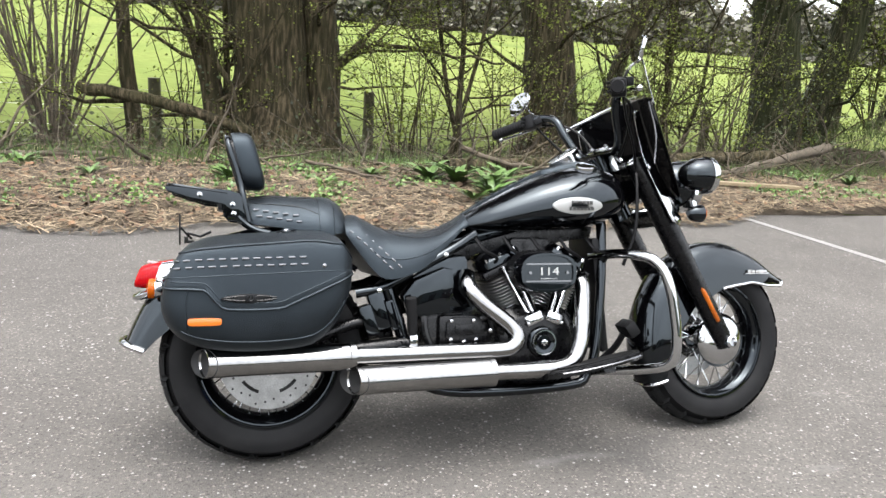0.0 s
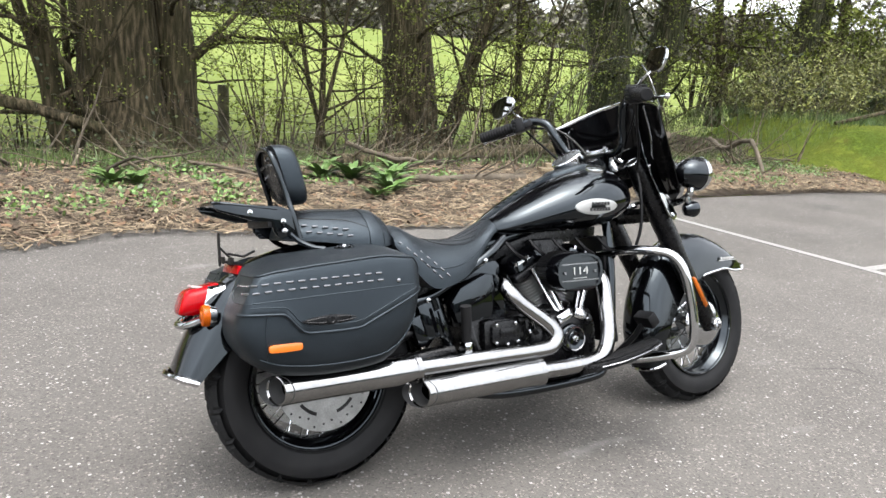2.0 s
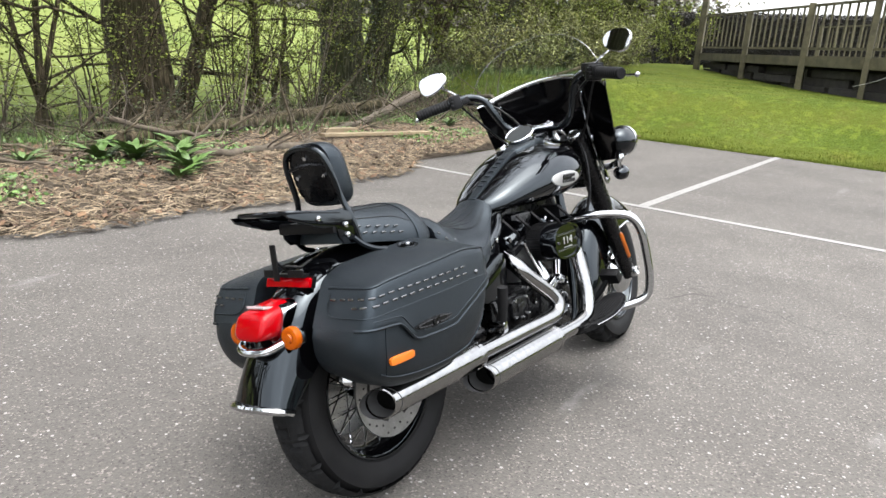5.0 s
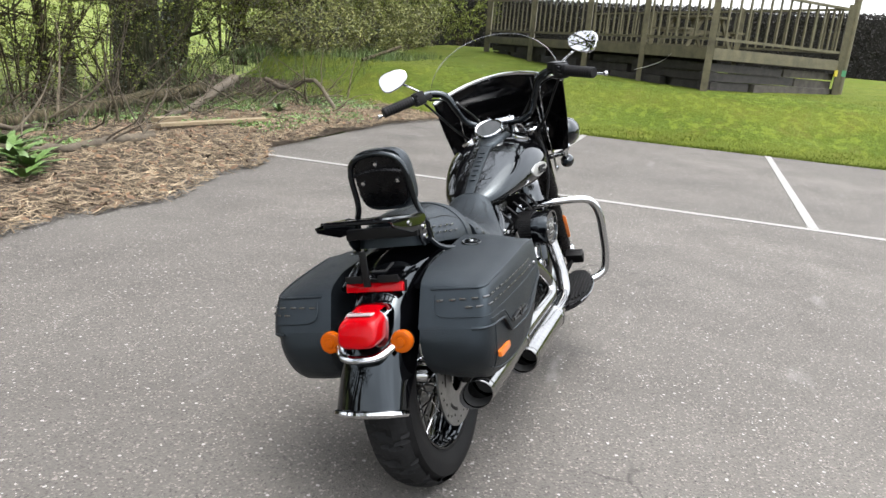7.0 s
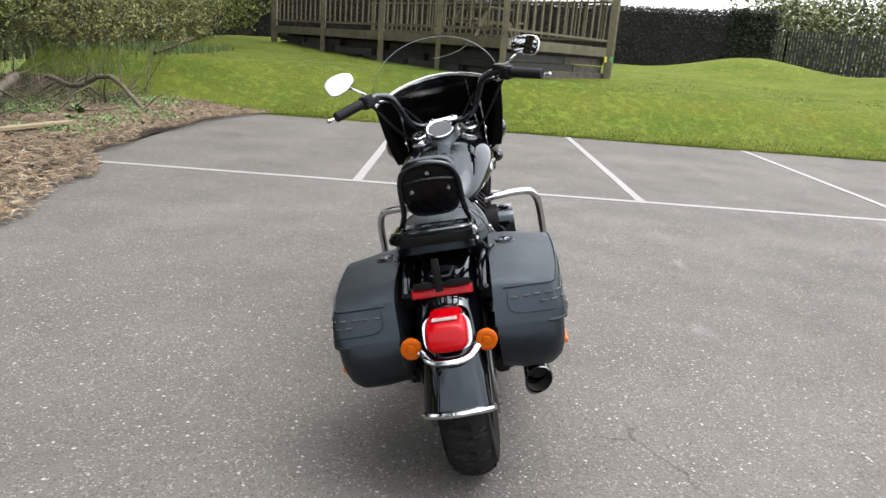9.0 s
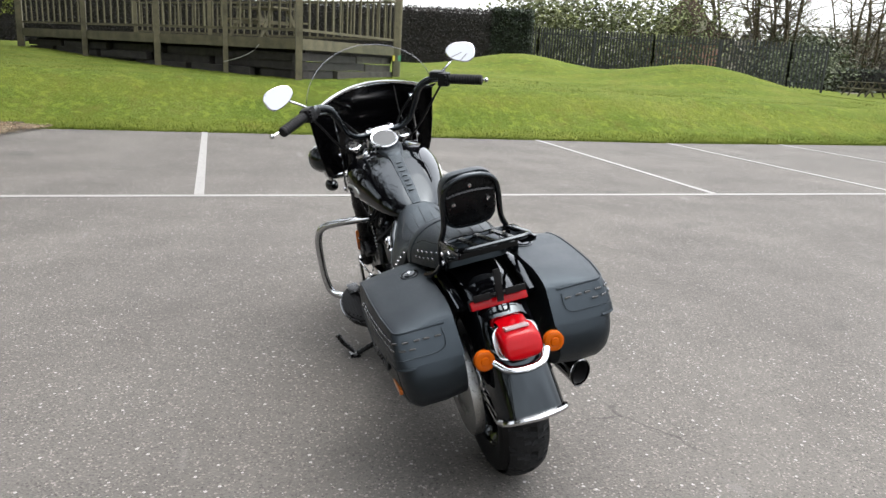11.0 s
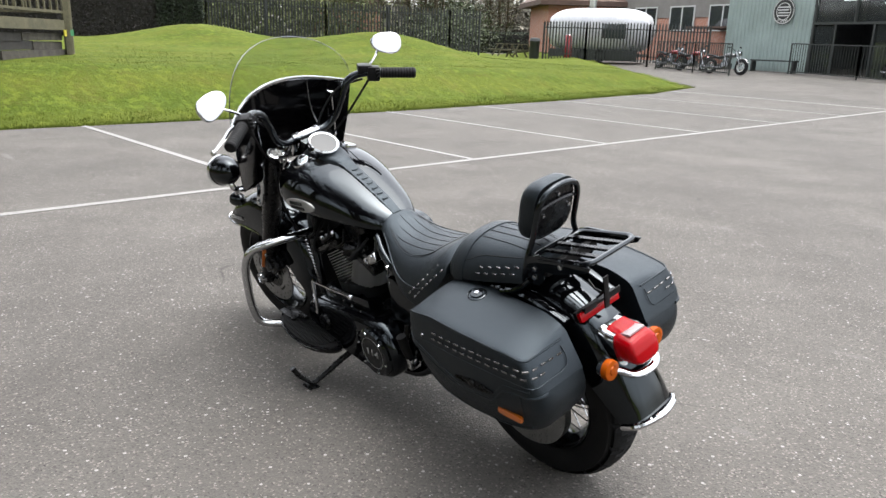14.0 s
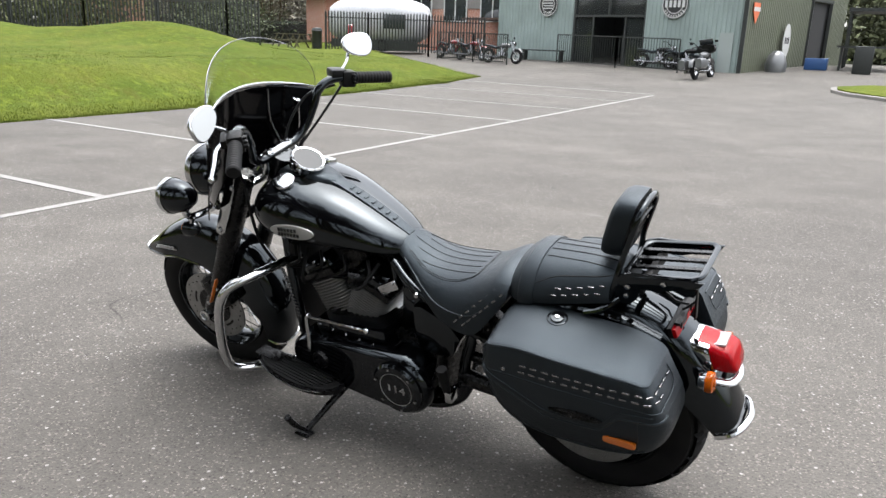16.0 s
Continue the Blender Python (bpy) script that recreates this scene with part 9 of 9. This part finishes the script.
        tube(bm, [(0.9, s * 0.16, 0.5), (0.85, s * 0.2, 0.3), (0.5, s * 0.2, 0.26), (-0.28, s * 0.22, 0.27)], [0.025, 0.028, 0.035, 0.045], 8, 4)
        part("silencer", bm, STUD, b)
        if bagger:
            bm = bmesh.new()
            rings = [[Vector((x, s * 0.28 + y * 0.2, 0.5 + z * h)) for y, z in oval(0, 0, 1, 1, 16, 4)] for x, h in ((-0.42, 0.3), (-0.35, 0.36), (0.1, 0.34), (0.25, 0.2))]
            part("pannier", loft(bm, rings), paint, b)
        bm = bmesh.new()
        block(bm, (1.02, s * 0.42, 1.22), (0.02, 0.11, 0.07), None, 0.008)
        part("mirror", bm, SATIN, b)
    if bagger:
        bm = bmesh.new()
        rings = [[Vector((x, y * w, 1.0 + z * h)) for y, z in oval(0, 0, 1, 1, 18, 2.6)] for x, w, h in ((1.18, 0.62, 0.3), (1.3, 0.66, 0.34), (1.45, 0.4, 0.26), (1.5, 0.2, 0.15))]
        part("fairing", loft(bm, rings), SATIN, b)
        bm = bmesh.new()
        block(bm, (1.28, 0, 1.24), (0.02, 0.46, 0.2), Matrix.Rotation(radians(-30), 4, "Y"), 0.005)
        part("screen", bm, WINDOW, b)
    return b


def stand(x, y, z, heading, lean=-9):
    return Matrix.Translation((x, y, z)) @ Matrix.Rotation(radians(heading), 4, "Z") @ Matrix.Rotation(radians(lean), 4, "X")


parked(stand(5.0, -26.4, lot_z(-26.4), 262) @ Matrix.Scale(1.1, 4), GREYPAINT, "grey touring motorcycle with panniers and fairing", True)
parked(stand(8.3, -31.3, lot_z(-31.3), 172), SATIN, "black cruiser motorcycle behind the barrier")
parked(stand(7.0, -30.9, lot_z(-30.9), 160), SATIN, "black cruiser motorcycle behind the barrier")
parked(stand(15.2, -30.1, lot_z(-30.1), 168), GREYPAINT, "dark custom motorcycle with white front wheel", tyre_wall=WHITE)
parked(stand(17.2, -31.0, lot_z(-31.0), 160), REDPAINT, "red cruiser motorcycle by the barrier")
parked(stand(18.7, -31.7, lot_z(-31.7), 160), REDPAINT, "red cruiser motorcycle by the barrier")

# ---- yard ----
trailer = thing("silver_trailer", Matrix.Translation((23.7, -33.6, 0.65)) @ Matrix.Rotation(radians(15), 4, "Z"), "rounded polished aluminium food trailer", "trailer")
bm = bmesh.new()
rings = []
for i in range(17):
    f = -1 + 2 * i / 16
    x = 3.1 * f
    g = (1 - abs(f) ** 4.5) ** 0.5 if abs(f) < 1 else 0.02
    rings.append([Vector((x, 1.15 * max(g, 0.05) * y, 1.62 + 1.2 * max(g, 0.05) * z)) for y, z in oval(0, 0, 2, 2, 28, 3.0)])
part("shell", loft(bm, rings), ALU, trailer, angle=60)
for x in (-0.5, 0.5):
    bm = bmesh.new()
    lathe(bm, [(-0.1, 0.2), (-0.1, 0.33), (0.1, 0.33), (0.1, 0.2)], (x, 1.0, 0.33), (0, 1, 0), 20, True)
    part("wheel", bm, RUBBER, trailer)
bm = bmesh.new()
block(bm, (-1.2, 1.14, 1.6), (1.3, 0.06, 0.75), None, 0.03)
part("hatch", bm, WINDOW, trailer)
bm = bmesh.new()
tube(bm, [(0.4, 0.3, 2.7), (0.4, 0.3, 3.5)], 0.2, 14)
part("flue", bm, STEEL, trailer)
bm = bmesh.new()
block(bm, (0, 0, 0.42), (5.2, 1.8, 0.1))
block(bm, (0, 1.0, 0.35), (5.0, 0.03, 0.55))
part("chassis", bm, PALISADE, trailer, smooth=False)
bm = bmesh.new()
lathe(bm, [(0, 0.17), (0.2, 0.2), (1.25, 0.2), (1.35, 0.12), (1.38, 0)], (23.6, -30.7, 0.66), (0, 0, 1), 18)
tagged(from_bm("red_cylinder", bm, REDPAINT), "tall red cylinder behind the fence", "cylinder")
bm = bmesh.new()
lathe(bm, [(0, 0.24), (0.1, 0.26), (0.85, 0.26), (0.9, 0.29), (1.05, 0.24), (1.08, 0)], (24.75, -29.35, 0.72), (0, 0, 1), 18)
tagged(from_bm("litter_bin", bm, PALISADE), "black round litter bin by the fence", "bin")
house = thing("brick_building", Matrix.Translation((30.5, -40.3, 0.6)) @ Matrix.Rotation(radians(-38), 4, "Z"), "red brick building with dark overhanging roof", "building")
bm = bmesh.new()
block(bm, (0, 0, 1.7), (5.5, 5, 3.4))
part("wall", bm, BRICK, house, smooth=False)
bm = bmesh.new()
loft(bm, [[Vector((x * g, y * g, z)) for x, y in ((-3.5, -3.2), (3.5, -3.2), (3.5, 3.2), (-3.5, 3.2))] for z, g in ((3.3, 1.0), (3.6, 1.0), (4.0, 0.8))])
part("roof", bm, ROOFTILE, house, smooth=False)
annex = thing("rear_building", Matrix.Translation((20.5, -41.0, 0.6)) @ Matrix.Rotation(radians(-16), 4, "Z"), "pale rendered building with brick base and windows", "building")
bm = bmesh.new()
block(bm, (0, 0, 1.3), (15, 5, 2.6))
part("brick_base", bm, BRICK, annex, smooth=False)
bm = bmesh.new()
block(bm, (0, 0, 3.9), (15.1, 5.1, 2.6))
part("upper_wall", bm, CONCRETE, annex, smooth=False)
for x in (-5.5, -2.5, 0.5, 3.5, 6.0):
    bm = bmesh.new()
    block(bm, (x, 2.56, 2.55), (1.8, 0.06, 1.3))
    w = part("window", bm, WINDOW, annex, smooth=False)
    bm = bmesh.new()
    for dx in (-0.93, 0, 0.93):
        block(bm, (x + dx, 2.59, 2.55), (0.07, 0.06, 1.36))
    for dz in (-0.66, 0.66):
        block(bm, (x, 2.59, 2.55 + dz), (1.92, 0.06, 0.07))
    part("window_frame", bm, WHITE, w, smooth=False)
bm = bmesh.new()
loft(bm, [[Vector((x, y, z)) for x, y in ((-6.5, 2.6), (-2.5, 2.6), (-2.5, 5.2), (-6.5, 5.2))] for z in (1.9, 2.0)])
part("lean_to_roof", bm, ROOFTILE, annex, smooth=False)
# kerbed grass island and clutter near the side door
bm = bmesh.new()
p = [(-7.5, -27.4), (-3, -27.2), (-0.4, -26.4), (0.5, -25.2), (0.45, -24.2), (0.0, -23.3), (-1.0, -22.3), (-3.5, -21.2), (-7.5, -20.4)]
loft(bm, [[Vector((x, y, lot_z(y) + h)) for x, y in p] for h in (-0.05, 0.09)])
tagged(from_bm("kerb", bm, CONCRETE, False), "pale concrete kerb round a grass island", "kerb", kind="structure")
bm = bmesh.new()
c = Vector((-4, -24.0, 0))
loft(bm, [[Vector((c.x + (x - c.x) * 0.96, c.y + (y - c.y) * 0.86, lot_z(y) + h)) for x, y in p] for h in (0.0, 0.13)])
tagged(from_bm("grass_island", bm, GRASS, False), "small kerbed patch of mown grass", "grass", kind="structure")
tbl = thing("trestle_table", Matrix.Translation((-0.4, -35.5, lot_z(-35.5))), "dark trestle table stacked with clutter", "table")
bm = bmesh.new()
block(bm, (0, 0, 1.0), (2.6, 1.0, 0.08))
part("top", bm, PALISADE, tbl, smooth=False)
for x in (-1.1, 1.1):
    bm = bmesh.new()
    block(bm, (x, 0, 0.5), (0.1, 0.8, 1.0))
    part("leg", bm, PALISADE, tbl, smooth=False)
for x, y, w, h, mt, nm in ((1.6, -35.0, 0.9, 0.5, BLUEBIN, "blue_crate"), (-0.2, -33.6, 0.7, 1.1, PALISADE, "dark_bin"), (-2.6, -34.2, 1.0, 0.9, BLUEBIN, "blue_container")):
    bm = bmesh.new()
    block(bm, (x, y, lot_z(y) + h / 2), (w, 0.7, h), None, 0.04)
    tagged(from_bm(nm, bm, mt), "plastic container standing by the side door", "container", "yard containers")
ca = thing("canopy", Matrix.Translation((-1.4, -37.5, lot_z(-37.5))), "dark canopy on posts beside the workshop", "canopy")
bm = bmesh.new()
block(bm, (0, 0, 2.5), (4.2, 2.6, 0.15))
part("cover", bm, PALISADE, ca, smooth=False)
for x in (-2, 2):
    for y in (-1.2, 1.2):
        bm = bmesh.new()
        beam(bm, (x, y, 0), (x, y, 2.45), 0.1, 0.1, (0, 1, 0))
        part("post", bm, PALISADE, ca, smooth=False)

far_house = thing("far_house", Matrix.Translation((47.5, -34.0, 0.8)) @ Matrix.Rotation(radians(52), 4, "Z"), "distant brick house with a steep tiled roof", "building")
bm = bmesh.new()
block(bm, (0, 0, 1.4), (5, 8, 2.8))
part("wall", bm, BRICK, far_house, smooth=False)
bm = bmesh.new()
loft(bm, [[Vector((-2.8, y, 2.7)), Vector((2.8, y, 2.7)), Vector((0, y, 6.2))] for y in (-4.2, 4.2)])
part("roof", bm, ROOFTILE, far_house, smooth=False)
